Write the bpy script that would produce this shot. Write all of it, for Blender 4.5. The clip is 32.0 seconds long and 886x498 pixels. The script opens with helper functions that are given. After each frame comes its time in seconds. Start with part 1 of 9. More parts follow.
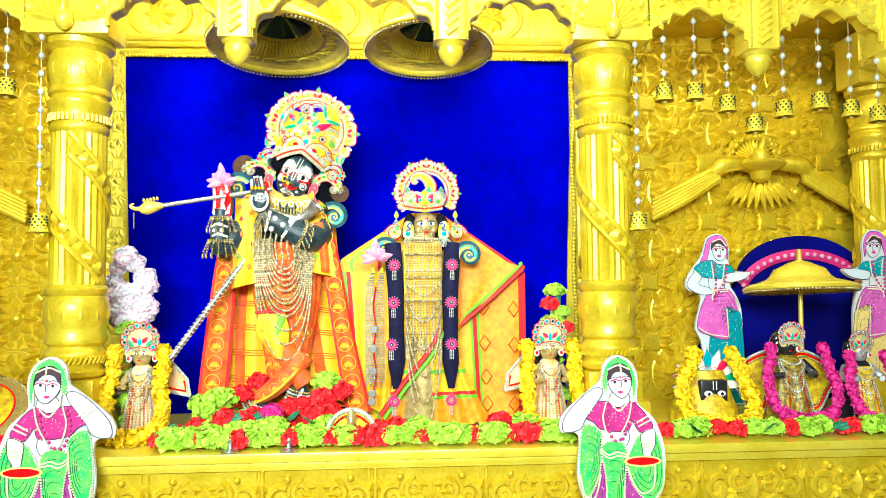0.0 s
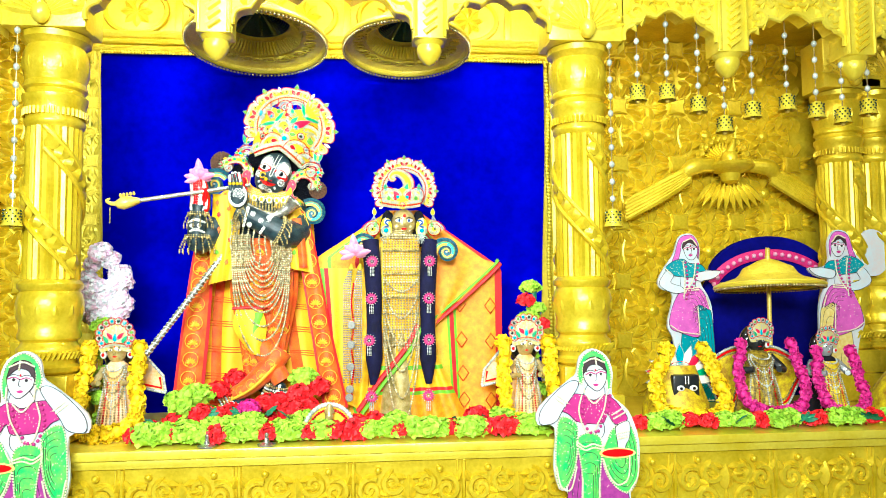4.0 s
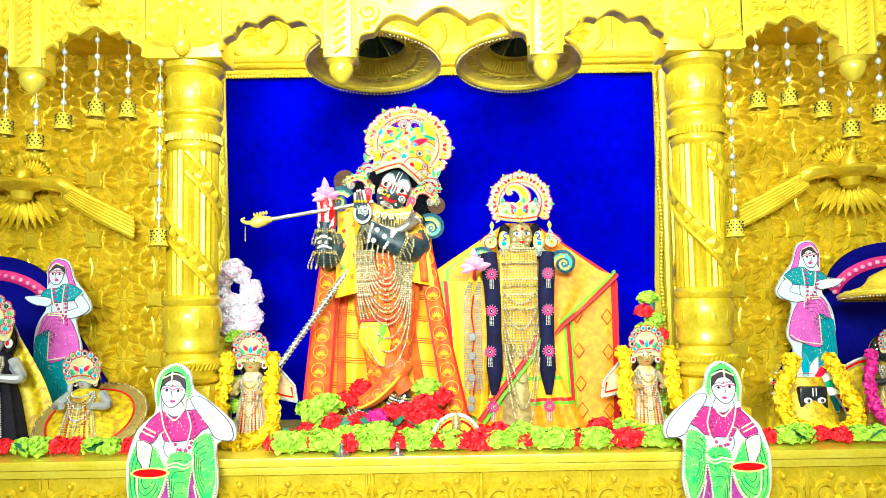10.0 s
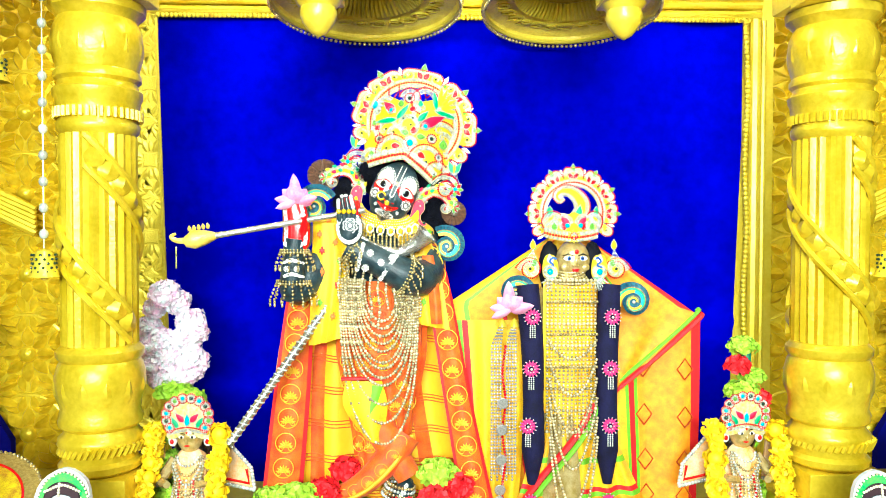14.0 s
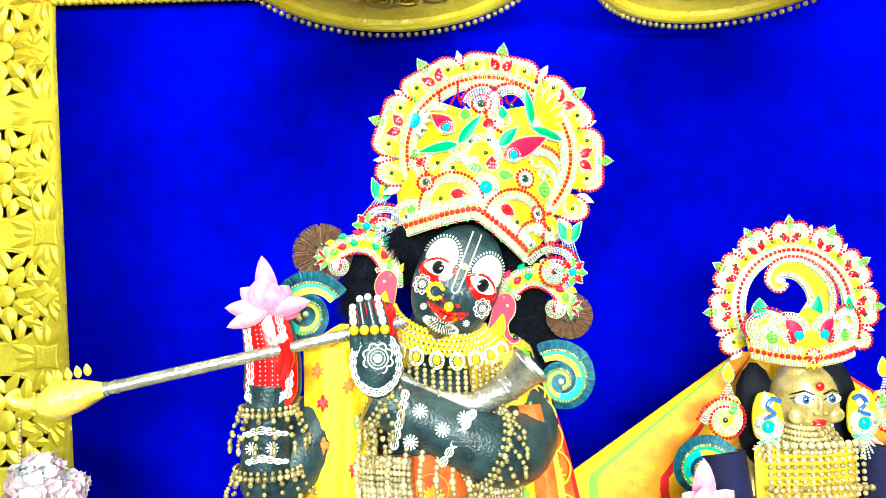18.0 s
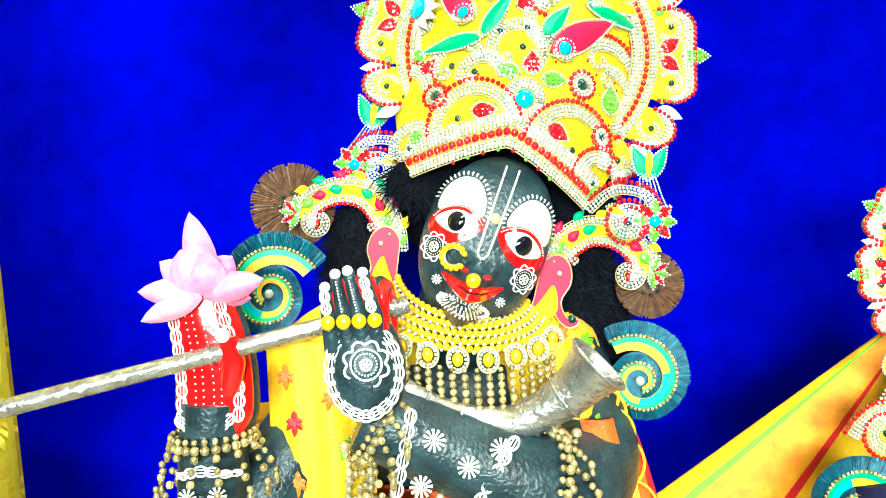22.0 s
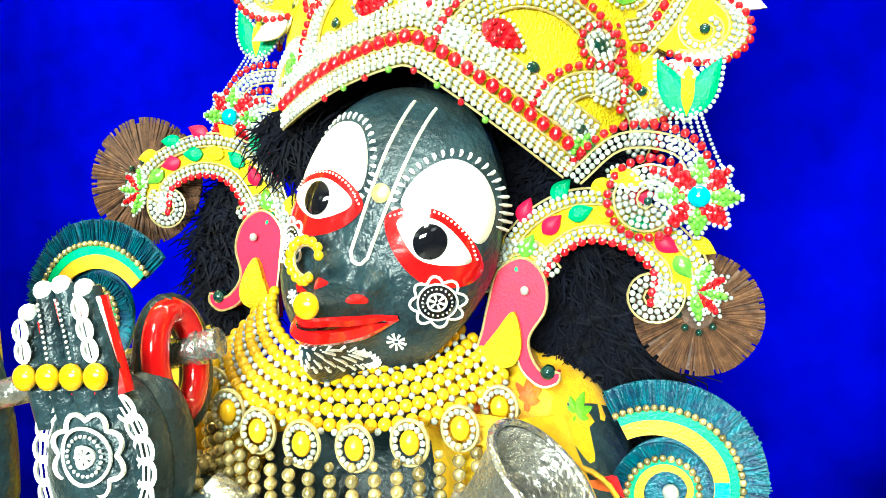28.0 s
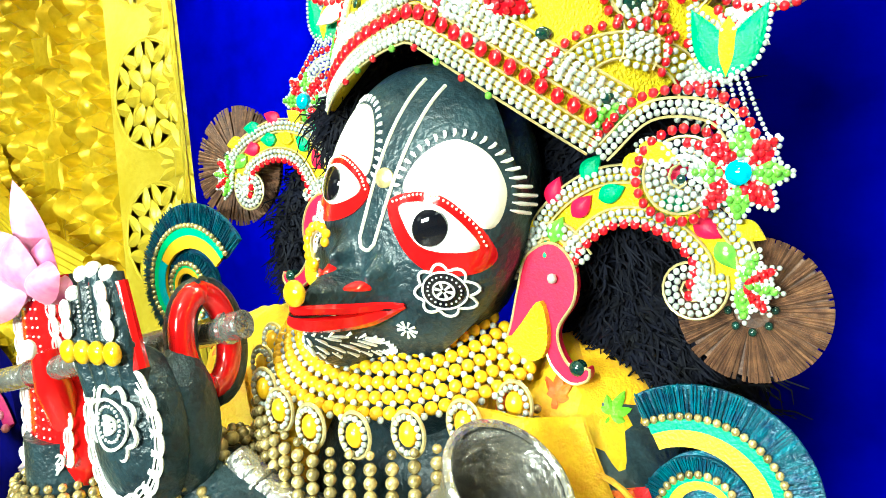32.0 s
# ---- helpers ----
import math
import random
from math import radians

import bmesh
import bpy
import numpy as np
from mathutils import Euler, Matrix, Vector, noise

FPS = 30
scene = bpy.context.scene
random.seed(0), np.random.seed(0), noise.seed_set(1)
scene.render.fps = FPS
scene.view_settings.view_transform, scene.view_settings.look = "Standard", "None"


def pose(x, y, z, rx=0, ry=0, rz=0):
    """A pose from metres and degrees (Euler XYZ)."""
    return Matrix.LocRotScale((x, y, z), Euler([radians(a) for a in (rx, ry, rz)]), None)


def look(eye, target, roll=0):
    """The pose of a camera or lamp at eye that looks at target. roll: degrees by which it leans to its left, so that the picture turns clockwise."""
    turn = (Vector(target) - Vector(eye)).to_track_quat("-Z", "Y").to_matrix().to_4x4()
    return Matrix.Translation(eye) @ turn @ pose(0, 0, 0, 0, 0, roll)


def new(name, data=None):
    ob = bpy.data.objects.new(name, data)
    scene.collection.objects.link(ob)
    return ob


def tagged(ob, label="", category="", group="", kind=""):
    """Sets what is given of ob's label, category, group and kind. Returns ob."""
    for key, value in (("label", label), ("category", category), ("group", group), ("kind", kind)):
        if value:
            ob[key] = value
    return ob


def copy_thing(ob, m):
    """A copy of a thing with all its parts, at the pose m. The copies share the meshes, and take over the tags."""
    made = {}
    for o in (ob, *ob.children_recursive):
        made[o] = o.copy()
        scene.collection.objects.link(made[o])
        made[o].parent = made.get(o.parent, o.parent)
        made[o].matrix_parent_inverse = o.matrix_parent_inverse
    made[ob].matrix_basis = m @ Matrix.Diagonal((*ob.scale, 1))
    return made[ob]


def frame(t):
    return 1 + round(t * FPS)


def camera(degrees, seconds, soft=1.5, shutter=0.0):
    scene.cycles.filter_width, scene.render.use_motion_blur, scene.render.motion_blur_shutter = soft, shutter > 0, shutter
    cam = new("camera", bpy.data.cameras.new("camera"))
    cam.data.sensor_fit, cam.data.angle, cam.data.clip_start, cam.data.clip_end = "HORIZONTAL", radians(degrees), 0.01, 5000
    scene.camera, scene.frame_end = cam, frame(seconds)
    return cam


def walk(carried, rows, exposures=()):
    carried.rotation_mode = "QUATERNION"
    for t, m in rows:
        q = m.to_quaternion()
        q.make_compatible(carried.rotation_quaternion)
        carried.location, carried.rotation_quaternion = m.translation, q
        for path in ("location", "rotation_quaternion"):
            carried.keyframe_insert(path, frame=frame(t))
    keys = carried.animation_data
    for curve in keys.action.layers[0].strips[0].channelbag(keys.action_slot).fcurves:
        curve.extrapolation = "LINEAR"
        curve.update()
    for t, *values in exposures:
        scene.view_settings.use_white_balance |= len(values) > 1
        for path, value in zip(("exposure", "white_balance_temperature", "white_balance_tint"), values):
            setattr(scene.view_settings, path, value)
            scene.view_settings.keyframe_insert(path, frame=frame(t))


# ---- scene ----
cam = camera(61.8, 32.0, soft=0.7)
PATH = [
    (0, (-0.193, 0.152, 1.601), (-0.064, 2.145, 1.703), -0.5),
    (0.5, (-0.153, 0.142, 1.58), (0.085, 2.125, 1.694), -0.6),
    (1, (-0.13, 0.136, 1.573), (0.23, 2.1, 1.692), -0.7),
    (1.5, (-0.11, 0.123, 1.57), (0.363, 2.062, 1.689), -0.8),
    (2, (-0.108, 0.12, 1.569), (0.44, 2.04, 1.692), -1.0),
    (2.5, (-0.121, 0.122, 1.571), (0.417, 2.044, 1.698), -0.9),
    (3, (-0.147, 0.125, 1.566), (0.314, 2.067, 1.695), -0.8),
    (3.5, (-0.185, 0.135, 1.564), (0.159, 2.101, 1.69), -0.7),
    (4, (-0.215, 0.132, 1.551), (-0.011, 2.117, 1.679), -0.5),
    (4.5, (-0.232, 0.133, 1.521), (-0.159, 2.127, 1.664), -0.4),
    (6.5, (-0.426, 0.136, 1.588), (-0.702, 2.114, 1.684), -0.9),
    (7, (-0.433, 0.134, 1.587), (-0.768, 2.104, 1.681), -0.8),
    (7.5, (-0.431, 0.139, 1.588), (-0.789, 2.105, 1.682), -0.6),
    (8, (-0.414, 0.142, 1.586), (-0.732, 2.115, 1.687), -0.4),
    (8.5, (-0.397, 0.151, 1.588), (-0.623, 2.135, 1.692), -0.1),
    (9, (-0.377, 0.15, 1.582), (-0.494, 2.144, 1.689), -0.2),
    (9.5, (-0.372, 0.136, 1.586), (-0.412, 2.132, 1.704), -0.6),
    (10, (-0.379, 0.086, 1.586), (-0.376, 2.081, 1.725), -0.9),
    (10.5, (-0.38, -0.03, 1.594), (-0.347, 1.964, 1.734), -1.6),
    (11, (-0.38, -0.151, 1.589), (-0.341, 1.844, 1.724), -1.7),
    (11.5, (-0.379, -0.111, 1.582), (-0.345, 1.884, 1.713), -0.9),
    (12, (-0.391, 0.187, 1.568), (-0.356, 2.183, 1.683), 0.0),
    (12.5, (-0.432, 0.479, 1.722), (-0.382, 2.478, 1.761), 0.1),
    (13, (-0.446, 0.596, 1.827), (-0.377, 2.594, 1.804), 0.0),
    (13.5, (-0.467, 0.769, 1.873), (-0.395, 2.767, 1.825), 0.1),
    (15.5, (-0.541, 1.236, 1.951), (-0.558, 3.236, 1.944), -0.6),
    (16, (-0.559, 1.403, 1.966), (-0.588, 3.402, 2.001), -1.0),
    (16.5, (-0.574, 1.542, 1.978), (-0.599, 3.541, 2.048), -1.3),
    (17, (-0.579, 1.663, 1.983), (-0.59, 3.66, 2.079), -1.5),
    (17.5, (-0.585, 1.775, 1.991), (-0.577, 3.771, 2.102), -1.8),
    (18, (-0.599, 1.855, 2.006), (-0.557, 3.853, 2.098), -2.0),
    (18.5, (-0.605, 1.922, 2.003), (-0.553, 3.919, 2.092), -2.4),
    (19, (-0.584, 1.988, 2.025), (-0.576, 3.988, 2.068), -2.9),
    (19.5, (-0.596, 2.069, 2.025), (-0.574, 4.068, 2.053), -3.1),
    (20, (-0.593, 2.134, 2.029), (-0.584, 4.134, 2.03), -3.3),
    (20.5, (-0.59, 2.173, 2.026), (-0.586, 4.173, 2.013), -3.5),
    (21, (-0.584, 2.173, 2.027), (-0.607, 4.173, 1.994), -3.4),
    (21.5, (-0.581, 2.165, 2.023), (-0.631, 4.165, 2.0), -3.5),
    (22, (-0.582, 2.181, 2.018), (-0.633, 4.18, 1.973), -3.7),
    (22.5, (-0.574, 2.18, 2.014), (-0.634, 4.178, 1.961), -3.9),
    (23, (-0.556, 2.248, 2.023), (-0.637, 4.246, 1.962), -3.5),
    (23.5, (-0.541, 2.327, 2.025), (-0.642, 4.323, 1.96), -3.5),
    (24, (-0.538, 2.377, 2.027), (-0.647, 4.372, 1.953), -3.5),
    (24.5, (-0.537, 2.42, 2.024), (-0.649, 4.416, 1.963), -3.4),
    (25, (-0.536, 2.438, 2.023), (-0.666, 4.433, 1.958), -3.6),
    (25.5, (-0.528, 2.452, 2.025), (-0.695, 4.444, 1.954), -3.9),
    (26, (-0.491, 2.46, 2.007), (-0.76, 4.442, 2.014), -4.2),
    (26.5, (-0.474, 2.473, 2.01), (-0.746, 4.454, 1.983), -4.7),
    (28.5, (-0.414, 2.505, 1.999), (-1.036, 4.406, 1.979), -3.3),
    (29, (-0.412, 2.515, 1.999), (-1.09, 4.396, 1.972), -3.4),
    (29.5, (-0.399, 2.525, 2.0), (-1.119, 4.39, 1.972), -3.4),
    (30, (-0.378, 2.536, 2.003), (-1.139, 4.385, 1.968), -3.6),
    (30.5, (-0.361, 2.545, 2.002), (-1.164, 4.376, 1.953), -3.7),
    (31, (-0.338, 2.554, 2.002), (-1.246, 4.335, 1.945), -3.8),
    (31.5, (-0.325, 2.561, 2.002), (-1.34, 4.283, 1.929), -4.0),
    (32, (-0.327, 2.561, 2.004), (-1.433, 4.226, 1.928), -4.1),
]
walk(cam, [(t, look(eye, target, roll)) for t, eye, target, roll in PATH], [(0, -0.13, 5950, -7), (4.5, -0.13, 5950, -7), (7, -0.08, 6000, -6), (13, -0.08, 6000, -6), (17, 0.12, 6000, -14), (32, 0.12, 6000, -14)])


# ---- light: lamps out of view, assumed high in front of the altar ----
world = bpy.data.worlds.new("world")
world.use_nodes = True
scene.world = world
world.node_tree.nodes["Background"].inputs[0].default_value = (0.9, 0.95, 1.0, 1)
world.node_tree.nodes["Background"].inputs[1].default_value = 0.24


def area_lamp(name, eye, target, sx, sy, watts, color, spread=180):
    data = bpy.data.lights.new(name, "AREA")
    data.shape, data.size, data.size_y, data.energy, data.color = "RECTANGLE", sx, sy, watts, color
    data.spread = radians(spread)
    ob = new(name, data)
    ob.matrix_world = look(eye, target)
    return tagged(ob, "area lamp out of view, added to light the shrine", "lamp")


# no fixture is modelled: one main lamp, two weak fills, one for the arch
area_lamp("unseen_hall_light", (-0.8, -1.9, 2.6), (-0.2, 3.0, 1.8), 2.4, 0.7, 150, (1.0, 0.98, 0.94), 95)
area_lamp("unseen_hall_light", (-2.9, -0.6, 3.1), (-1.6, 3.2, 2.0), 1.2, 0.6, 3, (1.0, 0.98, 0.94))
area_lamp("unseen_hall_light", (2.0, -0.6, 3.1), (1.0, 3.2, 2.0), 1.2, 0.6, 5, (1.0, 0.98, 0.94))
area_lamp("unseen_spot_light", (-0.36, 1.1, 3.1), (-0.36, 2.9, 2.3), 0.5, 0.25, 40, (1.0, 0.97, 0.9))
# unseen strip lamps added behind the arched boards to brighten the bays
area_lamp("added_strip_light", (-0.36, 2.79, 2.78), (-0.36, 3.4, 2.4), 2.0, 0.05, 24, (1.0, 0.93, 0.8))
area_lamp("added_strip_light", (1.35, 2.79, 2.70), (1.35, 3.5, 2.6), 1.1, 0.05, 2.5, (1.0, 0.9, 0.72))
area_lamp("added_strip_light", (-2.07, 2.79, 2.70), (-2.07, 3.5, 2.6), 1.1, 0.05, 2.5, (1.0, 0.9, 0.72))

from mathutils.geometry import tessellate_polygon

# ---- materials ----
def material(name, color, rough=0.5, metal=0.0, second=None, scale=20.0, bump=0.0, bscale=120.0, coat=0.0, sheen=0.0, spread=0.0, detail=4.0, spec=0.5):
    """Two colours mixed by noise at a coarse and a fine scale, with fine relief."""
    m = bpy.data.materials.new(name)
    m.use_nodes = True
    nt = m.node_tree
    b = nt.nodes["Principled BSDF"]
    b.inputs["Roughness"].default_value, b.inputs["Metallic"].default_value = rough, metal
    b.inputs["Coat Weight"].default_value, b.inputs["Sheen Weight"].default_value = coat, sheen
    b.inputs["Specular IOR Level"].default_value = spec
    second = second or tuple(c * 0.72 for c in color)
    tc = nt.nodes.new("ShaderNodeTexCoord")
    n1, n2 = nt.nodes.new("ShaderNodeTexNoise"), nt.nodes.new("ShaderNodeTexNoise")
    n1.inputs["Scale"].default_value, n1.inputs["Detail"].default_value = scale, detail
    n2.inputs["Scale"].default_value, n2.inputs["Detail"].default_value = scale * 9, 2
    add = nt.nodes.new("ShaderNodeMath")
    add.operation = "MULTIPLY_ADD"
    add.inputs[1].default_value = 0.45
    ramp = nt.nodes.new("ShaderNodeMapRange")
    ramp.inputs["From Min"].default_value, ramp.inputs["From Max"].default_value = 0.52, 0.92
    mix = nt.nodes.new("ShaderNodeMix")
    mix.data_type = "RGBA"
    mix.inputs["A"].default_value, mix.inputs["B"].default_value = (*color, 1), (*second, 1)
    for n in (n1, n2):
        nt.links.new(tc.outputs["Object"], n.inputs["Vector"])
    nt.links.new(n2.outputs["Fac"], add.inputs[0])
    nt.links.new(n1.outputs["Fac"], add.inputs[2])
    nt.links.new(add.outputs[0], ramp.inputs["Value"])
    nt.links.new(ramp.outputs[0], mix.inputs["Factor"])
    last = mix.outputs["Result"]
    if spread:
        info, hsv, rng = nt.nodes.new("ShaderNodeNewGeometry"), nt.nodes.new("ShaderNodeHueSaturation"), nt.nodes.new("ShaderNodeMapRange")
        rng.inputs["To Min"].default_value, rng.inputs["To Max"].default_value = 1 - spread, 1 + spread
        nt.links.new(info.outputs["Random Per Island"], rng.inputs["Value"])
        nt.links.new(rng.outputs[0], hsv.inputs["Value"])
        nt.links.new(last, hsv.inputs["Color"])
        last = hsv.outputs["Color"]
    nt.links.new(last, b.inputs["Base Color"])
    if bump:
        n3, bp = nt.nodes.new("ShaderNodeTexNoise"), nt.nodes.new("ShaderNodeBump")
        n3.inputs["Scale"].default_value, n3.inputs["Detail"].default_value = bscale, 3
        bp.inputs["Strength"].default_value, bp.inputs["Distance"].default_value = bump, 0.004
        nt.links.new(tc.outputs["Object"], n3.inputs["Vector"])
        nt.links.new(n3.outputs["Fac"], bp.inputs["Height"])
        nt.links.new(bp.outputs["Normal"], b.inputs["Normal"])
    return m


GOLD = material("gold_paint", (0.82, 0.635, 0.04), 0.3, 0.45, (0.6, 0.43, 0.008), 9, 0.25, 90)
GOLD_PALE = material("pale_gold_paint", (0.85, 0.72, 0.08), 0.33, 0.42, (0.74, 0.58, 0.03), 9, 0.22, 90)
BRASS = material("brass", (0.94, 0.76, 0.16), 0.36, 0.35, (0.6, 0.42, 0.05), 22, 0.6, 90)
PARASOL = material("embossed_brass", (0.96, 0.78, 0.09), 0.34, 0.05, (0.74, 0.54, 0.04), 16, 0.9, 60)
BLUE = material("blue_velvet", (0.0005, 0.0005, 0.39), 1.0, 0.0, (0.0003, 0.0003, 0.22), 3, 0.1, 220, spec=0.0)
NAVY = material("navy_cloth", (0.006, 0.006, 0.09), 0.9, 0.0, (0.004, 0.004, 0.05), 5, 0.2, 200)
PLASTER = material("plaster", (0.62, 0.58, 0.5), 0.8, 0.0, (0.5, 0.46, 0.4), 2, 0.2, 50)
MARBLE = material("floor_marble", (0.55, 0.5, 0.45), 0.25, 0.0, (0.4, 0.34, 0.3), 3, 0.05, 50)
WOOD = material("orange_varnished_wood", (0.62, 0.15, 0.008), 0.16, 0.0, (0.34, 0.065, 0.003), 7, 0.3, 40, coat=0.4)


# ---- mesh helpers ----
class Shape:
    """Collects vertices and faces, with a material slot for each face."""

    def __init__(self):
        self.v, self.f, self.m, self.n = [], [], [], 0

    def add(self, verts, faces, slot=0):
        verts = np.asarray(verts, float).reshape(-1, 3)
        off = self.n
        self.v.append(verts)
        if isinstance(faces, np.ndarray):
            faces = (faces + off).tolist()
        else:
            faces = [[i + off for i in f] for f in faces]
        self.f += faces
        self.m += [slot] * len(faces)
        self.n += len(verts)
        return self

    def moved(self, m):
        r = np.array(m.to_3x3())
        o = np.array(m.translation)
        self.v = [v @ r.T + o for v in self.v]
        return self

    def join(self, other, m=None, slot=None):
        v = np.concatenate(other.v)
        if m is not None:
            v = v @ np.array(m.to_3x3()).T + np.array(m.translation)
        off = self.n
        self.v.append(v)
        self.f += [[i + off for i in f] for f in other.f]
        self.m += other.m if slot is None else [slot] * len(other.m)
        self.n += len(v)
        return self

    def mesh(self, name, mats, smooth=True):
        me = bpy.data.meshes.new(name)
        me.from_pydata(np.concatenate(self.v).tolist(), [], self.f)
        for mt in mats if isinstance(mats, (list, tuple)) else [mats]:
            me.materials.append(mt)
        me.polygons.foreach_set("material_index", np.array(self.m, dtype=np.int32))
        me.polygons.foreach_set("use_smooth", np.full(len(self.f), smooth))
        me.update()
        if smooth:
            me.set_sharp_from_angle(angle=radians(42))
        return me


def thing(name, label, category, group="", kind=""):
    return tagged(new(name), label, category, group, kind)


def part(name, shape, mats, parent=None, label="", smooth=True, kind=""):
    ob = new(name, shape.mesh(name, mats, smooth))
    ob.parent = parent
    return tagged(ob, label, "", "", kind)


def solo(name, shape, mats, label, category, group="", kind="", smooth=True):
    return tagged(new(name, shape.mesh(name, mats, smooth)), label, category, group, kind)


def instance(ob, m, parent=None):
    """Another object on the same mesh."""
    o = bpy.data.objects.new(ob.name, ob.data)
    scene.collection.objects.link(o)
    o.parent, o.matrix_local = parent or ob.parent, m
    return o


def block(x0, x1, y0, y1, z0, z1, bevel=0.0, s=None, slot=0):
    """A box with chamfered edges along all sides."""
    s = s or Shape()
    b = min(bevel, (x1 - x0) / 3, (y1 - y0) / 3, (z1 - z0) / 3)
    if b <= 0:
        v = [(x, y, z) for z in (z0, z1) for y in (y0, y1) for x in (x0, x1)]
        return s.add(v, [(0, 2, 3, 1), (4, 5, 7, 6), (0, 1, 5, 4), (2, 6, 7, 3), (0, 4, 6, 2), (1, 3, 7, 5)], slot)
    bm = bmesh.new()
    bmesh.ops.create_cube(bm, size=1)
    for v in bm.verts:
        v.co = Vector(((x0 + x1) / 2 + v.co.x * (x1 - x0), (y0 + y1) / 2 + v.co.y * (y1 - y0), (z0 + z1) / 2 + v.co.z * (z1 - z0)))
    bmesh.ops.bevel(bm, geom=bm.edges[:], offset=b, segments=2, affect="EDGES", profile=0.6)
    bm.verts.index_update()
    s.add([v.co[:] for v in bm.verts], [[v.index for v in f.verts] for f in bm.faces], slot)
    bm.free()
    return s


def lathe(profile, seg=24, s=None, slot=0, m=None, wave=None, caps=True):
    """Profile of (radius, z) turned about z. wave(angle, z) scales the radius."""
    s = s or Shape()
    a = np.linspace(0, 2 * np.pi, seg, endpoint=False)
    rows = []
    for r, z in profile:
        rr = np.full(seg, float(r)) if wave is None else np.array([r * wave(t, z) for t in a])
        rows.append(np.stack([rr * np.cos(a), rr * np.sin(a), np.full(seg, float(z))], 1))
    v = np.concatenate(rows)
    if m is not None:
        v = v @ np.array(m.to_3x3()).T + np.array(m.translation)
    f = []
    for i in range(len(profile) - 1):
        for j in range(seg):
            k = (j + 1) % seg
            f.append((i * seg + j, i * seg + k, (i + 1) * seg + k, (i + 1) * seg + j))
    if caps:
        f += [list(range(seg))[::-1], [(len(profile) - 1) * seg + j for j in range(seg)]]
    return s.add(v, f, slot)


def tube(path, radius, seg=8, s=None, slot=0, flat=1.0, caps=True):
    """A round rod along a path; radius a number or one a point; flat squashes it along y."""
    s = s or Shape()
    p = np.asarray(path, float)
    n = len(p)
    r = np.full(n, float(radius)) if np.isscalar(radius) else np.interp(np.linspace(0, 1, n), np.linspace(0, 1, len(radius)), radius)
    t = np.gradient(p, axis=0)
    t /= np.linalg.norm(t, axis=1)[:, None] + 1e-9
    ref = np.array([0.0, 1.0, 0.0]) if abs(t[:, 1]).mean() < 0.8 else np.array([1.0, 0.0, 0.0])
    a = np.cross(t, ref)
    a /= np.linalg.norm(a, axis=1)[:, None] + 1e-9
    b = np.cross(t, a)
    ang = np.linspace(0, 2 * np.pi, seg, endpoint=False)
    v = p[:, None] + r[:, None, None] * (np.cos(ang)[None, :, None] * a[:, None] + flat * np.sin(ang)[None, :, None] * b[:, None])
    i, j = np.meshgrid(np.arange(n - 1), np.arange(seg), indexing="ij")
    k = (j + 1) % seg
    f = np.stack([i * seg + j, i * seg + k, (i + 1) * seg + k, (i + 1) * seg + j], -1).reshape(-1, 4).tolist()
    if caps:
        f += [list(range(seg))[::-1], [(n - 1) * seg + q for q in range(seg)]]
    return s.add(v.reshape(-1, 3), f, slot)


def _ball(seg, ring):
    v, f = [(0, 0, 1)], []
    for i in range(1, ring):
        for j in range(seg):
            t, a = np.pi * i / ring, 2 * np.pi * (j + 0.5 * i) / seg
            v.append((np.sin(t) * np.cos(a), np.sin(t) * np.sin(a), np.cos(t)))
    v.append((0, 0, -1))
    e = len(v) - 1
    for j in range(seg):
        k = (j + 1) % seg
        f.append((0, 1 + j, 1 + k))
        for i in range(ring - 2):
            f += [(1 + i * seg + j, 1 + (i + 1) * seg + j, 1 + i * seg + k), (1 + i * seg + k, 1 + (i + 1) * seg + j, 1 + (i + 1) * seg + k)]
        f.append((1 + (ring - 2) * seg + j, e, 1 + (ring - 2) * seg + k))
    return np.array(v), np.array(f)


BALL_LOW, BALL_MID, BALL_FINE = _ball(6, 4), _ball(10, 7), _ball(24, 16)


def beads(points, radius, s=None, slot=0, ball=None, squash=(1, 1, 1)):
    """A bead at every point."""
    s = s or Shape()
    bv, bf = ball or BALL_LOW
    p = np.asarray(points, float).reshape(-1, 3)
    r = np.broadcast_to(np.asarray(radius, float), (len(p),))
    v = p[:, None] + r[:, None, None] * (bv * np.array(squash))[None]
    f = (bf[None] + (np.arange(len(p)) * len(bv))[:, None, None]).reshape(-1, 3)
    return s.add(v.reshape(-1, 3), f, slot)


def blob(center, radii, s=None, slot=0, m=None, ball=None):
    """An ellipsoid, turned by m."""
    bv, bf = ball or BALL_MID
    v = bv * np.array(radii)
    if m is not None:
        v = v @ np.array(m.to_3x3()).T
    return (s or Shape()).add(v + np.array(center), bf.copy(), slot)


def spline(points, n):
    """A smooth line through points of any dimension, n samples."""
    p = np.asarray(points, float)
    q = np.concatenate([[2 * p[0] - p[1]], p, [2 * p[-1] - p[-2]]])
    out = []
    for u in np.linspace(0, len(p) - 1, n):
        i = min(int(u), len(p) - 2)
        t = u - i
        a, b, c, d = q[i : i + 4]
        out.append(0.5 * (2 * b + (c - a) * t + (2 * a - 5 * b + 4 * c - d) * t * t + (3 * b - a - 3 * c + d) * t**3))
    return np.array(out)


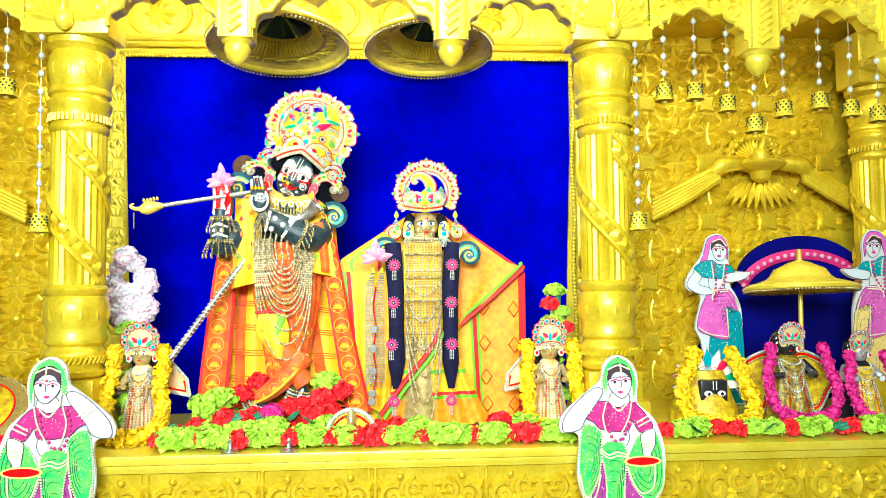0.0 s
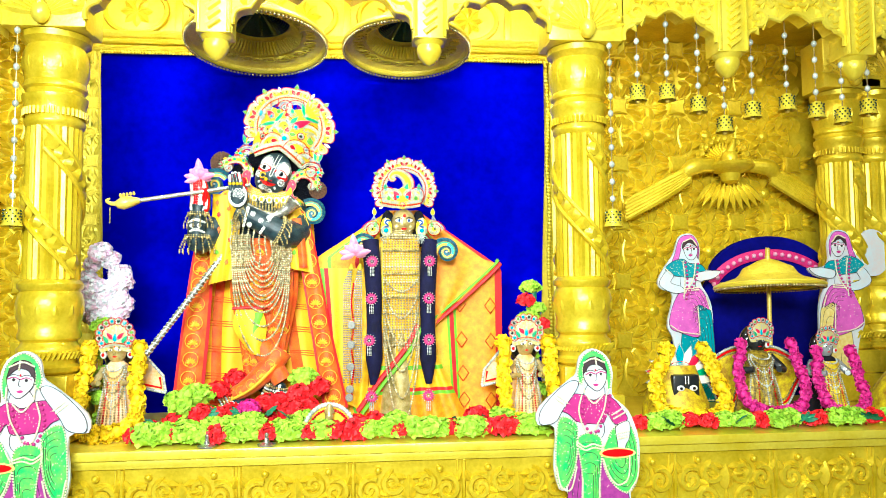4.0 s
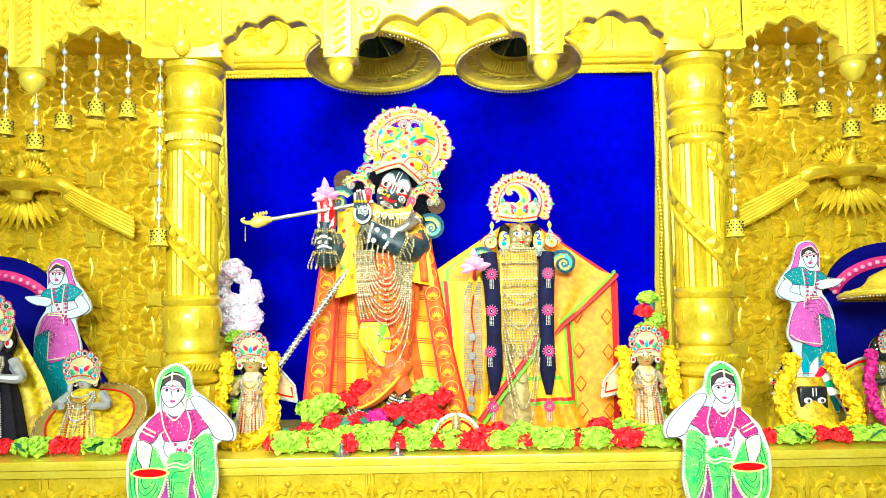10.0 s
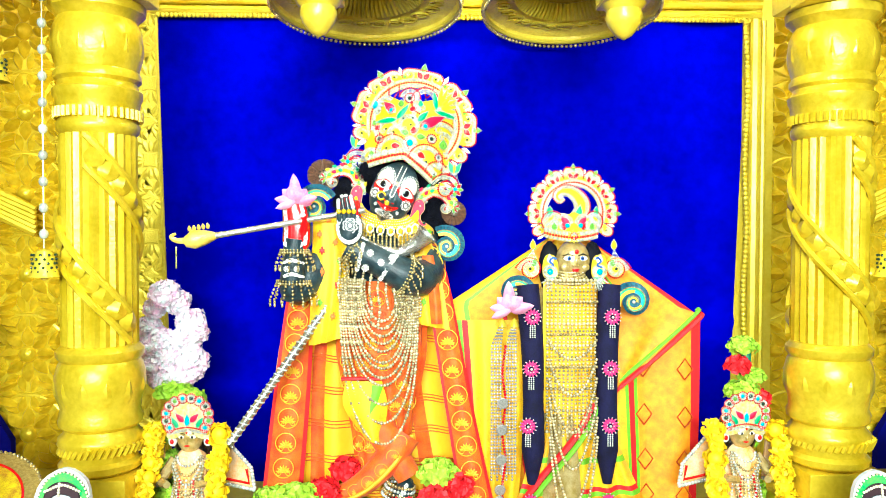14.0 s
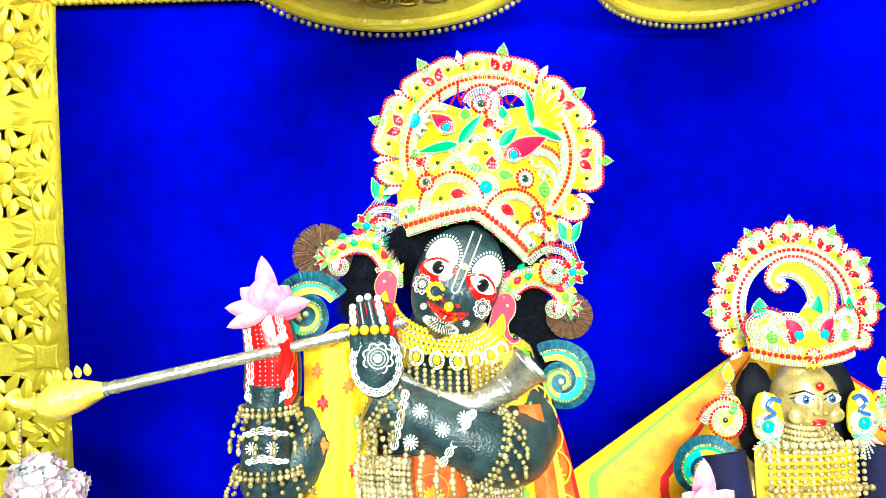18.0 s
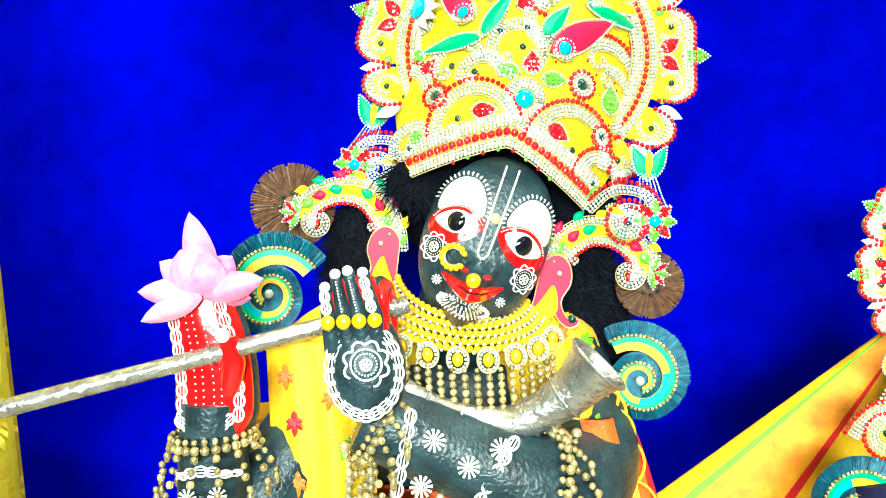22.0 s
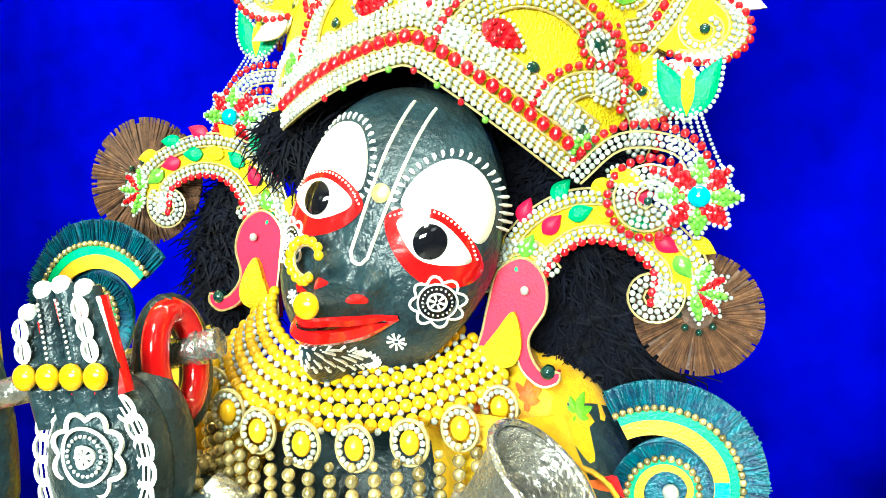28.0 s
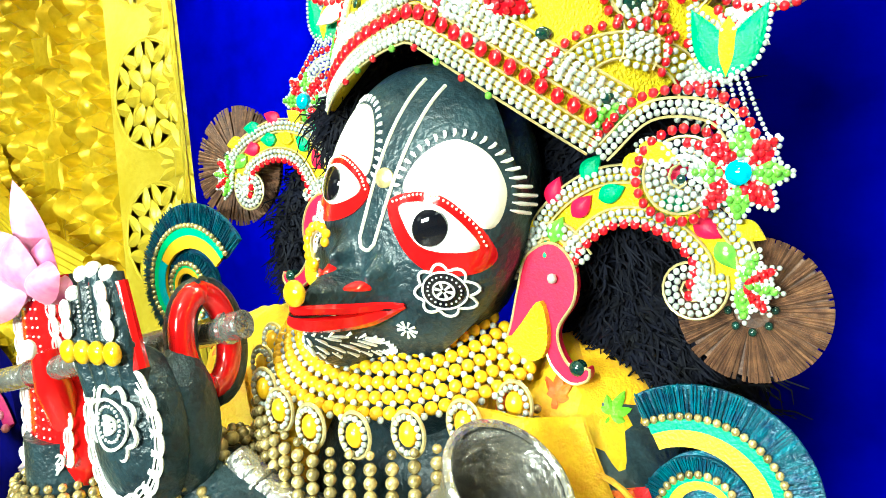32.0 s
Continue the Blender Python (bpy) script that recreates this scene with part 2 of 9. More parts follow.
def closed(points, n):
    """A smooth ring through points."""
    p = np.asarray(points, float)
    k = len(p)
    out = []
    for u in np.linspace(0, k, n, endpoint=False):
        i = int(u)
        t = u - i
        a, b, c, d = (p[(i + j - 1) % k] for j in range(4))
        out.append(0.5 * (2 * b + (c - a) * t + (2 * a - 5 * b + 4 * c - d) * t * t + (3 * b - a - 3 * c + d) * t**3))
    return np.array(out)


def even(path, step):
    """Samples of a line at even steps."""
    p = np.asarray(path, float)
    d = np.r_[0, np.cumsum(np.linalg.norm(np.diff(p, axis=0), axis=1))]
    n = max(2, int(round(d[-1] / step)) + 1)
    u = np.linspace(0, d[-1], n)
    return np.stack([np.interp(u, d, p[:, k]) for k in range(p.shape[1])], 1)


def plate(outline, y, thick, s=None, slot=0, bevel=0.0, shape=None):
    """A flat piece cut to an outline of (x, z), its front at y, thickness going back, chamfered. shape(x, z) bends it in y."""
    s = s or Shape()
    o = np.asarray(outline, float)
    n = len(o)
    area = 0.5 * np.sum(o[:, 0] * np.roll(o[:, 1], -1) - np.roll(o[:, 0], -1) * o[:, 1])
    if area < 0:
        o = o[::-1]
    e = np.roll(o, -1, 0) - np.roll(o, 1, 0)
    nr = np.stack([-e[:, 1], e[:, 0]], 1)
    nr /= np.linalg.norm(nr, axis=1)[:, None] + 1e-9
    inn = o + nr * bevel
    rings = [(inn, y), (o, y + bevel), (o, y + thick)] if bevel else [(o, y), (o, y + thick)]
    v = []
    for q, yy in rings:
        bend = np.array([shape(a, b) for a, b in q]) if shape else 0.0
        v.append(np.stack([q[:, 0], np.full(n, yy) + bend, q[:, 1]], 1))
    tri = [tuple(t) for t in tessellate_polygon([[Vector((a, b, 0)) for a, b in o]])]
    turn = lambda t: (o[t[1], 0] - o[t[0], 0]) * (o[t[2], 1] - o[t[0], 1]) - (o[t[2], 0] - o[t[0], 0]) * (o[t[1], 1] - o[t[0], 1])
    tri = [t if turn(t) > 0 else t[::-1] for t in tri]
    f = list(tri)
    for k in range(len(rings) - 1):
        for j in range(n):
            i = (j + 1) % n
            f.append((k * n + i, k * n + j, (k + 1) * n + j, (k + 1) * n + i))
    f += [tuple((len(rings) - 1) * n + j for j in t[::-1]) for t in tri]
    return s.add(np.concatenate(v), f, slot)


def sheet(fn, nu, nv, s=None, slot=0, thick=0.0):
    """A surface fn(u, v) over the unit square, u and v arrays; thick gives it a back, along y."""
    s = s or Shape()
    u, v = np.meshgrid(np.linspace(0, 1, nu), np.linspace(0, 1, nv), indexing="ij")
    p = np.asarray(fn(u, v)).reshape(3, -1).T
    i, j = np.meshgrid(np.arange(nu - 1), np.arange(nv - 1), indexing="ij")
    a = i * nv + j
    q = np.stack([a, a + nv, a + nv + 1, a + 1], -1).reshape(-1, 4)
    s.add(p, q, slot)
    if thick:
        s.add(p + np.array([0, thick, 0]), q[:, ::-1].copy(), slot)
    return s


def spiral(cx, cz, r0, r1, a0, turns, n=40):
    """(x, z) of a spiral from radius r0 at angle a0 to r1."""
    t = np.linspace(0, 1, n)
    r, a = r0 + (r1 - r0) * t, np.radians(a0) + 2 * np.pi * turns * t
    return np.stack([cx + r * np.cos(a), cz + r * np.sin(a)], 1)


def lift(xz, y):
    xz = np.asarray(xz, float)
    return np.stack([xz[:, 0], np.broadcast_to(np.asarray(y, float), (len(xz),)), xz[:, 1]], 1)


def petal(length, width, height, s=None, slot=0, m=None, n=9):
    """A raised pointed leaf along +x in the plane y = 0, its ridge towards -y."""
    t = np.linspace(0, 1, n)
    w = width / 2 * np.sin(np.pi * t**0.8) ** 0.8
    h = -height * np.sin(np.pi * np.clip(t, 0.02, 0.98))
    v = np.concatenate([np.stack([t * length, 0 * t, -w], 1), np.stack([t * length, h, 0 * t], 1), np.stack([t * length, 0 * t, w], 1)])
    if m is not None:
        v = v @ np.array(m.to_3x3()).T + np.array(m.translation)
    f = []
    for k in range(2):
        for i in range(n - 1):
            a = k * n + i
            f.append((a, a + 1, a + n + 1, a + n))
    return (s or Shape()).add(v, f, slot)

# ---- setting ----
MID, TOP, EDGE = -0.361, 1.08, 2.55          # axis of the shrine, top and front of the altar
COLS = (MID - 0.934, MID + 0.934)            # the two columns of the middle bay


def structure(name, shape, mats, label, smooth=True):
    return solo(name, shape, mats, label, name.split("_")[0], kind="structure", smooth=smooth)


structure("floor", block(-5.2, 4.6, -4.4, 4.2, -0.12, 0.0), MARBLE, "polished pale marble hall floor")
structure("ceiling", block(-5.2, 4.6, -4.4, 4.2, 3.6, 3.72), PLASTER, "plain pale plaster hall ceiling")
structure("wall_west", block(-5.35, -5.2, -4.4, 4.2, 0, 3.6), PLASTER, "plain pale plaster hall wall")
structure("wall_east", block(4.6, 4.75, -4.4, 4.2, 0, 3.6), PLASTER, "plain pale plaster hall wall")
structure("wall_south", block(-5.2, 4.6, -4.55, -4.4, 0, 3.6), PLASTER, "plain pale plaster hall wall")
structure("wall_north", block(-5.2, 4.6, 4.2, 4.35, 0, 3.6), PLASTER, "plain pale plaster hall wall")

# middle bay: gold wall with the blue cloth
structure("wall_middle_bay", block(COLS[0] - 0.27, COLS[1] + 0.12, 3.37, 3.46, 1.0, 2.95), GOLD_PALE, "gold-painted wall behind the blue cloth")


def cloth_west(z):
    """The west edge of the cloth, which leans in towards the altar."""
    return -1.335 + 0.03 * np.clip((2.5 - z) / 1.1, 0, 1)


def cloth_fold(u, v):
    z = 1.05 + v * (2.6 - 1.05)
    x = cloth_west(z) + u * (0.575 - cloth_west(z) - 0.03 * np.clip((2.2 - z) / 0.8, 0, 1))
    y = 3.345 + 0.010 * np.sin(x * 17) * (x > -0.07) * np.clip((x + 0.07) / 0.3, 0, 1) + 0.006 * np.sin(x * 9 + 2 * v) * (1 - v) + 0.004 * np.sin(x * 23) * (1 - v) - 0.012 * np.exp(-((z - 1.6) / 0.02) ** 2) * (u > 0.45)
    return x, y, z


solo("backdrop_cloth", sheet(cloth_fold, 90, 60, thick=0.004), BLUE, "plain royal blue velvet backdrop cloth stretched on the wall", "cloth")

trim = thing("backdrop_frame", "pale gold moulded frame with rope edge round the blue cloth", "frame")
f = Shape()
for z, y, r in ((2.615, 3.335, 0.014), (2.645, 3.33, 0.012), (2.672, 3.325, 0.018)):
    tube([(COLS[0] - 0.06, y, z), (COLS[1] + 0.06, y, z)], r, 8, f)
part("top_moulding", f, GOLD_PALE, trim)
part("rope_edge", beads([(x, 3.33, 2.596) for x in np.arange(-1.33, 0.59, 0.014)], 0.0085), GOLD_PALE, trim)
f = Shape()
zs = np.arange(1.1, 2.6, 0.016)
beads([(0.585 + 0.004 * math.sin(z * 14), 3.33, z) for z in zs], 0.010, f)
tube([(0.615, 3.34, 1.1), (0.615, 3.335, 2.6)], 0.018, 8, f)
tube([(0.645, 3.345, 1.1), (0.645, 3.34, 2.6)], 0.01, 8, f)
part("side_moulding", f, GOLD_PALE, trim)
part("rope_edge", tube([(cloth_west(z) - 0.003, 3.336, z) for z in np.arange(1.06, 2.6, 0.008)], [0.006, 0.0045] * 48, 6), GOLD_PALE, trim, "thin scalloped gold edging of the cloth")

# side bays
def rosette():
    """A round flower of eight petals in a ring of pointed leaves."""
    s = Shape()
    lathe([(0.148, -0.0), (0.142, -0.014), (0.13, -0.014), (0.126, 0.0)], 40, s, 0, pose(0, 0, 0, 90))
    blob((0, 0, 0), (0.031, 0.026, 0.031), s)
    for k in range(8):
        petal(0.07, 0.046, 0.042, s, 0, pose(0, 0, 0, 0, k * 45, 0) @ pose(0.027, 0, 0))
        petal(0.066, 0.034, 0.026, s, 0, pose(0, 0, 0, 0, k * 45 + 22.5, 0) @ pose(0.078, 0, 0.0, 0, 38, 0))
        petal(0.066, 0.034, 0.026, s, 0, pose(0, 0, 0, 0, k * 45 + 22.5, 0) @ pose(0.078, 0, 0.0, 0, -38, 0))
    a = np.linspace(0, 2 * np.pi, 40)
    tube(np.stack([0.136 * np.cos(a), 0 * a, 0.136 * np.sin(a)], 1), 0.006, 5, s, caps=False)
    return s


def star_leaf():
    """A hollow-sided square boss with leaves at its corners."""
    s = Shape()
    o = []
    for k in range(4):
        for u in np.linspace(-1, 1, 7)[:-1]:
            r = 0.034 + 0.022 * u * u
            t = radians(k * 90 + 45 * u)
            o.append((r * math.cos(t), r * math.sin(t)))
    plate(o, -0.02, 0.022, s, 0, 0.006)
    for k in range(4):
        for d in (-24, 24):
            petal(0.082, 0.034, 0.04, s, 0, pose(0, 0, 0, 0, k * 90 + 45 + d, 0) @ pose(0.042, 0, 0))
        petal(0.06, 0.034, 0.026, s, 0, pose(0, 0, 0, 0, k * 90, 0) @ pose(0.045, 0, 0))
    return s


ROS, STAR = rosette(), star_leaf()
for name, x0, x1 in (("wall_east_bay", COLS[1] + 0.13, 1.99), ("wall_west_bay", -2.72, COLS[0] - 0.13)):
    w = structure(name, block(x0, x1, 3.5, 3.6, 1.0, 2.95), GOLD, "gold wall covered with raised eight-petalled flowers and leaves")
    r0 = s0 = None
    sx, sz = (x1 - x0) / 4.5, 0.277
    for i in range(6):
        for j in range(7):
            x = x0 + (0.45 + i) * sx if name == "wall_east_bay" else x1 - (0.45 + i) * sx
            for kind in (0, 1):
                xx, zz = x + kind * sx / 2 * (1 if name == "wall_east_bay" else -1), 1.2 + (j + 0.5 * kind) * sz
                if not x0 + 0.02 < xx < x1 - 0.02:
                    continue
                m = pose(xx, 3.502, zz)
                if kind == 0:
                    if r0 is None:
                        r0 = part("rosette", ROS, GOLD, w)
                        r0.matrix_local = m
                    else:
                        instance(r0, m, w)
                elif s0 is None:
                    s0 = part("leaf_star", STAR, GOLD, w)
                    s0.matrix_local = m
                else:
                    instance(s0, m, w)

# flowered strip between the west column and the cloth
mid_wall = bpy.data.objects["wall_middle_bay"]
for k in range(6):
    part("rosette", ROS, GOLD_PALE, mid_wall).matrix_local = pose(-1.455, 3.369, 1.26 + 0.25 * k, 0, 11 * k, 0) @ Matrix.Diagonal((0.72, 0.17, 0.72, 1))
    part("leaf_star", STAR, GOLD_PALE, mid_wall).matrix_local = pose(-1.372, 3.369, 1.385 + 0.25 * k) @ Matrix.Diagonal((0.62, 0.15, 0.62, 1))
    part("leaf_star", STAR, GOLD_PALE, mid_wall).matrix_local = pose(-1.375, 3.369, 1.26 + 0.25 * k, 0, 45, 0) @ Matrix.Diagonal((0.5, 0.13, 0.5, 1))

# altar
structure("altar", block(-3.3, 2.7, EDGE + 0.04, 3.7, 0.0, TOP - 0.03), GOLD, "gold-painted altar platform with scroll relief")
tp = Shape()
block(-3.3, 2.7, EDGE, 3.7, TOP - 0.03, TOP, 0.006, tp)
block(-3.3, 2.7, EDGE + 0.02, EDGE + 0.05, TOP - 0.06, TOP - 0.03, 0.006, tp)
structure("trim_altar_top", tp, GOLD_PALE, "pale gold moulded top edge of the altar")


def scroll_panel(w=0.36, h=0.3):
    """A palm-leaf vase between two columns of leafy scrolls."""
    s = Shape()
    for k in range(-3, 4):
        petal(0.2 - 0.018 * abs(k), 0.03, 0.022, s, 0, pose(0.006 * k, 0, -0.16, 0, -90 + k * 9, 0))
    petal(0.09, 0.05, 0.024, s, 0, pose(0, 0, 0.02, 0, -90, 0))
    for sx in (-1, 1):
        for cx, cz, r, tr, a0 in ((0.055, 0.085, 0.036, 1.4, 200), (0.125, 0.06, 0.042, -1.5, 120), (0.075, -0.0, 0.036, -1.4, 200), (0.14, -0.06, 0.042, 1.5, 240), (0.085, -0.1, 0.034, 1.3, 160)):
            p = spiral(0, 0, r, 0.006, a0, tr, 30)
            p[:, 0] = sx * (p[:, 0] + cx)
            p[:, 1] += cz
            tube(lift(p, -0.002), [0.012, 0.011, 0.008], 6, s)
            for k in range(4):
                q = p[k * 5]
                petal(0.046, 0.026, 0.018, s, 0, pose(q[0], 0, q[1], 0, -90 + sx * (80 - 60 * k), 0))
        blob((sx * 0.1, -0.004, 0.125), (0.012, 0.012, 0.012), s)
        blob((sx * 0.055, -0.004, -0.04), (0.01, 0.012, 0.01), s)
    tube([(w / 2, 0, -h / 2), (w / 2, 0, h / 2)], 0.007, 6, s)
    tube([(w / 2 - 0.02, 0, -h / 2), (w / 2 - 0.02, 0, h / 2)], 0.004, 6, s)
    return s


SCROLL = scroll_panel()
band = thing("altar_relief", "raised gold leaf scrolls along the altar front", "relief")
first = None
for i in range(16):
    m = pose(-3.1 + i * 0.36 + 0.139, EDGE + 0.036, 0.865)
    if first is None:
        first = part("scroll", SCROLL, GOLD, band)
        first.matrix_local = m
    else:
        instance(first, m, band)


# columns
def column_parts(top=2.465):
    z = lambda y: 1.726 + (441 - y) * 0.00204
    shaft, flut = Shape(), Shape()
    lower = [(0.085, 1.30), (0.098, 1.31), (0.1, 1.325), (0.09, 1.335), (0.092, 1.36), (0.102, 1.375), (0.1, 1.39), (0.09, 1.40), (0.086, 1.41),
             (0.098, 1.42), (0.1, 1.435), (0.094, 1.45), (0.097, 1.475), (0.105, 1.51), (0.107, 1.54), (0.1, 1.57), (0.094, 1.58), (0.103, 1.59), (0.104, 1.605), (0.095, 1.615), (0.088, 1.62)]
    upper = [(0.088, 2.14), (0.096, 2.15), (0.098, 2.165), (0.092, 2.175), (0.097, 2.205), (0.099, 2.225), (0.104, 2.235), (0.105, 2.25), (0.095, 2.258),
             (0.093, 2.27), (0.102, 2.278), (0.102, 2.29), (0.096, 2.30), (0.103, 2.33), (0.108, 2.36), (0.104, 2.40), (0.093, 2.425), (0.1, 2.435), (0.112, 2.445), (0.114, 2.465)]
    lathe(lower, 28, shaft)
    lathe(upper, 28, shaft)
    for zz, h, n in ((1.475, 0.085, 12), (2.31, 0.095, 12)):
        for k in range(n):
            a = k * 360 / n
            petal(h, 0.05, 0.012, shaft, 0, pose(0, 0, 0, 0, 0, a) @ pose(0, -0.097, zz, 0, -90, 0))
    for k in range(40):
        a = k * 9
        v = pose(0, 0, 0, 0, 0, a) @ Vector((0, -0.1, 2.19))
        tube([v + Vector((0, 0, -0.012)), v + Vector((0, 0, 0.012))], 0.006, 5, shaft)
        v = pose(0, 0, 0, 0, 0, a) @ Vector((0, -0.098, 1.365))
        tube([v + Vector((0, 0, -0.012)), v + Vector((0.012, 0, 0.012))], 0.006, 5, shaft)
    lathe([(0.088, zz) for zz in np.linspace(1.62, 2.14, 10)], 96, flut, wave=lambda a, zz: 1 + 0.035 * math.cos(24 * a))
    ribbon = Shape()
    for k in range(2):
        for d in (0.0, 0.075):
            t = np.linspace(0, 1, 60)
            a = -np.pi * (1.35 * t + k) - 0.4
            zz = 1.63 + 0.43 * t + d
            tube(np.stack([0.095 * np.cos(a), 0.095 * np.sin(a), zz], 1), 0.009, 6, ribbon)
        for t in np.linspace(0.03, 0.97, 13):
            a = -np.pi * (1.35 * t + k) - 0.4
            m = pose(0, 0, 0, 0, 0, math.degrees(a) + 90) @ pose(0, -0.092, 1.63 + 0.43 * t + 0.008, 0, -90, 0)
            petal(0.06, 0.05, 0.012, ribbon, 0, m @ pose(0, 0, 0, 0, 20, 0))
    basis = Shape()
    block(-0.095, 0.095, -0.095, 0.095, 1.2, 1.3, 0.006, basis)
    block(-0.115, 0.115, -0.115, 0.115, TOP + 0.002, 1.2, 0.008, basis)
    return shaft, flut, ribbon, basis


def capital_shape():
    """A square block with a fan of feathers and a bird-shaped boss."""
    s = Shape()
    block(-0.138, 0.138, 0.0, 0.17, -0.11, 0.115, 0.008, s)
    for k in range(15):
        a = 10 + k * 160 / 14
        m = pose(0, 0.0, -0.07, 0, -a, 0)
        petal(0.135, 0.026, 0.012, s, 0, m @ pose(0.02, 0, 0))
    for k in range(9):
        a = radians(12 + k * 156 / 8)
        lathe([(0.004, -0.01), (0.012, -0.012), (0.018, -0.006), (0.022, 0.0)], 10, s, 0, pose(0.115 * math.cos(a), -0.002, -0.06 + 0.148 * math.sin(a), -90))
    blob((0, -0.02, -0.07), (0.03, 0.03, 0.038), s)
    tube([(0, -0.03, -0.05), (0.004, -0.035, 0.0), (-0.004, -0.03, 0.03), (-0.015, -0.035, 0.035)], [0.014, 0.009, 0.009, 0.004], 8, s)
    return s


COL, CAP = column_parts(), capital_shape()


def column(x, y, group, bare=False):
    c = thing("column", "gold column with twisted fluted shaft, leaf bulbs and ring mouldings", "column", group, "structure")
    for nm, sh in zip(("ring_moulding", "fluted_shaft", "spiral_ribbon", "plinth"), COL):
        part(nm, sh, GOLD, c)
    if not bare:
        k = part("capital", CAP, GOLD_PALE, c, "square gold capital with a raised fan of feathers")
        k.location = (0, -0.12, 2.577)
    c.location = (x, y, 0)
    return c


col0 = column(COLS[0], 2.8, "columns of the shrine")
copy_thing(col0, pose(COLS[1], 2.8, 0))
for x, y in ((2.1, 2.8), (2.3, 2.8), (1.945, 3.3), (2.12, 3.3), (-2.86, 2.8), (-3.06, 2.8), (-2.875, 3.3), (-2.7, 3.3)):
    copy_thing(col0, pose(x, y, 0))


# scalloped arches with pendants between the columns
def foil(x0, x1, spring, crown, lobes=5):
    """Underside of a many-lobed arch, from x0 to x1."""
    cx, rx, rz = (x0 + x1) / 2, (x1 - x0) / 2, crown - spring
    a = np.linspace(np.pi, 0, lobes + 1)
    p = np.stack([cx + rx * np.cos(a), spring + rz * np.sin(a)], 1)
    out = []
    for k in range(lobes):
        q0, q1 = p[k], p[k + 1]
        t = np.linspace(0, 1, 8, endpoint=False)[:, None]
        d = q1 - q0
        nrm = np.array([-d[1], d[0]])
        out.append(q0 + d * t + nrm * 0.28 * np.sin(np.pi * t))
    return np.concatenate(out + [p[-1:]])


def valance(x0, x1, y, top, cuts, spring, crowns, label):
    """Arched board between columns: cuts are the pendants' middles."""
    v = thing("arched_valance", label, "valance", "valances of the shrine", "structure")
    edges = [x0] + [c + d for c in cuts for d in (-0.06, 0.06)] + [x1]
    low, edge = [], Shape()
    for k in range(len(edges) // 2):
        a, b = edges[2 * k], edges[2 * k + 1]
        arch = foil(a, b, spring + 0.03, crowns[k])
        low.append(np.array([[a, spring]]))
        low.append(arch)
        low.append(np.array([[b, spring]]))
        tube(lift(arch, y - 0.004), 0.009, 6, edge)
    q = np.concatenate(low)
    xs, zs = np.maximum.accumulate(q[:, 0]), q[:, 1]
    n = len(xs)
    b = Shape()
    ring = [np.stack([xs, np.full(n, yy), zz], 1) for yy, zz in ((y, np.full(n, top)), (y, zs), (y + 0.07, zs), (y + 0.07, np.full(n, top)))]
    b.add(np.concatenate(ring), [(k * n + i, (k + 1) % 4 * n + i, (k + 1) % 4 * n + i + 1, k * n + i + 1) for k in range(4) for i in range(n - 1)])
    part("board", b, GOLD_PALE, v, smooth=False)
    tube([(x0, y - 0.004, top - 0.012), (x1, y - 0.004, top - 0.012)], 0.013, 6, edge)
    part("edge_moulding", edge, GOLD_PALE, v)
    rel = Shape()
    for k in range(len(edges) // 2):
        a, b = edges[2 * k], edges[2 * k + 1]
        for sx, xe in ((1, a), (-1, b)):
            for (du, zz, r, tr) in ((0.045, spring + 0.48 * (top - spring), 0.036, 1.5), (0.125, top - 0.07, 0.042, -1.5), (0.215, top - 0.065, 0.036, 1.4), (0.045, top - 0.065, 0.034, 1.3), (0.285, top - 0.06, 0.026, -1.4)):
                p = spiral(0, 0, r, 0.005, 240, tr, 26)
                p[:, 0] = xe + sx * (du + p[:, 0])
                p[:, 1] += zz
                tube(lift(p, y - 0.004), [0.012, 0.011, 0.008], 6, rel)
                for q in range(3):
                    petal(0.045, 0.024, 0.016, rel, 0, pose(p[q * 5, 0], y, p[q * 5, 1], 0, sx * (40 * q) + 60, 0))
    part("scroll_relief", rel, GOLD_PALE, v)
    for c in cuts:
        s = Shape()
        block(c - 0.058, c + 0.058, y - 0.02, y + 0.09, spring - 0.005, top - 0.02, 0.006, s)
        for sx in (-1, 1):
            tube([(c + sx * 0.05, y - 0.022, spring), (c + sx * 0.05, y - 0.022, top - 0.03)], 0.006, 5, s)
        for k in range(9):
            zz = spring + 0.012 + k * (top - spring - 0.05) / 9
            tube([(c - 0.02, y - 0.024, zz), (c + 0.02, y - 0.024, zz + 0.03)], 0.011, 6, s)
        part("pendant_block", s, GOLD_PALE, v)
        s = Shape()
        lathe([(0.002, -0.078), (0.02, -0.068), (0.038, -0.045), (0.045, -0.025), (0.042, -0.008), (0.05, 0.0), (0.055, 0.008)], 20, s, 0, pose(c, y + 0.035, spring - 0.012))
        part("pendant_bulb", s, GOLD_PALE, v)
    return v


VAL = "pale gold scalloped arch board with scroll relief and pendants"
valance(COLS[0] + 0.14, COLS[1] - 0.14, 2.68, 2.8, (-0.734, 0.007), 2.46, (2.598, 2.597, 2.598), VAL)
valance(COLS[1] + 0.14, 1.96, 2.68, 2.72, (1.12, 1.62), 2.44, (2.565, 2.565, 2.56), VAL)
valance(-2.71, COLS[0] - 0.14, 2.68, 2.72, (-2.36, -1.85), 2.44, (2.56, 2.565, 2.565), VAL)

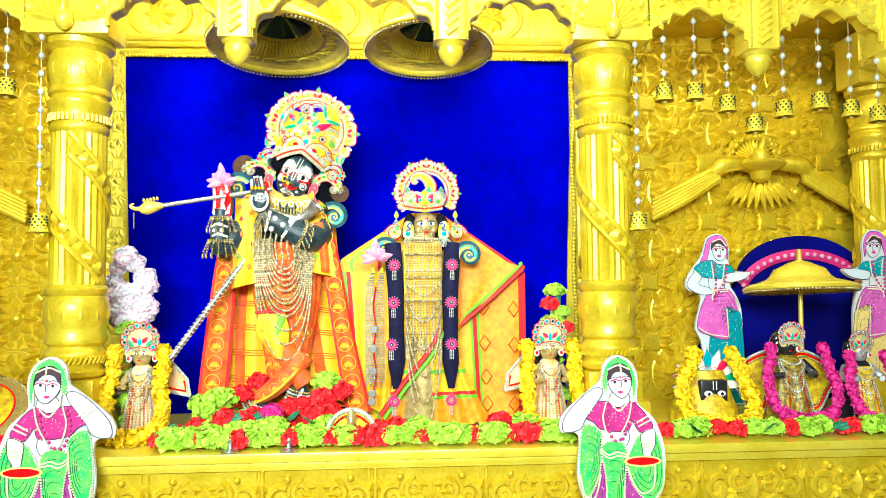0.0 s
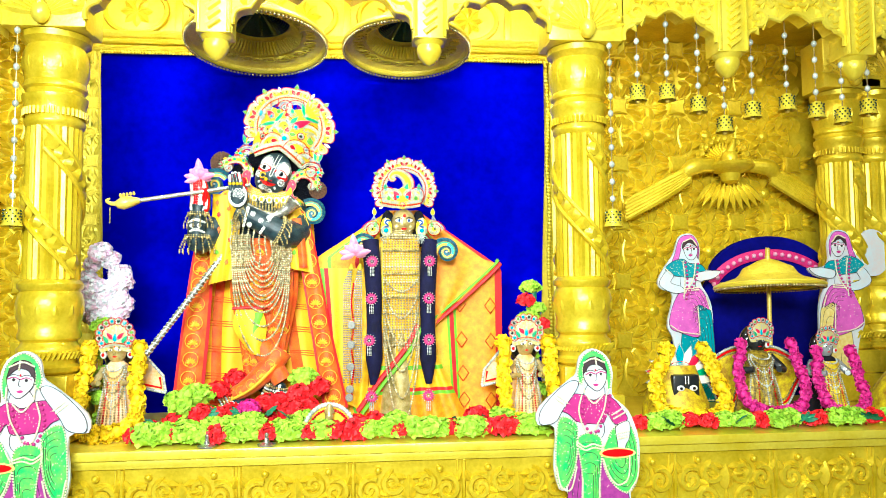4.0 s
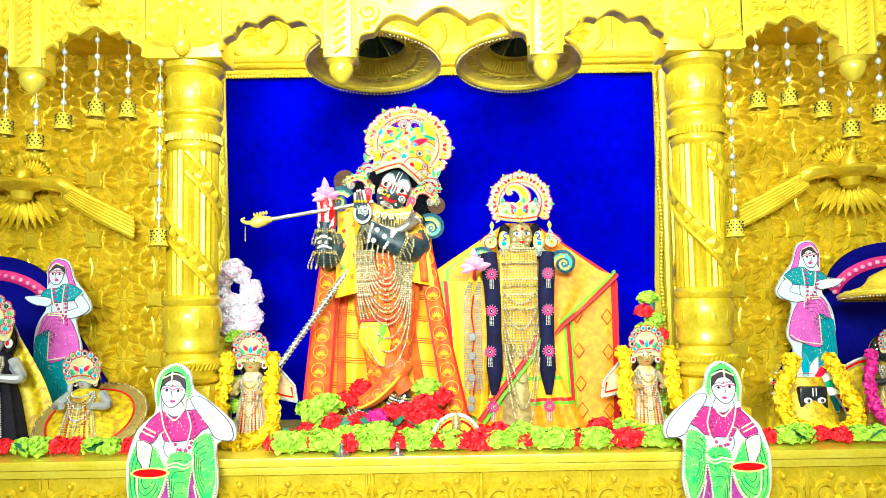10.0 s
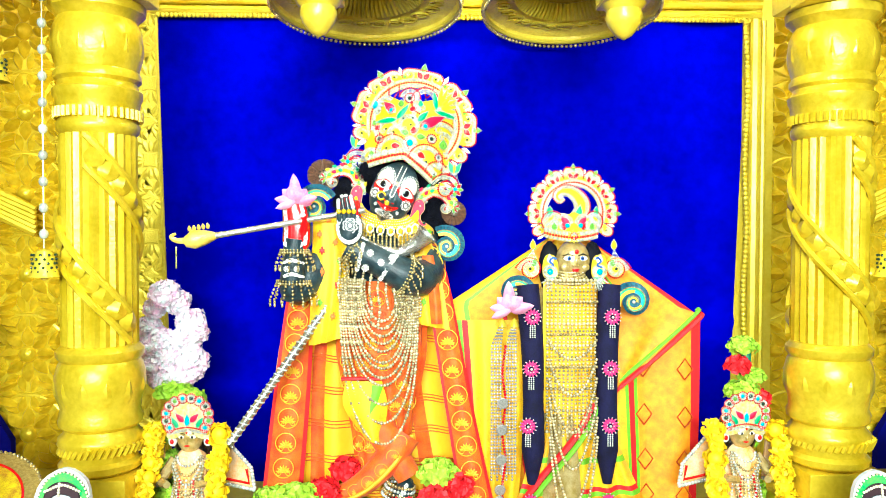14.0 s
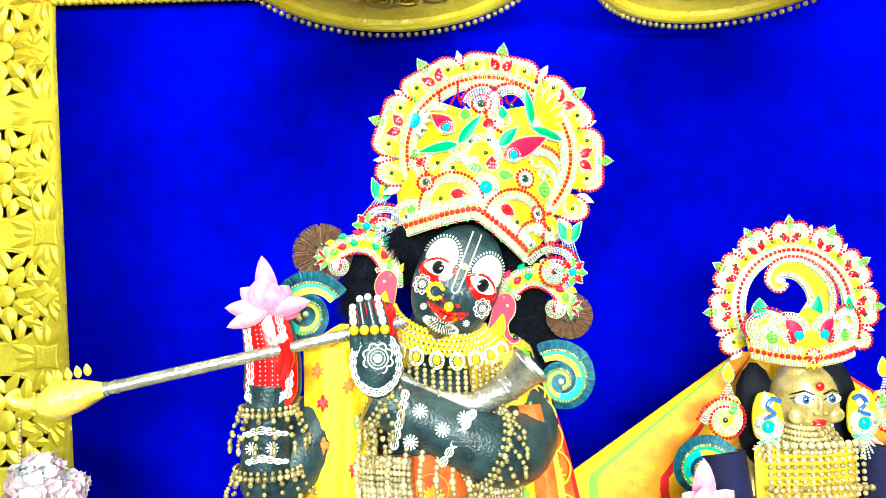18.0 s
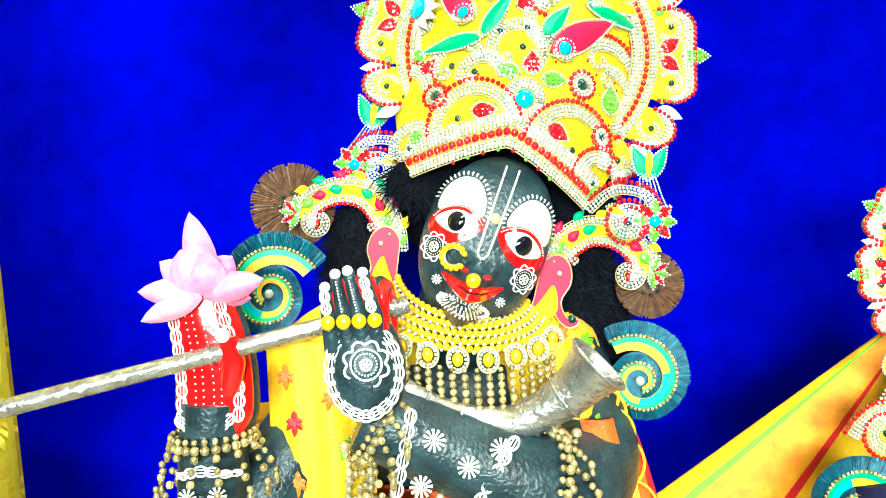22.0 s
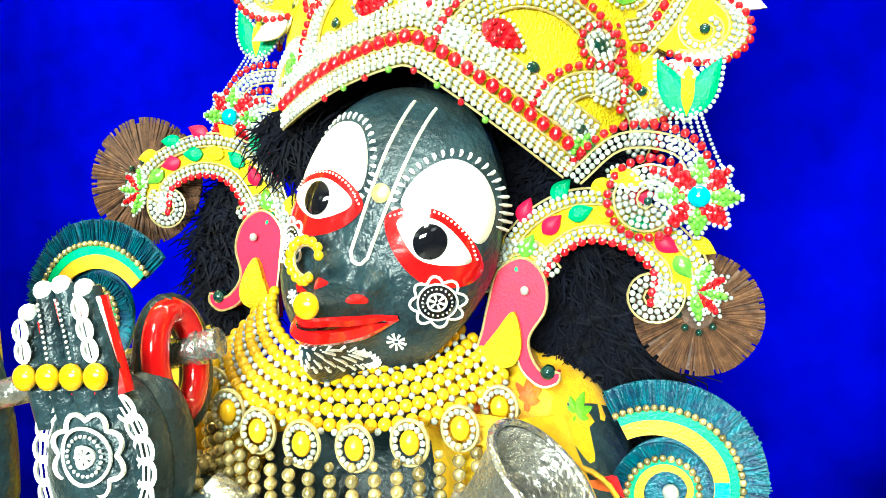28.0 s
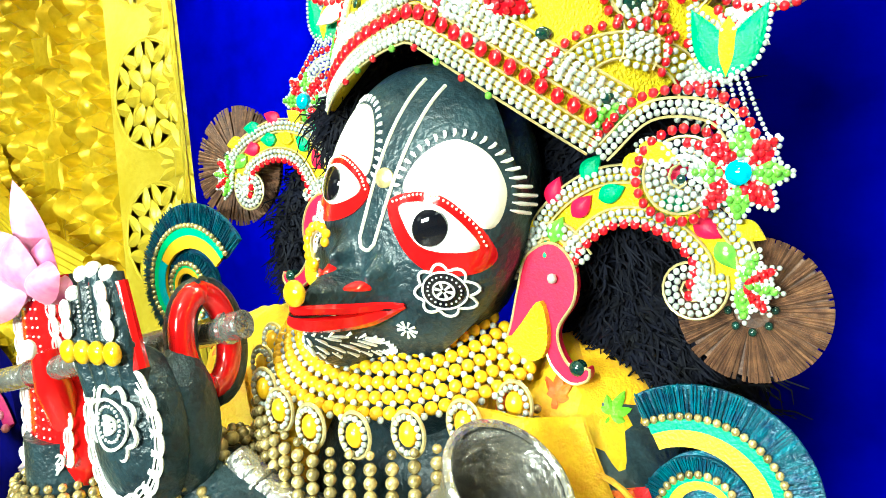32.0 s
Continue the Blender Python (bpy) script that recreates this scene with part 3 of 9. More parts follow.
# roof of the shrine
for nm, x0, x1, z in (("ceiling_middle", COLS[0] - 0.1, COLS[1] + 0.1, 2.92), ("ceiling_east", COLS[1] + 0.1, 2.7, 2.76), ("ceiling_west", -3.4, COLS[0] - 0.1, 2.76)):
    structure(nm, block(x0, x1, 2.62, 3.62, z, z + 0.06), GOLD, "gold-painted shrine ceiling board")
structure("wall_shrine_west", block(-3.45, -3.3, 3.0, 3.7, 1.0, 2.9), NAVY, "dark side wall of the shrine")
structure("wall_shrine_east", block(2.72, 2.8, 3.0, 3.7, 1.0, 2.9), NAVY, "dark side wall of the shrine")
structure("wall_shrine_back", block(-3.4, 2.75, 3.62, 3.7, 1.0, 2.9), NAVY, "dark wall behind the corner columns")

# ---- the tall statue: one mesh with painted marks ----
SLATE = material("slate_black_stone", (0.007, 0.016, 0.022), 0.3, 0.0, (0.024, 0.05, 0.062), 46, 0.4, 240, spec=0.4)
WHITE = material("white_paint", (0.86, 0.86, 0.84), 0.35, 0.0, (0.78, 0.78, 0.74), 60, 0.1, 300)
CREAM = material("cream_paint", (0.88, 0.84, 0.72), 0.4, 0.0, (0.82, 0.77, 0.62), 30, 0.1, 300)
REDP = material("red_enamel", (0.72, 0.004, 0.008), 0.12, 0.0, (0.6, 0.002, 0.006), 30, 0.05, 200, coat=0.6)
JET = material("jet_black", (0.003, 0.003, 0.005), 0.05, 0.0, (0.005, 0.006, 0.01), 30, coat=0.8)
AMBER = material("amber_stone", (0.85, 0.55, 0.01), 0.12, 0.2, (0.7, 0.38, 0.005), 200, coat=0.8)
PEARL = material("silver_pearl_bead", (0.66, 0.7, 0.66), 0.2, 0.3, (0.42, 0.46, 0.43), 300, spread=0.26)
GBEAD = material("antique_gold_bead", (0.74, 0.63, 0.33), 0.2, 0.65, (0.36, 0.27, 0.09), 300, spread=0.4)
RUBY = material("ruby_stone", (0.58, 0.001, 0.008), 0.12, 0.0, (0.35, 0.0, 0.01), 250, coat=0.7, spread=0.35)
PINK = material("crimson_satin", (0.66, 0.002, 0.06), 0.45, 0.0, (0.55, 0.001, 0.04), 200, 0.1, 900, spec=0.25)
EMER = material("emerald_satin", (0.005, 0.38, 0.15), 0.35, 0.0, (0.004, 0.26, 0.1), 200, 0.3, 900)
LIME = material("green_stone", (0.2, 0.5, 0.05), 0.2, 0.1, (0.1, 0.32, 0.04), 300, coat=0.5, spread=0.25)
ZARI = material("yellow_gold_thread", (0.80, 0.64, 0.004), 0.42, 0.15, (0.66, 0.48, 0.003), 200, 0.6, 700)
TURQ = material("turquoise_stone", (0.01, 0.42, 0.55), 0.1, 0.1, (0.005, 0.3, 0.42), 200, coat=0.8)
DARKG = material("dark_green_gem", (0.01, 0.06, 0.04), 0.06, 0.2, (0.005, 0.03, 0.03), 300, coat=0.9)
WIRE = material("pale_gold_wire", (0.8, 0.7, 0.35), 0.3, 0.6, (0.6, 0.48, 0.2), 300)
SILVER = material("engraved_silver", (0.62, 0.62, 0.6), 0.25, 0.85, (0.34, 0.33, 0.3), 60, 0.6, 160)
HAIR = material("black_hair", (0.0015, 0.0015, 0.003), 0.7, 0.0, (0.003, 0.004, 0.012), 100, spec=0.15)
LOTUS = material("pink_lotus_petal", (0.66, 0.15, 0.38), 0.5, 0.0, (0.74, 0.40, 0.54), 16, 0.1, 200)
TEAL = material("peacock_teal_feather", (0.008, 0.15, 0.2), 0.4, 0.2, (0.004, 0.03, 0.09), 160, 0.3, 600, spread=0.4)
BROWN = material("brown_feather_fan", (0.16, 0.075, 0.035), 0.6, 0.0, (0.05, 0.02, 0.012), 200, 0.2, 500, spread=0.4)
GREENR = material("green_ribbon", (0.03, 0.55, 0.2), 0.4, 0.0, (0.02, 0.42, 0.15), 100, 0.2, 700)
ORANGER = material("yellow_ribbon", (0.85, 0.5, 0.01), 0.4, 0.0, (0.75, 0.38, 0.01), 100, 0.2, 700)
TURQR = material("turquoise_ribbon", (0.01, 0.42, 0.5), 0.4, 0.0, (0.01, 0.3, 0.4), 100, 0.2, 700)
YBEAD = material("yellow_bead", (0.88, 0.52, 0.012), 0.25, 0.1, (0.8, 0.42, 0.01), 200, coat=0.4, spread=0.12)

IDOL = [SLATE, WHITE, CREAM, REDP, JET, AMBER, WIRE]
idol = Shape()
FO, FT = (-0.550, 2.849, 2.027), radians(24)      # brow point of the face, and its lean


def face_w(u, v):
    """How far the face stands forward at (u, v), in metres from its brow point."""
    r = np.abs(u / 0.061) ** 2.5 + np.abs((v + 0.0225) / 0.0835) ** 2.5
    w = 0.056 * (np.clip(1 - r, 0, 1) ** 0.4 - 1)
    t = np.clip((0.012 - v) / 0.058, 0, 1.0)
    ridge = 0.035 * t**1.15 * np.exp(-((u / (0.0065 + 0.006 * t)) ** 2)) * (1 / (1 + np.exp((-v - 0.052) * -900)))
    wing = 0.012 * np.exp(-(((np.abs(u) - 0.0125) / 0.006) ** 2) - ((v + 0.046) / 0.007) ** 2)
    lips = 0.008 * np.exp(-((u / 0.022) ** 2) - ((v + 0.067) / 0.008) ** 2)
    chin = 0.005 * np.exp(-((u / 0.02) ** 2) - ((v + 0.086) / 0.01) ** 2)
    socket = -0.002 * np.exp(-(((np.abs(u) - 0.016) / 0.008) ** 2) - ((v + 0.012) / 0.02) ** 2)
    return w + ridge + wing + lips + chin + socket


def face_at(u, v, h=0.0):
    u, v = np.asarray(u, float), np.asarray(v, float)
    w = face_w(u, v) + h
    return np.stack([FO[0] + u * math.cos(FT) + v * math.sin(FT), FO[1] - w, FO[2] - u * math.sin(FT) + v * math.cos(FT)], -1)


# head: front by the face's own relief, back as a plain half egg
n = 120
g = np.linspace(-1, 1, n)
gu, gv = np.meshgrid(np.sign(g) * np.abs(g) ** 0.9, np.sign(g) * np.abs(g) ** 0.9, indexing="ij")
du, dv = gu * np.sqrt(1 - gv**2 / 2), gv * np.sqrt(1 - gu**2 / 2)
pts = face_at(du * 0.0607, dv * 0.0831 - 0.0225)
i, j = np.meshgrid(np.arange(n - 1), np.arange(n - 1), indexing="ij")
a = i * n + j
idol.add(pts.reshape(-1, 3), np.stack([a, a + n, a + n + 1, a + 1], -1).reshape(-1, 4))
blob(face_at(0, -0.0225, 0) + np.array([0, 0.056, 0]), (0.059, 0.05, 0.082), idol, 0, Matrix.Rotation(FT, 4, "Y"), BALL_FINE)


def face_patch(outline, slot, h=0.0006, dome=0.0, rings=6, mirror=1):
    o = np.asarray(outline, float) / 1000 * np.array([mirror, 1])
    c = o.mean(0)
    k = len(o)
    v = [face_at(c[0], c[1], h + dome)[None]]
    for r in range(1, rings + 1):
        t = r / rings
        q = c + (o - c) * t
        v.append(face_at(q[:, 0], q[:, 1], h + dome * (1 - t * t)))
    q = c + (o - c) * 1.01
    v.append(face_at(q[:, 0], q[:, 1], -0.0006))
    f = []
    for e in range(k):
        w = (e + 1) % k
        f.append((0, 1 + e, 1 + w))
        for r in range(rings):
            b = 1 + r * k
            f.append((b + e, b + k + e, b + k + w, b + w))
    if mirror < 0:
        f = [t[::-1] for t in f]
    idol.add(np.concatenate(v), f, slot)


def face_line(path, r, slot, h=0.0):
    p = even(path, 1.5) / 1000
    tube(face_at(p[:, 0], p[:, 1], h), r, 6, idol, slot)


def face_beads(path, step, r, slot, h=0.0):
    p = even(np.asarray(path, float), step) / 1000
    beads(face_at(p[:, 0], p[:, 1], h), r, idol, slot)


for sx in (1, -1):
    mir = lambda pts: np.asarray(pts, float) * np.array([sx, 1])
    brow = closed([(12.5, -3), (14, 14), (26, 28), (42, 26), (53, 11), (52.5, -8), (33, 1)], 48)
    face_patch(brow, 2, 0.0007, 0.0006, mirror=sx)
    for q in even(np.concatenate([brow, brow[:1]]), 3.6):
        d = q - np.array([33, 8])
        if d[1] > -7 or d[0] < -14:
            d /= np.linalg.norm(d)
            e, w = q + d * 1.6, q + d * 5.2
            face_line(mir([e, (e + w) / 2 + np.array([0.6, 0]), w]), [0.0004, 0.0011, 0.0009], 1, 0.0003)
    red = closed([(7, -9), (18, -1), (33, 1.5), (49, -7), (57, -20), (53, -31), (38, -36), (22, -30), (11, -20)], 48)
    face_patch(red, 3, 0.0011, 0.0006, mirror=sx)
    face_beads(mir(spline([(9, -9), (20, -1.5), (33, 0.3), (47, -6), (54, -16)], 40)), 2.3, 0.0007, 2, 0.0017)
    eye = closed([(13, -10), (22, -4.5), (33, -3.2), (45, -9), (52, -18), (42, -23.5), (30, -24.5), (19, -18)], 40)
    face_patch(eye, 1, 0.0022, 0.0028, mirror=sx)
    iris = [(32.5 + 8 * math.cos(t), -14 + 9 * math.sin(t)) for t in np.linspace(0, 2 * np.pi, 28, endpoint=False)]
    face_patch(iris, 4, 0.0048, 0.0016, mirror=sx)
    # cheek rosette: scalloped ring, dots, wheel
    cx, cz = 44 * sx, -43
    ring = lambda r, m=0.0, k=8, n=72: np.array([(cx + (r + m * abs(math.sin(k * t / 2))) * 0.9 * math.cos(t), cz + (r + m * abs(math.sin(k * t / 2))) * math.sin(t)) for t in np.linspace(0, 2 * np.pi, n)])
    disc = ring(9.3)
    face_patch(disc[:-1], 4, 0.0013, 0, 3)
    face_line(ring(9.6), 0.0006, 1, 0.0016)
    face_line(ring(10.2, 3.6), 0.0008, 1, 0.0016)
    face_beads(ring(7.2), 2.2, 0.0006, 1, 0.0014)
    face_line(ring(4.6), 0.0006, 1, 0.0016)
    for t in np.linspace(0, 2 * np.pi, 6, endpoint=False):
        face_line([(cx + 0.8 * math.cos(t), cz + 0.8 * math.sin(t)), (cx + 3.6 * math.cos(t), cz + 3.6 * math.sin(t))], [0.0005, 0.0009], 1, 0.0014)
    for t in np.linspace(0, 2 * np.pi, 9, endpoint=False):
        fx, fz = 31 * sx, -70
        face_line([(fx + 1 * math.cos(t), fz + math.sin(t)), (fx + 4.6 * math.cos(t), fz + 4.6 * math.sin(t))], [0.0004, 0.0009], 1, 0.0003)
    face_line([(sx * 6.2, 50), (sx * 6, 20), (sx * 5.5, 0), (sx * 5, -20), (sx * 4.8, -33), (sx * 2.5, -37.5), (0, -38)], 0.0010, 2, 0.0004)
    face_patch(closed([(sx * 7, -51), (sx * 13, -50), (sx * 15, -53), (sx * 9, -54)], 16), 3, 0.0012, 0.0005, 3)
t = np.linspace(0, 2 * np.pi, 24, endpoint=False)
face_patch(np.stack([5 * np.cos(t), 5 * np.sin(t)], 1), 6, 0.0012, 0.0012)
face_line(spline([(-29, -62), (-15, -68.5), (0, -71.5), (15, -68.5), (29, -57)], 30), [0.0012, 0.0044, 0.0056, 0.0044, 0.0012], 3, 0.0008)
face_line(spline([(-29, -61.5), (-14, -64.5), (-5, -64), (0, -65.5), (6, -64), (15, -62.5), (29, -56.5)], 30), [0.001, 0.0026, 0.003, 0.0024, 0.003, 0.0026, 0.001], 3, 0.0018)
face_line(spline([(-25, -63.8), (0, -68), (25, -60)], 20), 0.0006, 4, 0.0044)
for t in np.linspace(0, 2 * np.pi, 40, endpoint=False):
    face_line([(22 * math.cos(t), -85 + 5 * math.sin(t)), (25.5 * math.cos(t), -85 + 8.6 * math.sin(t))], [0.0004, 0.0011], 1, 0.0002)
face_beads([(23 * math.cos(t), -85 + 5.6 * math.sin(t)) for t in np.linspace(0, 2 * np.pi, 60)], 2.4, 0.0006, 1, 0.0002)


# fan of leaf strokes painted on the chin
for row, (rx, rz, ln) in enumerate(((17, 7, 5.5), (9, 3, 4.0))):
    for k in range(17 if row == 0 else 9):
        t = radians(188 + k * 164 / (16 if row == 0 else 8))
        p = np.array([-2 + rx * math.cos(t), -79 + rz * math.sin(t)])
        d = np.array([math.cos(t), math.sin(t)])
        face_line([p, p + d * ln * 0.5 + np.array([0.5, 0]), p + d * ln], [0.0004, 0.001, 0.0007], 1, 0.0004)

# ---- crown ----
CT = radians(14.5)


def crown_at(u, v, h=0.0, deep=0.0):
    """A point of the crown's front, in its own leaning frame (metres), h towards the hall."""
    u, v = np.asarray(u, float), np.asarray(v, float)
    y = 2.856 + 6.0 * u**2 + 0.12 * np.clip(v - 0.06, 0, 1) - h
    if deep:
        y = np.full(np.shape(u), deep) - h
    return np.stack([FO[0] + u * math.cos(CT) + v * math.sin(CT), y, FO[2] - u * math.sin(CT) + v * math.cos(CT)], -1)


HALO_Y = 2.935


def offset_line(p, d):
    t = np.gradient(p, axis=0)
    t /= np.linalg.norm(t, axis=1)[:, None] + 1e-9
    return p + np.stack([-t[:, 1], t[:, 0]], 1) * d


class Jewel:
    """Rows of beads, wires and stones laid on a surface given by at(u, v, h)."""

    def __init__(self, at):
        self.at, self.pearl, self.ruby, self.wire, self.fill, self.extra, self.pieces = at, Shape(), Shape(), Shape(), Shape(), Shape(), []

    def rows(self, path, white=2, red=False, d=0.0034, side=1, r=0.0018):
        p = np.asarray(path, float)
        for k in range(white):
            q = even(offset_line(p, side * k * d), 2 * r * 1.02)
            beads(self.at(q[:, 0], q[:, 1], r * 0.7), r, self.pearl)
        for k in (-0.75, white - 0.25):
            q = even(offset_line(p, side * k * d), 0.004)
            tube(self.at(q[:, 0], q[:, 1], 0.0008), 0.0007, 5, self.wire)
        if red:
            q = even(offset_line(p, side * (white + 0.75) * d), 0.0052)
            beads(self.at(q[:, 0], q[:, 1], 0.0016), 0.0025, self.ruby, 0, BALL_LOW, (1, 0.7, 1))

    def stone(self, u, v, r, slot, h=0.0015, tall=1.0, ang=0.0):
        t = np.linspace(0, 2 * np.pi, 14, endpoint=False)
        c, s = math.cos(ang), math.sin(ang)
        a, b = r * np.cos(t), r * tall * np.sin(t)
        o = np.stack([u + a * c - b * s, v + a * s + b * c], 1)
        self.leaf(o, slot, h, r * 0.5)

    def leaf(self, outline, slot, h=0.001, dome=0.002):
        o = np.asarray(outline, float)
        c, k = o.mean(0), len(o)
        v = [self.at(c[0], c[1], h + dome)[None]]
        for t in (0.5, 0.85, 1.0):
            q = c + (o - c) * t
            v.append(self.at(q[:, 0], q[:, 1], h + dome * (1 - t**2.2)))
        v.append(self.at(o[:, 0], o[:, 1], -0.001))
        f = []
        for e in range(k):
            w = (e + 1) % k
            f.append((0, 1 + e, 1 + w))
            for r in range(3):
                b = 1 + r * k
                f.append((b + e, b + k + e, b + k + w, b + w))
        self.fill.add(np.concatenate(v), f, slot)
        self.pieces.append((Shape().add(np.concatenate(v), f), slot))

    def drop(self, u, v, length, width, ang, slot, border=True, stones=0):
        """A pointed leaf from (u, v) along ang (degrees), with pearl border."""
        t = np.linspace(0, 1, 12)
        w = width / 2 * np.sin(np.pi * t**0.75)
        o = np.concatenate([np.stack([t * length, w], 1), np.stack([t * length, -w], 1)[::-1][1:-1]])
        a = radians(ang)
        m = np.array([[math.cos(a), -math.sin(a)], [math.sin(a), math.cos(a)]])
        q = o @ m.T + np.array([u, v])
        self.leaf(q, slot, 0.0012, 0.0012 if stones else 0.002)
        if stones:
            pts = [p for p in (np.array([x, y]) for x in np.linspace(0.2, 0.85, 4) * length for y in (-0.0035, 0.0, 0.0035)) if abs(p[1]) < width / 2 * math.sin(math.pi * (p[0] / length) ** 0.75) - 0.0012]
            if pts:
                z = np.array(pts) @ m.T + np.array([u, v])
                beads(self.at(z[:, 0], z[:, 1], 0.0024), 0.0019, self.ruby if stones == 1 else self.extra, 0 if stones == 1 else slot)
        if border:
            c = q.mean(0)
            z = even(np.concatenate([c + (q - c) * 1.14, (c + (q - c) * 1.14)[:1]]), 0.003)
            beads(self.at(z[:, 0], z[:, 1], 0.001), 0.0013, self.pearl)

    def paisley(self, u, v, r, ang, flip=1, red=True, gem=1):
        """A curl of pearl rows round a dark stone, with a ruby rim."""
        p = spiral(0, 0, r, r * 0.32, 0, 1.15, 40)
        tail = np.array([[r * 1.02, -r * 1.1], [r * 1.08, -r * 0.5]])
        p = np.concatenate([tail, p])
        p[:, 1] *= flip
        a = radians(ang)
        p = p @ np.array([[math.cos(a), math.sin(a)], [-math.sin(a), math.cos(a)]]) + np.array([u, v])
        self.rows(p, 3, red, side=-flip)
        self.stone(u, v, r * 0.2, gem)

    def rosette(self, u, v, r, slot):
        t = np.linspace(0, 2 * np.pi, 30)
        self.stone(u, v, r * 0.42, slot)
        self.rows(np.stack([u + r * 0.55 * np.cos(t), v + r * 0.55 * np.sin(t)], 1), 2 if r > 0.012 else 1, False, side=-1)
        q = even(np.stack([u + r * np.cos(t), v + r * np.sin(t)], 1), 0.0052)
        beads(self.at(q[:-1, 0], q[:-1, 1], 0.0016), 0.0025, self.ruby, 0, BALL_LOW, (1, 0.7, 1))

    def finish(self, owner, mats, split=True):
        for nm, sh, mt, lb in (("pearl_edging", self.pearl, PEARL, "rows of small silver pearl beads"), ("ruby_edging", self.ruby, RUBY, "rows of ruby red stones"),
                               ("wire_edging", self.wire, WIRE, "pale gold wire edging"), ("stone_cluster", self.extra, mats, "small green stones")):
            if sh.v:
                part(nm, sh, mt, owner, lb, kind="stuff")
        if split:
            for sh, slot in self.pieces:
                part(("gold_leaf", "dark_stone", "turquoise_stone", "crimson_leaf", "green_leaf", "lime_leaf", "ruby_stone", "cream_leaf")[slot], sh, mats[slot], owner)
        elif self.fill.v:
            part("stone_inlay", self.fill, mats, owner, "coloured stones and satin leaves", kind="stuff")


INLAY = [ZARI, DARKG, TURQ, PINK, EMER, LIME, RUBY, CREAM]


def surf(at, outline, slot, shape, thick=0.004, rings=8):
    """A sheet over an outline on at(u, v, h), with a back."""
    o = np.asarray(outline, float)
    c, k = o.mean(0), len(o)
    v = [at(c[0], c[1], 0.0)[None]]
    for r in range(1, rings + 1):
        q = c + (o - c) * r / rings
        v.append(at(q[:, 0], q[:, 1], 0.0))
    v.append(at(o[:, 0], o[:, 1], -thick))
    v.append(at(c[0], c[1], -thick)[None])
    f, last = [], 1 + (rings + 1) * k
    for e in range(k):
        w = (e + 1) % k
        f.append((0, 1 + e, 1 + w))
        for r in range(rings):
            b = 1 + r * k
            f.append((b + e, b + k + e, b + k + w, b + w))
        b = 1 + rings * k
        f.append((b + e, last, b + w))
    return shape.add(np.concatenate(v), f, slot)


def ribbon_plate(at, inner, outer, thick):
    s = Shape()
    n = len(inner)
    v = np.concatenate([at(inner[:, 0], inner[:, 1], 0.0), at(outer[:, 0], outer[:, 1], 0.0), at(inner[:, 0], inner[:, 1], -thick), at(outer[:, 0], outer[:, 1], -thick)])
    f = []
    for e in range(n - 1):
        f += [(e, e + 1, n + e + 1, n + e), (2 * n + e, 3 * n + e, 3 * n + e + 1, 2 * n + e + 1), (n + e, n + e + 1, 3 * n + e + 1, 3 * n + e), (e, 2 * n + e, 2 * n + e + 1, e + 1)]
    return s.add(v, f)


def arch_rows(j, u, v, r, a0, a1, red):
    """Pearl rows over an arc, from a0 to a1 degrees, with a curl at its first end and a ruby rim."""
    t = np.radians(np.linspace(a0, a1, 30))
    p = np.stack([u + r * np.cos(t), v + r * np.sin(t)], 1)
    j.rows(p, 3, bool(red), side=-1)
    e = t[-1]
    c = p[-1] - 0.3 * r * np.array([math.cos(e), math.sin(e)])
    j.rows(spiral(c[0], c[1], 0.3 * r, 0.12 * r, math.degrees(e), 0.8, 18), 1)


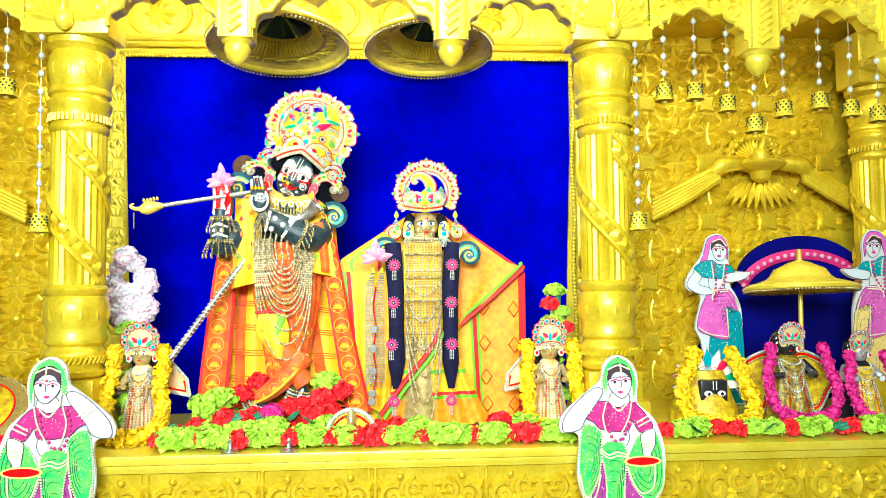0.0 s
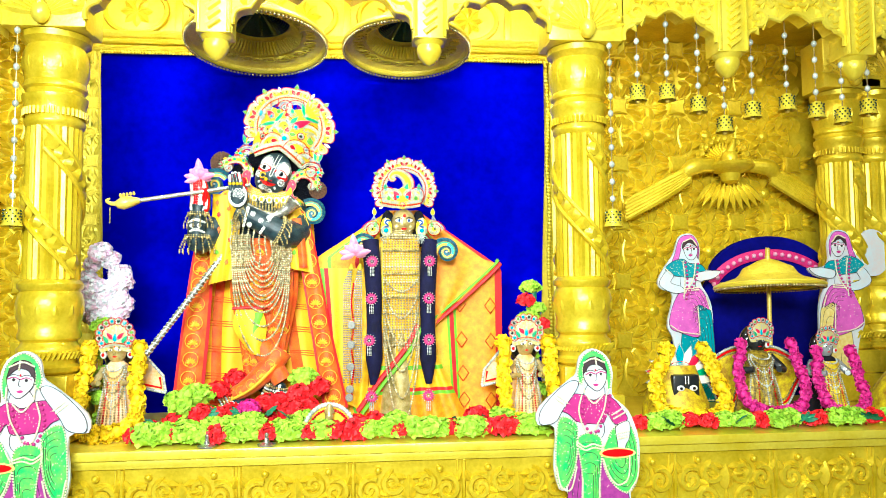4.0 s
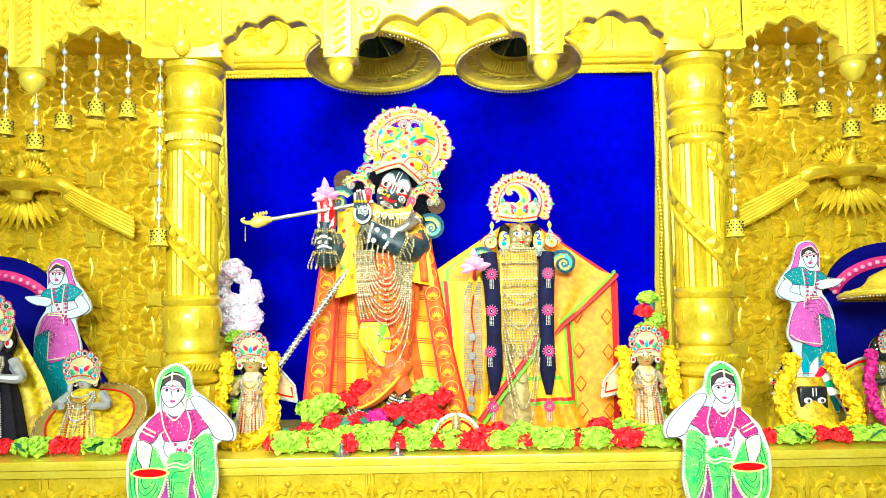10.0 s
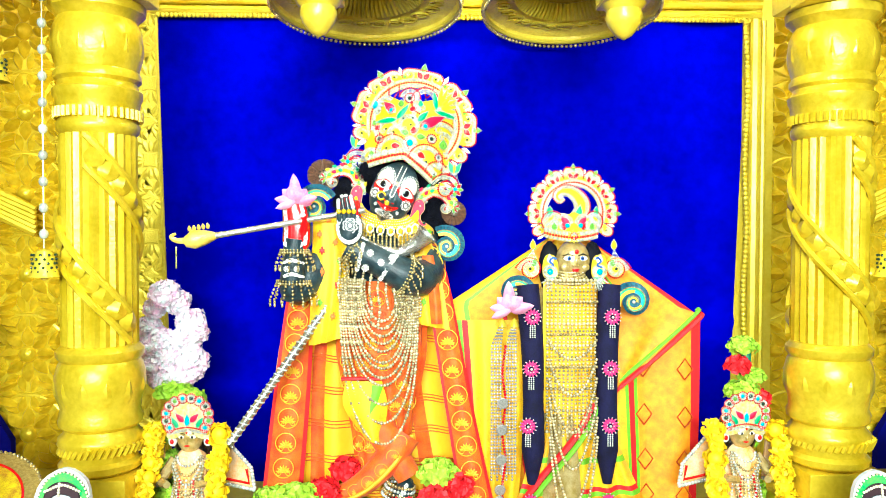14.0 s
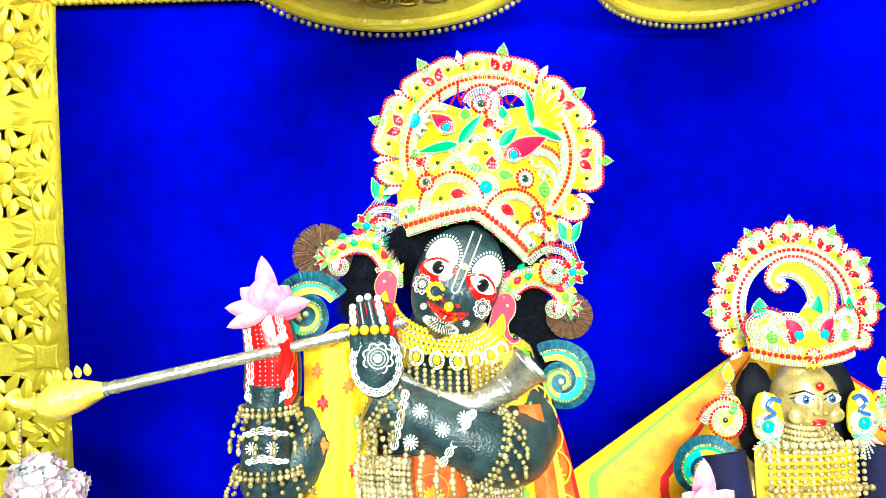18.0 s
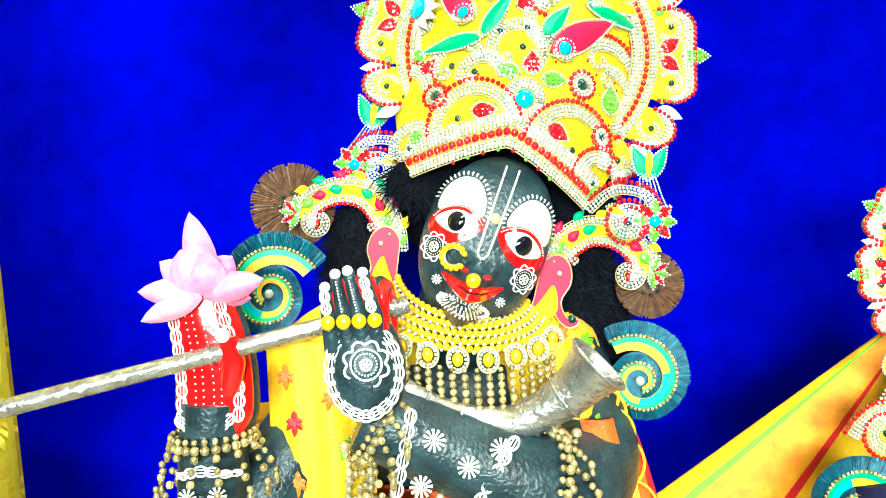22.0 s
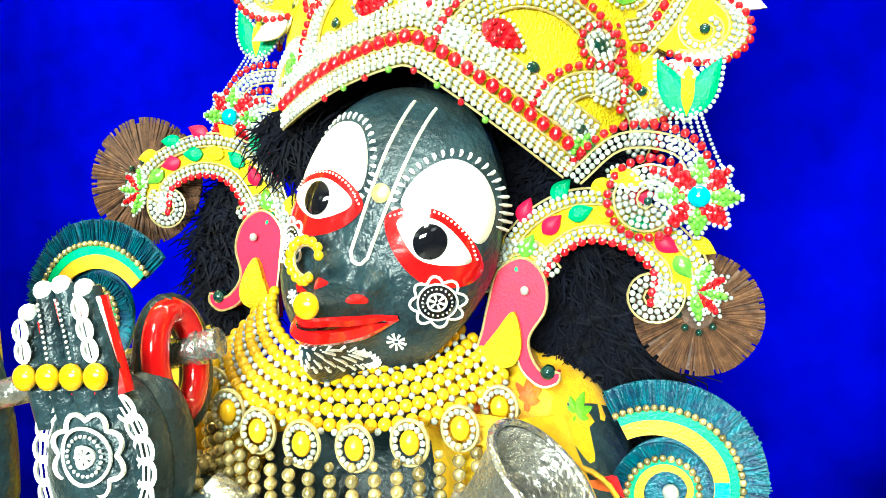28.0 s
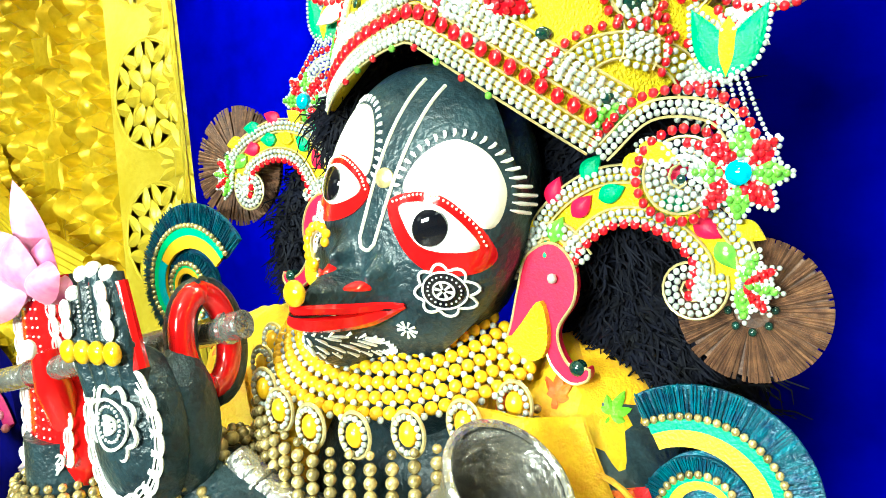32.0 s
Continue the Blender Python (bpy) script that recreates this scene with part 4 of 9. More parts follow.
def halo(owner, at, ru, rv, depth, pairs, singles, stone_r=0.0036, thin=1.0):
    """A ring of jewelled scallops about (0, 0) of at(); pairs of lobes and single ones by their angles."""
    pol = lambda a, k, d=0.0: np.stack([(ru * k + d) * np.cos(a), (rv * k + thin * d) * np.sin(a)], -1)
    ends = [m + s * (h + 8) for m, h in pairs for s in (-1, 1)] + [a + s * 9 for a in singles for s in (-1, 1)]
    ang = np.radians(np.linspace(min(ends), max(ends), 100))
    part("halo_ring", ribbon_plate(at, pol(ang, 0.84), pol(ang, 1.04), 0.005), ZARI, owner, "yellow gold-thread halo ring")
    j = Jewel(lambda u, v, h: at(u, v, h + 0.001))
    for k in (0.845, 0.875, 0.9, 0.985, 1.01):
        j.rows(pol(ang, k), 1)
    for q in even(pol(ang, 0.943), 0.0068):
        j.ruby.join(blob(at(q[0], q[1], 0.002), (0.0029, 0.0018, 0.0031), None, 0, None, BALL_LOW))
    for mids, half in [((m,), h) for m, h in pairs] + [((a,), 0.0) for a in singles]:
        m = mids[0]
        w = 8.5
        t = np.linspace(-half - w, half + w, 44)
        lobe = np.where(np.abs(t) > half, np.sqrt(np.clip(1 - ((np.abs(t) - half) / w) ** 2, 0, 1)), 1 - 0.13 * np.cos(np.pi * t / (2 * max(half, 1e-3))) * (half > 0))
        a = np.radians(m + t)
        gem = 0.45 * depth
        outer = pol(a, 1.0, 0.3 * depth + 0.72 * depth * lobe)
        part("halo_scallop", ribbon_plate(lambda u, v, h: at(u, v, h + 0.0015), pol(a, 1.02), outer, 0.005), ZARI, owner)
        for k, n in ((0.0035, 1), (0.0068, 1), (0.0098, 1)):
            j.rows(pol(a, 1.0, 0.3 * depth + 0.72 * depth * lobe - k)[2:-2], n)
        for q in even(outer, 0.0052):
            j.ruby.join(blob(at(q[0], q[1], 0.003), (0.0025, 0.0018, 0.0025), None, 0, None, BALL_LOW))
        for s in ((-1, 1) if half else (0,)):
            g = pol(np.radians(m + s * half), 1.0, gem)
            j.stone(g[0], g[1], stone_r * 0.8, 1, 0.003)
            j.rows(spiral(g[0], g[1], depth * 0.27, depth * 0.14, m + s * 40 + 180, 0.75 * (s or 1), 22), 1)
            k = pol(np.radians(m + s * (half + 5.5)), 1.0, 0.2 * depth)
            j.drop(k[0], k[1], depth * 0.3, depth * 0.2, m + s * 60, 5 if s > 0 else 0, False)
        if half:
            for s in (-1, 1):
                k = pol(np.radians(m + s * 1.5), 1.0, 0.15 * depth)
                j.drop(k[0], k[1], depth * 0.5, depth * 0.3, m + s * 34, 6, True, 1)
            k = pol(np.radians(m), 1.0, 0.68 * depth)
            j.drop(k[0], k[1], depth * 0.55, depth * 0.34, m, 5, True, 2)
        k = pol(np.radians(m + half + w + 1), 1.0, 0.35 * depth)
        j.drop(k[0], k[1], depth * 0.62, depth * 0.28, m + half + w, 7, False)
    j.finish(owner, INLAY)


def crown(at, halo_y, name_label):
    c = thing("crown", name_label, "crown")
    # front panel
    chev = lambda d, n=60: np.stack([np.linspace(-0.086 - d * 0.35, 0.084 + d * 0.35, n), 0.068 + d - 0.041 * (np.abs(np.linspace(-1, 1, n)) ** 1.15)], 1)
    o = np.concatenate([chev(0.0, 40), [(0.1, 0.05), (0.118, 0.09), (0.128, 0.14), (0.124, 0.19), (0.118, 0.23), (0.098, 0.262), (0.07, 0.272), (0.052, 0.25), (0.03, 0.238), (0.006, 0.226), (-0.02, 0.229), (-0.045, 0.217), (-0.075, 0.225), (-0.1, 0.218), (-0.112, 0.19), (-0.123, 0.165), (-0.128, 0.13), (-0.118, 0.09), (-0.104, 0.05)]])
    part("front_panel", surf(at, o, 0, Shape()), ZARI, c, "yellow gold-thread front panel")
    j = Jewel(lambda u, v, h: at(u, v, h + 0.001))
    # brow band
    for d in (0.0005, 0.0036, 0.0067, 0.0195, 0.0226, 0.0257, 0.0288):
        j.rows(chev(d), 1)
    for u, v in even(chev(0.0131), 0.0074):
        j.pieces.append((blob(at(u, v, 0.0025), (0.0036, 0.0022, 0.0042), None, 0, Matrix.Rotation(CT, 4, "Y"), BALL_LOW), 6))
    q = even(chev(-0.003), 0.0035)
    for k in range(0, len(q), 4):
        if abs(q[k][0]) < 0.05:
            j.pieces.append((blob(at(q[k][0], q[k][1], 0.002), (0.002, 0.002, 0.002), None, 0, None, BALL_LOW), 6 if k % 8 else 5))
    # arches of pearl rows over the panel
    for u, v, r, a0, a1, red in ((-0.0357, 0.0818, 0.031, 21, 201, 1), (-0.0887, 0.0537, 0.0185, 21, 211, 0), (0.0577, 0.0758, 0.034, -10, 175, 1), (0.0947, 0.0559, 0.0195, -25, 175, 1), (-0.1106, 0.1093, 0.02, 11, 240, 1), (-0.0603, 0.1355, 0.02, 31, 205, 0), (-0.0365, 0.1275, 0.016, 11, 191, 0), (-0.0093, 0.1581, 0.02, -50, 230, 0), (0.0836, 0.1473, 0.036, -65, 120, 1), (0.0894, 0.1391, 0.022, -50, 110, 0), (0.0174, 0.2302, 0.024, 40, 260, 1), (-0.0873, 0.191, 0.026, 60, 215, 0), (-0.0252, 0.228, 0.016, 0, 180, 1), (0.0972, 0.2038, 0.022, -20, 140, 0), (0.02, 0.191, 0.02, 120, 260, 0)):
        arch_rows(j, u, v, r, a0, a1, red)
    for u, v, ln, wd, ang, slot, st in ((-0.0392, 0.0942, 0.022, 0.014, 11, 6, 1), (0.0323, 0.0928, 0.022, 0.015, -20, 6, 1), (0.009, 0.1374, 0.021, 0.016, 101, 6, 1), (-0.0164, 0.1979, 0.021, 0.013, 30, 6, 1), (-0.0968, 0.1283, 0.02, 0.012, 50, 6, 1), (-0.0871, 0.0568, 0.016, 0.013, 101, 5, 2), (0.0943, 0.1237, 0.026, 0.02, 101, 5, 2), (-0.0043, 0.1348, 0.022, 0.013, 170, 5, 2), (0.0193, 0.1347, 0.022, 0.013, 11, 5, 2), (-0.0421, 0.2022, 0.018, 0.014, 101, 5, 2), (0.0884, 0.036, 0.016, 0.012, 80, 5, 2), (-0.0992, 0.1419, 0.018, 0.012, 130, 5, 2)):
        j.drop(u, v, ln, wd, ang, slot, True, st)
    for u, v in ((-0.0514, 0.0858), (-0.0937, 0.0532), (0.0596, 0.0771), (0.0877, 0.0522), (-0.0668, 0.1361), (-0.0441, 0.1316), (-0.0046, 0.1604), (0.0166, 0.2343), (0.0688, 0.2309), (-0.1131, 0.1064), (-0.0252, 0.228), (-0.0036, 0.1789), (-0.0282, 0.1722)):
        j.stone(u, v, 0.003, 1, 0.002)
    for u, v, r in ((0.0579, 0.1399, 0.0125), (-0.0774, 0.1064, 0.0115), (-0.0245, 0.229, 0.013), (0.0888, 0.0988, 0.0105), (0.1142, 0.2048, 0.011)):
        j.rosette(u, v, r, 1)
    rn = np.random.RandomState(2)
    for k in range(46):
        u, v = rn.uniform(-0.1, 0.1), rn.uniform(0.1, 0.21)
        j.stone(u, v, 0.0012, 5 if k % 2 else 6, 0.001)
    # leaves, great paisleys and feather rays, one layer further out
    k2 = Jewel(lambda u, v, h: at(u, v, h + 0.004))
    for u, v, ln, wd, ang, slot in ((-0.0444, 0.1667, 0.0501, 0.0135, 64, 4), (-0.0449, 0.1652, 0.0565, 0.0135, -164, 4), (0.0122, 0.1745, 0.0366, 0.014, 59, 4), (0.054, 0.2173, 0.0503, 0.0135, 116, 4), (0.0503, 0.2142, 0.0607, 0.013, 2, 4), (0.0096, 0.2133, 0.0177, 0.012, 111, 4), (0.0203, 0.1606, 0.0739, 0.024, 40, 3), (-0.0553, 0.1846, 0.0426, 0.02, 147, 3)):
        k2.drop(u, v, ln, wd, ang, slot)
    for u, v, ln, wd, ang, slot in ((0.0558, 0.219, 0.0669, 0.0125, 95, 0), (0.0558, 0.219, 0.0658, 0.0125, 81, 0), (0.0558, 0.219, 0.0649, 0.0125, 66, 0), (0.0558, 0.219, 0.0636, 0.0125, 49, 0), (0.0558, 0.219, 0.0628, 0.0125, 33, 0), (0.0558, 0.219, 0.0619, 0.0125, 17, 0)):
        k2.drop(u, v, ln, wd, ang, slot)
    for u, v, r in ((0.0342, 0.1666, 0.0062), (-0.0662, 0.1881, 0.0056)):
        k2.stone(u, v, r, 2, 0.004)
        t = np.linspace(0, 2 * np.pi, 24)
        k2.rows(np.stack([u + (r + 0.003) * np.cos(t), v + (r + 0.003) * np.sin(t)], 1), 1)
    k2.finish(c, INLAY)
    j.stone(0.0056, 0.1131, 0.0088, 2, 0.003)
    t = np.linspace(0, 2 * np.pi, 34)
    for r in (0.0115, 0.0145, 0.0172):
        j.rows(np.stack([0.0056 + r * np.cos(t), 0.1131 + r * np.sin(t)], 1), 1)
    j.finish(c, INLAY)
    halo(c, lambda u, v, h=0.0: at(u + 0.003, v + 0.172, h, halo_y), 0.128, 0.121, 0.044, ((175.5, 12), (136.5, 11), (94.3, 14), (50, 11), (10.5, 12)), (206, -22.6, -42), thin=0.66)
    return c


main_crown = crown(crown_at, HALO_Y, "jewelled crown with scalloped halo of pearls, rubies and yellow gold thread")
# red bead loops in the gap of the halo, sun brooch
s = Shape()
for a, b, z in ((-0.088, -0.064, 0.245), (-0.064, -0.038, 0.262), (0.004, 0.028, 0.278)):
    x = np.linspace(0, 1, 14)
    p = crown_at(a + (b - a) * x, z - 0.11 * x * (1 - x), 0, HALO_Y - 0.004)
    part("bead_loop", beads(even(p, 0.0042), 0.0022), RUBY, main_crown, "loop of small red beads", kind="stuff")
s = Shape()
j = Jewel(lambda u, v, h: crown_at(u, v, h + 0.012))
brooch = part("brooch", beads([crown_at(-0.118, 0.196, 0.01)], 0.008, None, 0, BALL_MID), PEARL, main_crown, "silver sun brooch with a turquoise stone")
for k in range(14):
    one = Jewel(j.at)
    one.drop(-0.118, 0.196, 0.03, 0.0115, k * 360 / 14, 7, False)
    part("brooch_petal", one.pieces[0][0], PEARL, brooch)
one = Jewel(j.at)
one.stone(-0.118, 0.196, 0.012, 2, 0.008)
part("brooch_stone", one.pieces[0][0], TURQ, brooch)

# ---- hair ----
wig = thing("wig", "loose black hair falling behind the face on both sides", "wig")
rng = np.random.RandomState(4)
s = Shape()
for cx, cy, cz, ax, ay, az, nn in ((-0.694, 2.945, 1.995, 0.03, 0.022, 0.06, 1300), (-0.462, 2.952, 1.935, 0.046, 0.026, 0.076, 2000), (-0.49, 2.975, 2.03, 0.075, 0.05, 0.075, 1200), (-0.56, 2.99, 2.05, 0.1, 0.04, 0.07, 300), (-0.44, 2.975, 1.905, 0.035, 0.025, 0.05, 500), (-0.622, 2.915, 2.07, 0.03, 0.02, 0.026, 600), (-0.472, 2.935, 2.015, 0.034, 0.024, 0.05, 1100), (-0.545, 2.908, 2.092, 0.072, 0.024, 0.022, 700)):
    blob((cx, cy + 0.012, cz), (ax, ay, az), s)
    for k in range(nn):
        a, b = rng.rand() * 2 * np.pi, rng.uniform(-0.9, 0.9)
        k1 = math.sqrt(rng.rand())
        p = np.array([cx + ax * k1 * math.cos(a), cy + 0.012 - ay * (math.sqrt(max(0, 1 - k1 * k1)) + 0.1 * rng.rand()), cz + az * k1 * math.sin(a)])
        d = np.array([math.cos(a) * 0.35 + rng.normal(0, 0.5), -0.15 * rng.rand(), -0.55 + rng.normal(0, 0.4)]) * 0.018
        w = rng.normal(0, 0.004, 3)
        tube([p, p + d * 0.5 + w, p + d + 0.5 * w], [0.0008, 0.0006, 0.0003], 3, s, caps=False)
part("hair", s, HAIR, wig, kind="stuff")


# ---- ear ornaments ----
def frame_at(x, y, z, lean=0.0, turn=0.0, sx=1):
    """A flat frame at a place: leaning in its plane, turned about the vertical; sx -1 mirrors it."""
    m = np.array((Matrix.Rotation(radians(turn), 3, "Z") @ Matrix.Rotation(radians(lean), 3, "Y")))
    o = np.array([x, y, z])

    def at(u, v, h=0.0):
        u, v = np.asarray(u, float), np.asarray(v, float)
        q = np.stack(np.broadcast_arrays(sx * u, -np.asarray(h, float) + 0 * u, v), -1)
        return q @ m.T + o

    return at


def ear_crescent(at, label):
    """A crescent with a crimson scroll head, feathered back and curled tail; about 0.1 wide."""
    e = thing("ear_ornament", label, "ornament", "ear ornaments")
    mid = spline([(-0.038, -0.018), (-0.036, 0.008), (-0.012, 0.03), (0.018, 0.03), (0.044, 0.012), (0.05, -0.008)], 50)
    wd = np.interp(np.linspace(0, 1, 50), [0, 0.3, 0.7, 0.9, 1], [0.016, 0.017, 0.014, 0.015, 0.02])
    t = np.gradient(mid, axis=0)
    t /= np.linalg.norm(t, axis=1)[:, None]
    nr = np.stack([-t[:, 1], t[:, 0]], 1)
    outer, inner = mid + nr * wd[:, None] * 0.75, mid - nr * wd[:, None] * 0.75
    part("body", ribbon_plate(at, inner, outer, 0.006), ZARI, e, "yellow gold-thread crescent")
    j = Jewel(lambda u, v, h: at(u, v, h + 0.001))
    j.rows(outer, 2, False, side=-1)
    j.rows(inner, 2, False, side=1)
    q = even(inner - nr * 0.0022, 0.0056)
    beads(at(q[:, 0], q[:, 1], 0.002), 0.0027, j.ruby, 0, BALL_LOW, (1, 0.7, 1))
    for k in range(8):
        i = 3 + k * 5
        a = math.degrees(math.atan2(t[i, 1], t[i, 0]))
        j.drop(*(outer[i] + nr[i] * 0.001), 0.015, 0.0095, a + 22, (5, 0, 3, 4, 0, 3, 4, 0)[k], False)
    for k, sl in ((6, 4), (11, 5), (16, 3), (21, 4), (26, 0), (31, 4), (36, 3), (41, 5)):
        a = math.degrees(math.atan2(t[k, 1], t[k, 0]))
        j.drop(*(mid[k] - t[k] * 0.006), 0.0145, 0.0095, a + 12, sl, False)
    j.rows(spiral(0.034, -0.008, 0.011, 0.003, 30, -1.2, 30), 2)
    for k in range(5):
        a = 70 - k * 38
        j.drop(0.056, -0.004, 0.016, 0.008, a, (5, 6, 5, 6, 5)[k], True, 1 if k % 2 else 2)
    # head and its curled trunk
    hd = closed([(-0.054, -0.02), (-0.05, -0.002), (-0.036, 0.006), (-0.024, -0.004), (-0.022, -0.022), (-0.03, -0.042), (-0.026, -0.058), (-0.018, -0.066), (-0.012, -0.062), (-0.012, -0.07), (-0.022, -0.074), (-0.034, -0.062), (-0.037, -0.042), (-0.045, -0.042), (-0.052, -0.056), (-0.062, -0.066), (-0.057, -0.045)], 70)
    hd[:, 1] = np.where(hd[:, 1] < -0.02, -0.02 + 0.82 * (hd[:, 1] + 0.02), hd[:, 1])
    part("scroll_head", surf_poly(at, hd, 0.004, 0.006), PINK, e, "crimson satin scroll")
    j.leaf(closed([(-0.039, -0.024), (-0.0335, -0.04), (-0.036, -0.053), (-0.048, -0.056), (-0.056, -0.05), (-0.048, -0.036)], 24), 0, 0.0075, 0.0015)
    z = even(np.concatenate([hd, hd[:1]]), 0.003)
    tube(at(z[:, 0], z[:, 1], 0.004), 0.0008, 5, j.wire)
    j.rows(spline([(-0.056, -0.014), (-0.048, 0.006), (-0.032, 0.01), (-0.02, -0.002)], 20), 2, False, side=1)
    beads(at([-0.034], [-0.012], 0.006), 0.0028, j.pearl)
    j.stone(-0.018, -0.056, 0.004, 1, 0.004)
    j.finish(e, INLAY)
    return e


def surf_poly(at, outline, h, thick):
    """A flat plate of any outline on at()."""
    o = np.asarray(outline, float)
    k = len(o)
    v = np.concatenate([at(o[:, 0], o[:, 1], h), at(o[:, 0], o[:, 1], h - thick)])
    f = [list(range(k)), [k + e for e in range(k)][::-1]] + [(e, k + e, k + (e + 1) % k, (e + 1) % k) for e in range(k)]
    return Shape().add(v, f)


ear_crescent(frame_at(-0.4535, 2.908, 1.978, 8), "crescent ear ornament of pearls with crimson scroll and green leaves")
ear_crescent(frame_at(-0.691, 2.925, 2.033, 18, 0, -1), "crescent ear ornament of pearls with crimson scroll, beside the brown fan")


def round_fan(at, r, label):
    s = Shape()
    rng = np.random.RandomState(7)
    e = thing("feather_fan", label, "fan", "round feather fans")
    t = np.linspace(0, 2 * np.pi, 48, endpoint=False)
    part("disc", surf(at, np.stack([r * 0.93 * np.cos(t), r * 0.93 * np.sin(t)], 1), 0, Shape(), 0.004, 3), BROWN, e)
    for k in range(220):
        a = rng.rand() * 2 * np.pi
        q = np.array([[0.25 * r * math.cos(a), 0.25 * r * math.sin(a)], [r * math.cos(a + 0.04), r * math.sin(a + 0.04)]])
        tube(at(q[:, 0], q[:, 1], 0.001 + 0.001 * rng.rand()), [0.0006, 0.0009], 4, s, caps=False)
    part("bristle", s, BROWN, e, kind="stuff")
    part("eye", beads(at(0.3 * r * np.cos(t[::6]), 0.3 * r * np.sin(t[::6]), 0.003), 0.0022), DARKG, e, "dark green beads round the centre")
    return e


round_fan(frame_at(-0.752, 2.938, 2.055), 0.044, "round brown bristle fan behind the ear ornament")
round_fan(frame_at(-0.398, 2.922, 1.953), 0.034, "round dark brown bristle fan behind the ear ornament")


def feather_spiral(at, r, label, arm):
    """A spiral of peacock feather with ribbon and bead rows, winding in clockwise from the angle arm."""
    e = thing("feather_spiral", label, "ornament", "feather spirals")
    th = np.linspace(0, 1, 130)
    ra = 1.22 * r * np.exp(-1.42 * th)
    an = np.radians(arm - 560 * th)
    p = np.stack([ra * np.cos(an), ra * np.sin(an)], 1)
    t = np.gradient(p, axis=0)
    t /= np.linalg.norm(t, axis=1)[:, None] + 1e-9
    nr = np.stack([-t[:, 1], t[:, 0]], 1)
    k = (0.40 * ra * np.clip(0.75 + 2 * th, 0, 1) + 0.0008)[:, None]
    sgn = -1
    lay = lambda a, b, h: ribbon_plate(lambda u, v, hh: at(u, v, h + hh), p + sgn * nr * k * a, p + sgn * nr * k * b, 0.002)
    part("feather_band", lay(-1.0, 0.35, 0.0), TEAL, e, "dark teal feather border")
    a = np.linspace(0, 2 * np.pi, 40, endpoint=False)
    part("feather_disc", surf(lambda u, v, h=0.0: at(u, v, h - 0.003), np.stack([0.72 * r * np.cos(a), 0.72 * r * np.sin(a)], 1), 0, Shape(), 0.002, 3), TEAL, e, "dark teal feathers behind the coil")
    s = Shape()
    rng = np.random.RandomState(3)
    for i in range(len(p)):
        for _ in range(5):
            q = p[i] + t[i] * rng.uniform(-1, 1) * 0.002
            o = np.stack([q - sgn * nr[i] * k[i] * -0.1, q - sgn * nr[i] * k[i] * rng.uniform(0.85, 1.08)])
            tube(at(o[:, 0], o[:, 1], 0.001 + 0.0015 * rng.rand()), [0.0008, 0.0004], 3, s, caps=False)
    part("barb", s, TEAL, e, kind="stuff")
    part("green_ribbon", lay(0.0, 0.32, 0.0035), GREENR, e)
    m = len(p) // 2
    part("yellow_ribbon", lay(0.32, 0.85, 0.003), ORANGER, e)
    seg = slice(len(p) // 5, len(p) // 5 + 26)
    q = p[seg]
    part("turquoise_ribbon", ribbon_plate(lambda u, v, hh: at(u, v, 0.0036 + hh), q + sgn * nr[seg] * k[seg] * 0.33, q + sgn * nr[seg] * k[seg] * 0.84, 0.002), TURQR, e)
    z = even(p - sgn * nr * k * 0.1, 0.0042)
    part("bead_edging", beads(at(z[:, 0], z[:, 1], 0.004), 0.0021), GBEAD, e, kind="stuff")
    part("centre_stone", beads(at([0.0], [0.0], 0.004), 0.0045, None, 0, BALL_MID), PEARL, e)
    return e


feather_spiral(frame_at(-0.772, 2.9, 1.969, 0, 0, -1), 0.041, "spiral of teal peacock feather with green and yellow ribbon", 153)
feather_spiral(frame_at(-0.418, 2.903, 1.862, 0, 0, 1), 0.038, "spiral of teal peacock feather with yellow ribbon near the horn", 123)


def tassel(at, label, drop_u):
    """A small lotus drop with bead strings and a flower below, and a ruby-edged arc."""
    e = thing("ear_tassel", label, "ornament", "ear tassels")
    j = Jewel(at)
    for a, sl in ((62, 4), (118, 4), (90, 0)):
        j.drop(0, -0.011, 0.034 if sl == 4 else 0.026, 0.014, a, sl, True)
    s = Shape()
    for k in range(6):
        u = -0.008 + k * 0.0032
        p = spline([(u, -0.012), (u * 1.3 + drop_u * 0.5, -0.028), (u * 1.9 + drop_u, -0.046)], 12)
        z = even(p, 0.0023)
        beads(at(z[:, 0], z[:, 1], 0.001), 0.00105, s)
    part("bead_string", s, PEARL, e, kind="stuff")
    for k in range(8):
        j.drop(drop_u + 0.005 * math.cos(k * math.pi / 4), -0.052 + 0.005 * math.sin(k * math.pi / 4), 0.016, 0.01, k * 45, 6 if k % 2 else 5, True, 1 if k % 2 else 2)
    j.stone(drop_u, -0.052, 0.0055, 2, 0.005)
    arc = spline([(drop_u - 0.062, -0.045), (drop_u - 0.04, -0.026), (drop_u - 0.012, -0.028), (drop_u, -0.045)], 30)
    j.rows(arc, 2, True, side=1)
    j.paisley(drop_u - 0.025, -0.055, 0.011, 20, 1)
    j.drop(drop_u - 0.045, -0.04, 0.02, 0.01, -20, 0, True)
    j.finish(e, INLAY)
    return e


tassel(frame_at(-0.664, 2.945, 2.142, 10, 0, -1), "lotus drop with bead strings and a jewelled flower", 0.014)
tassel(frame_at(-0.398, 2.9, 2.068, 6, 0, 1), "lotus drop with bead strings and a jewelled flower by the fan", 0.008)

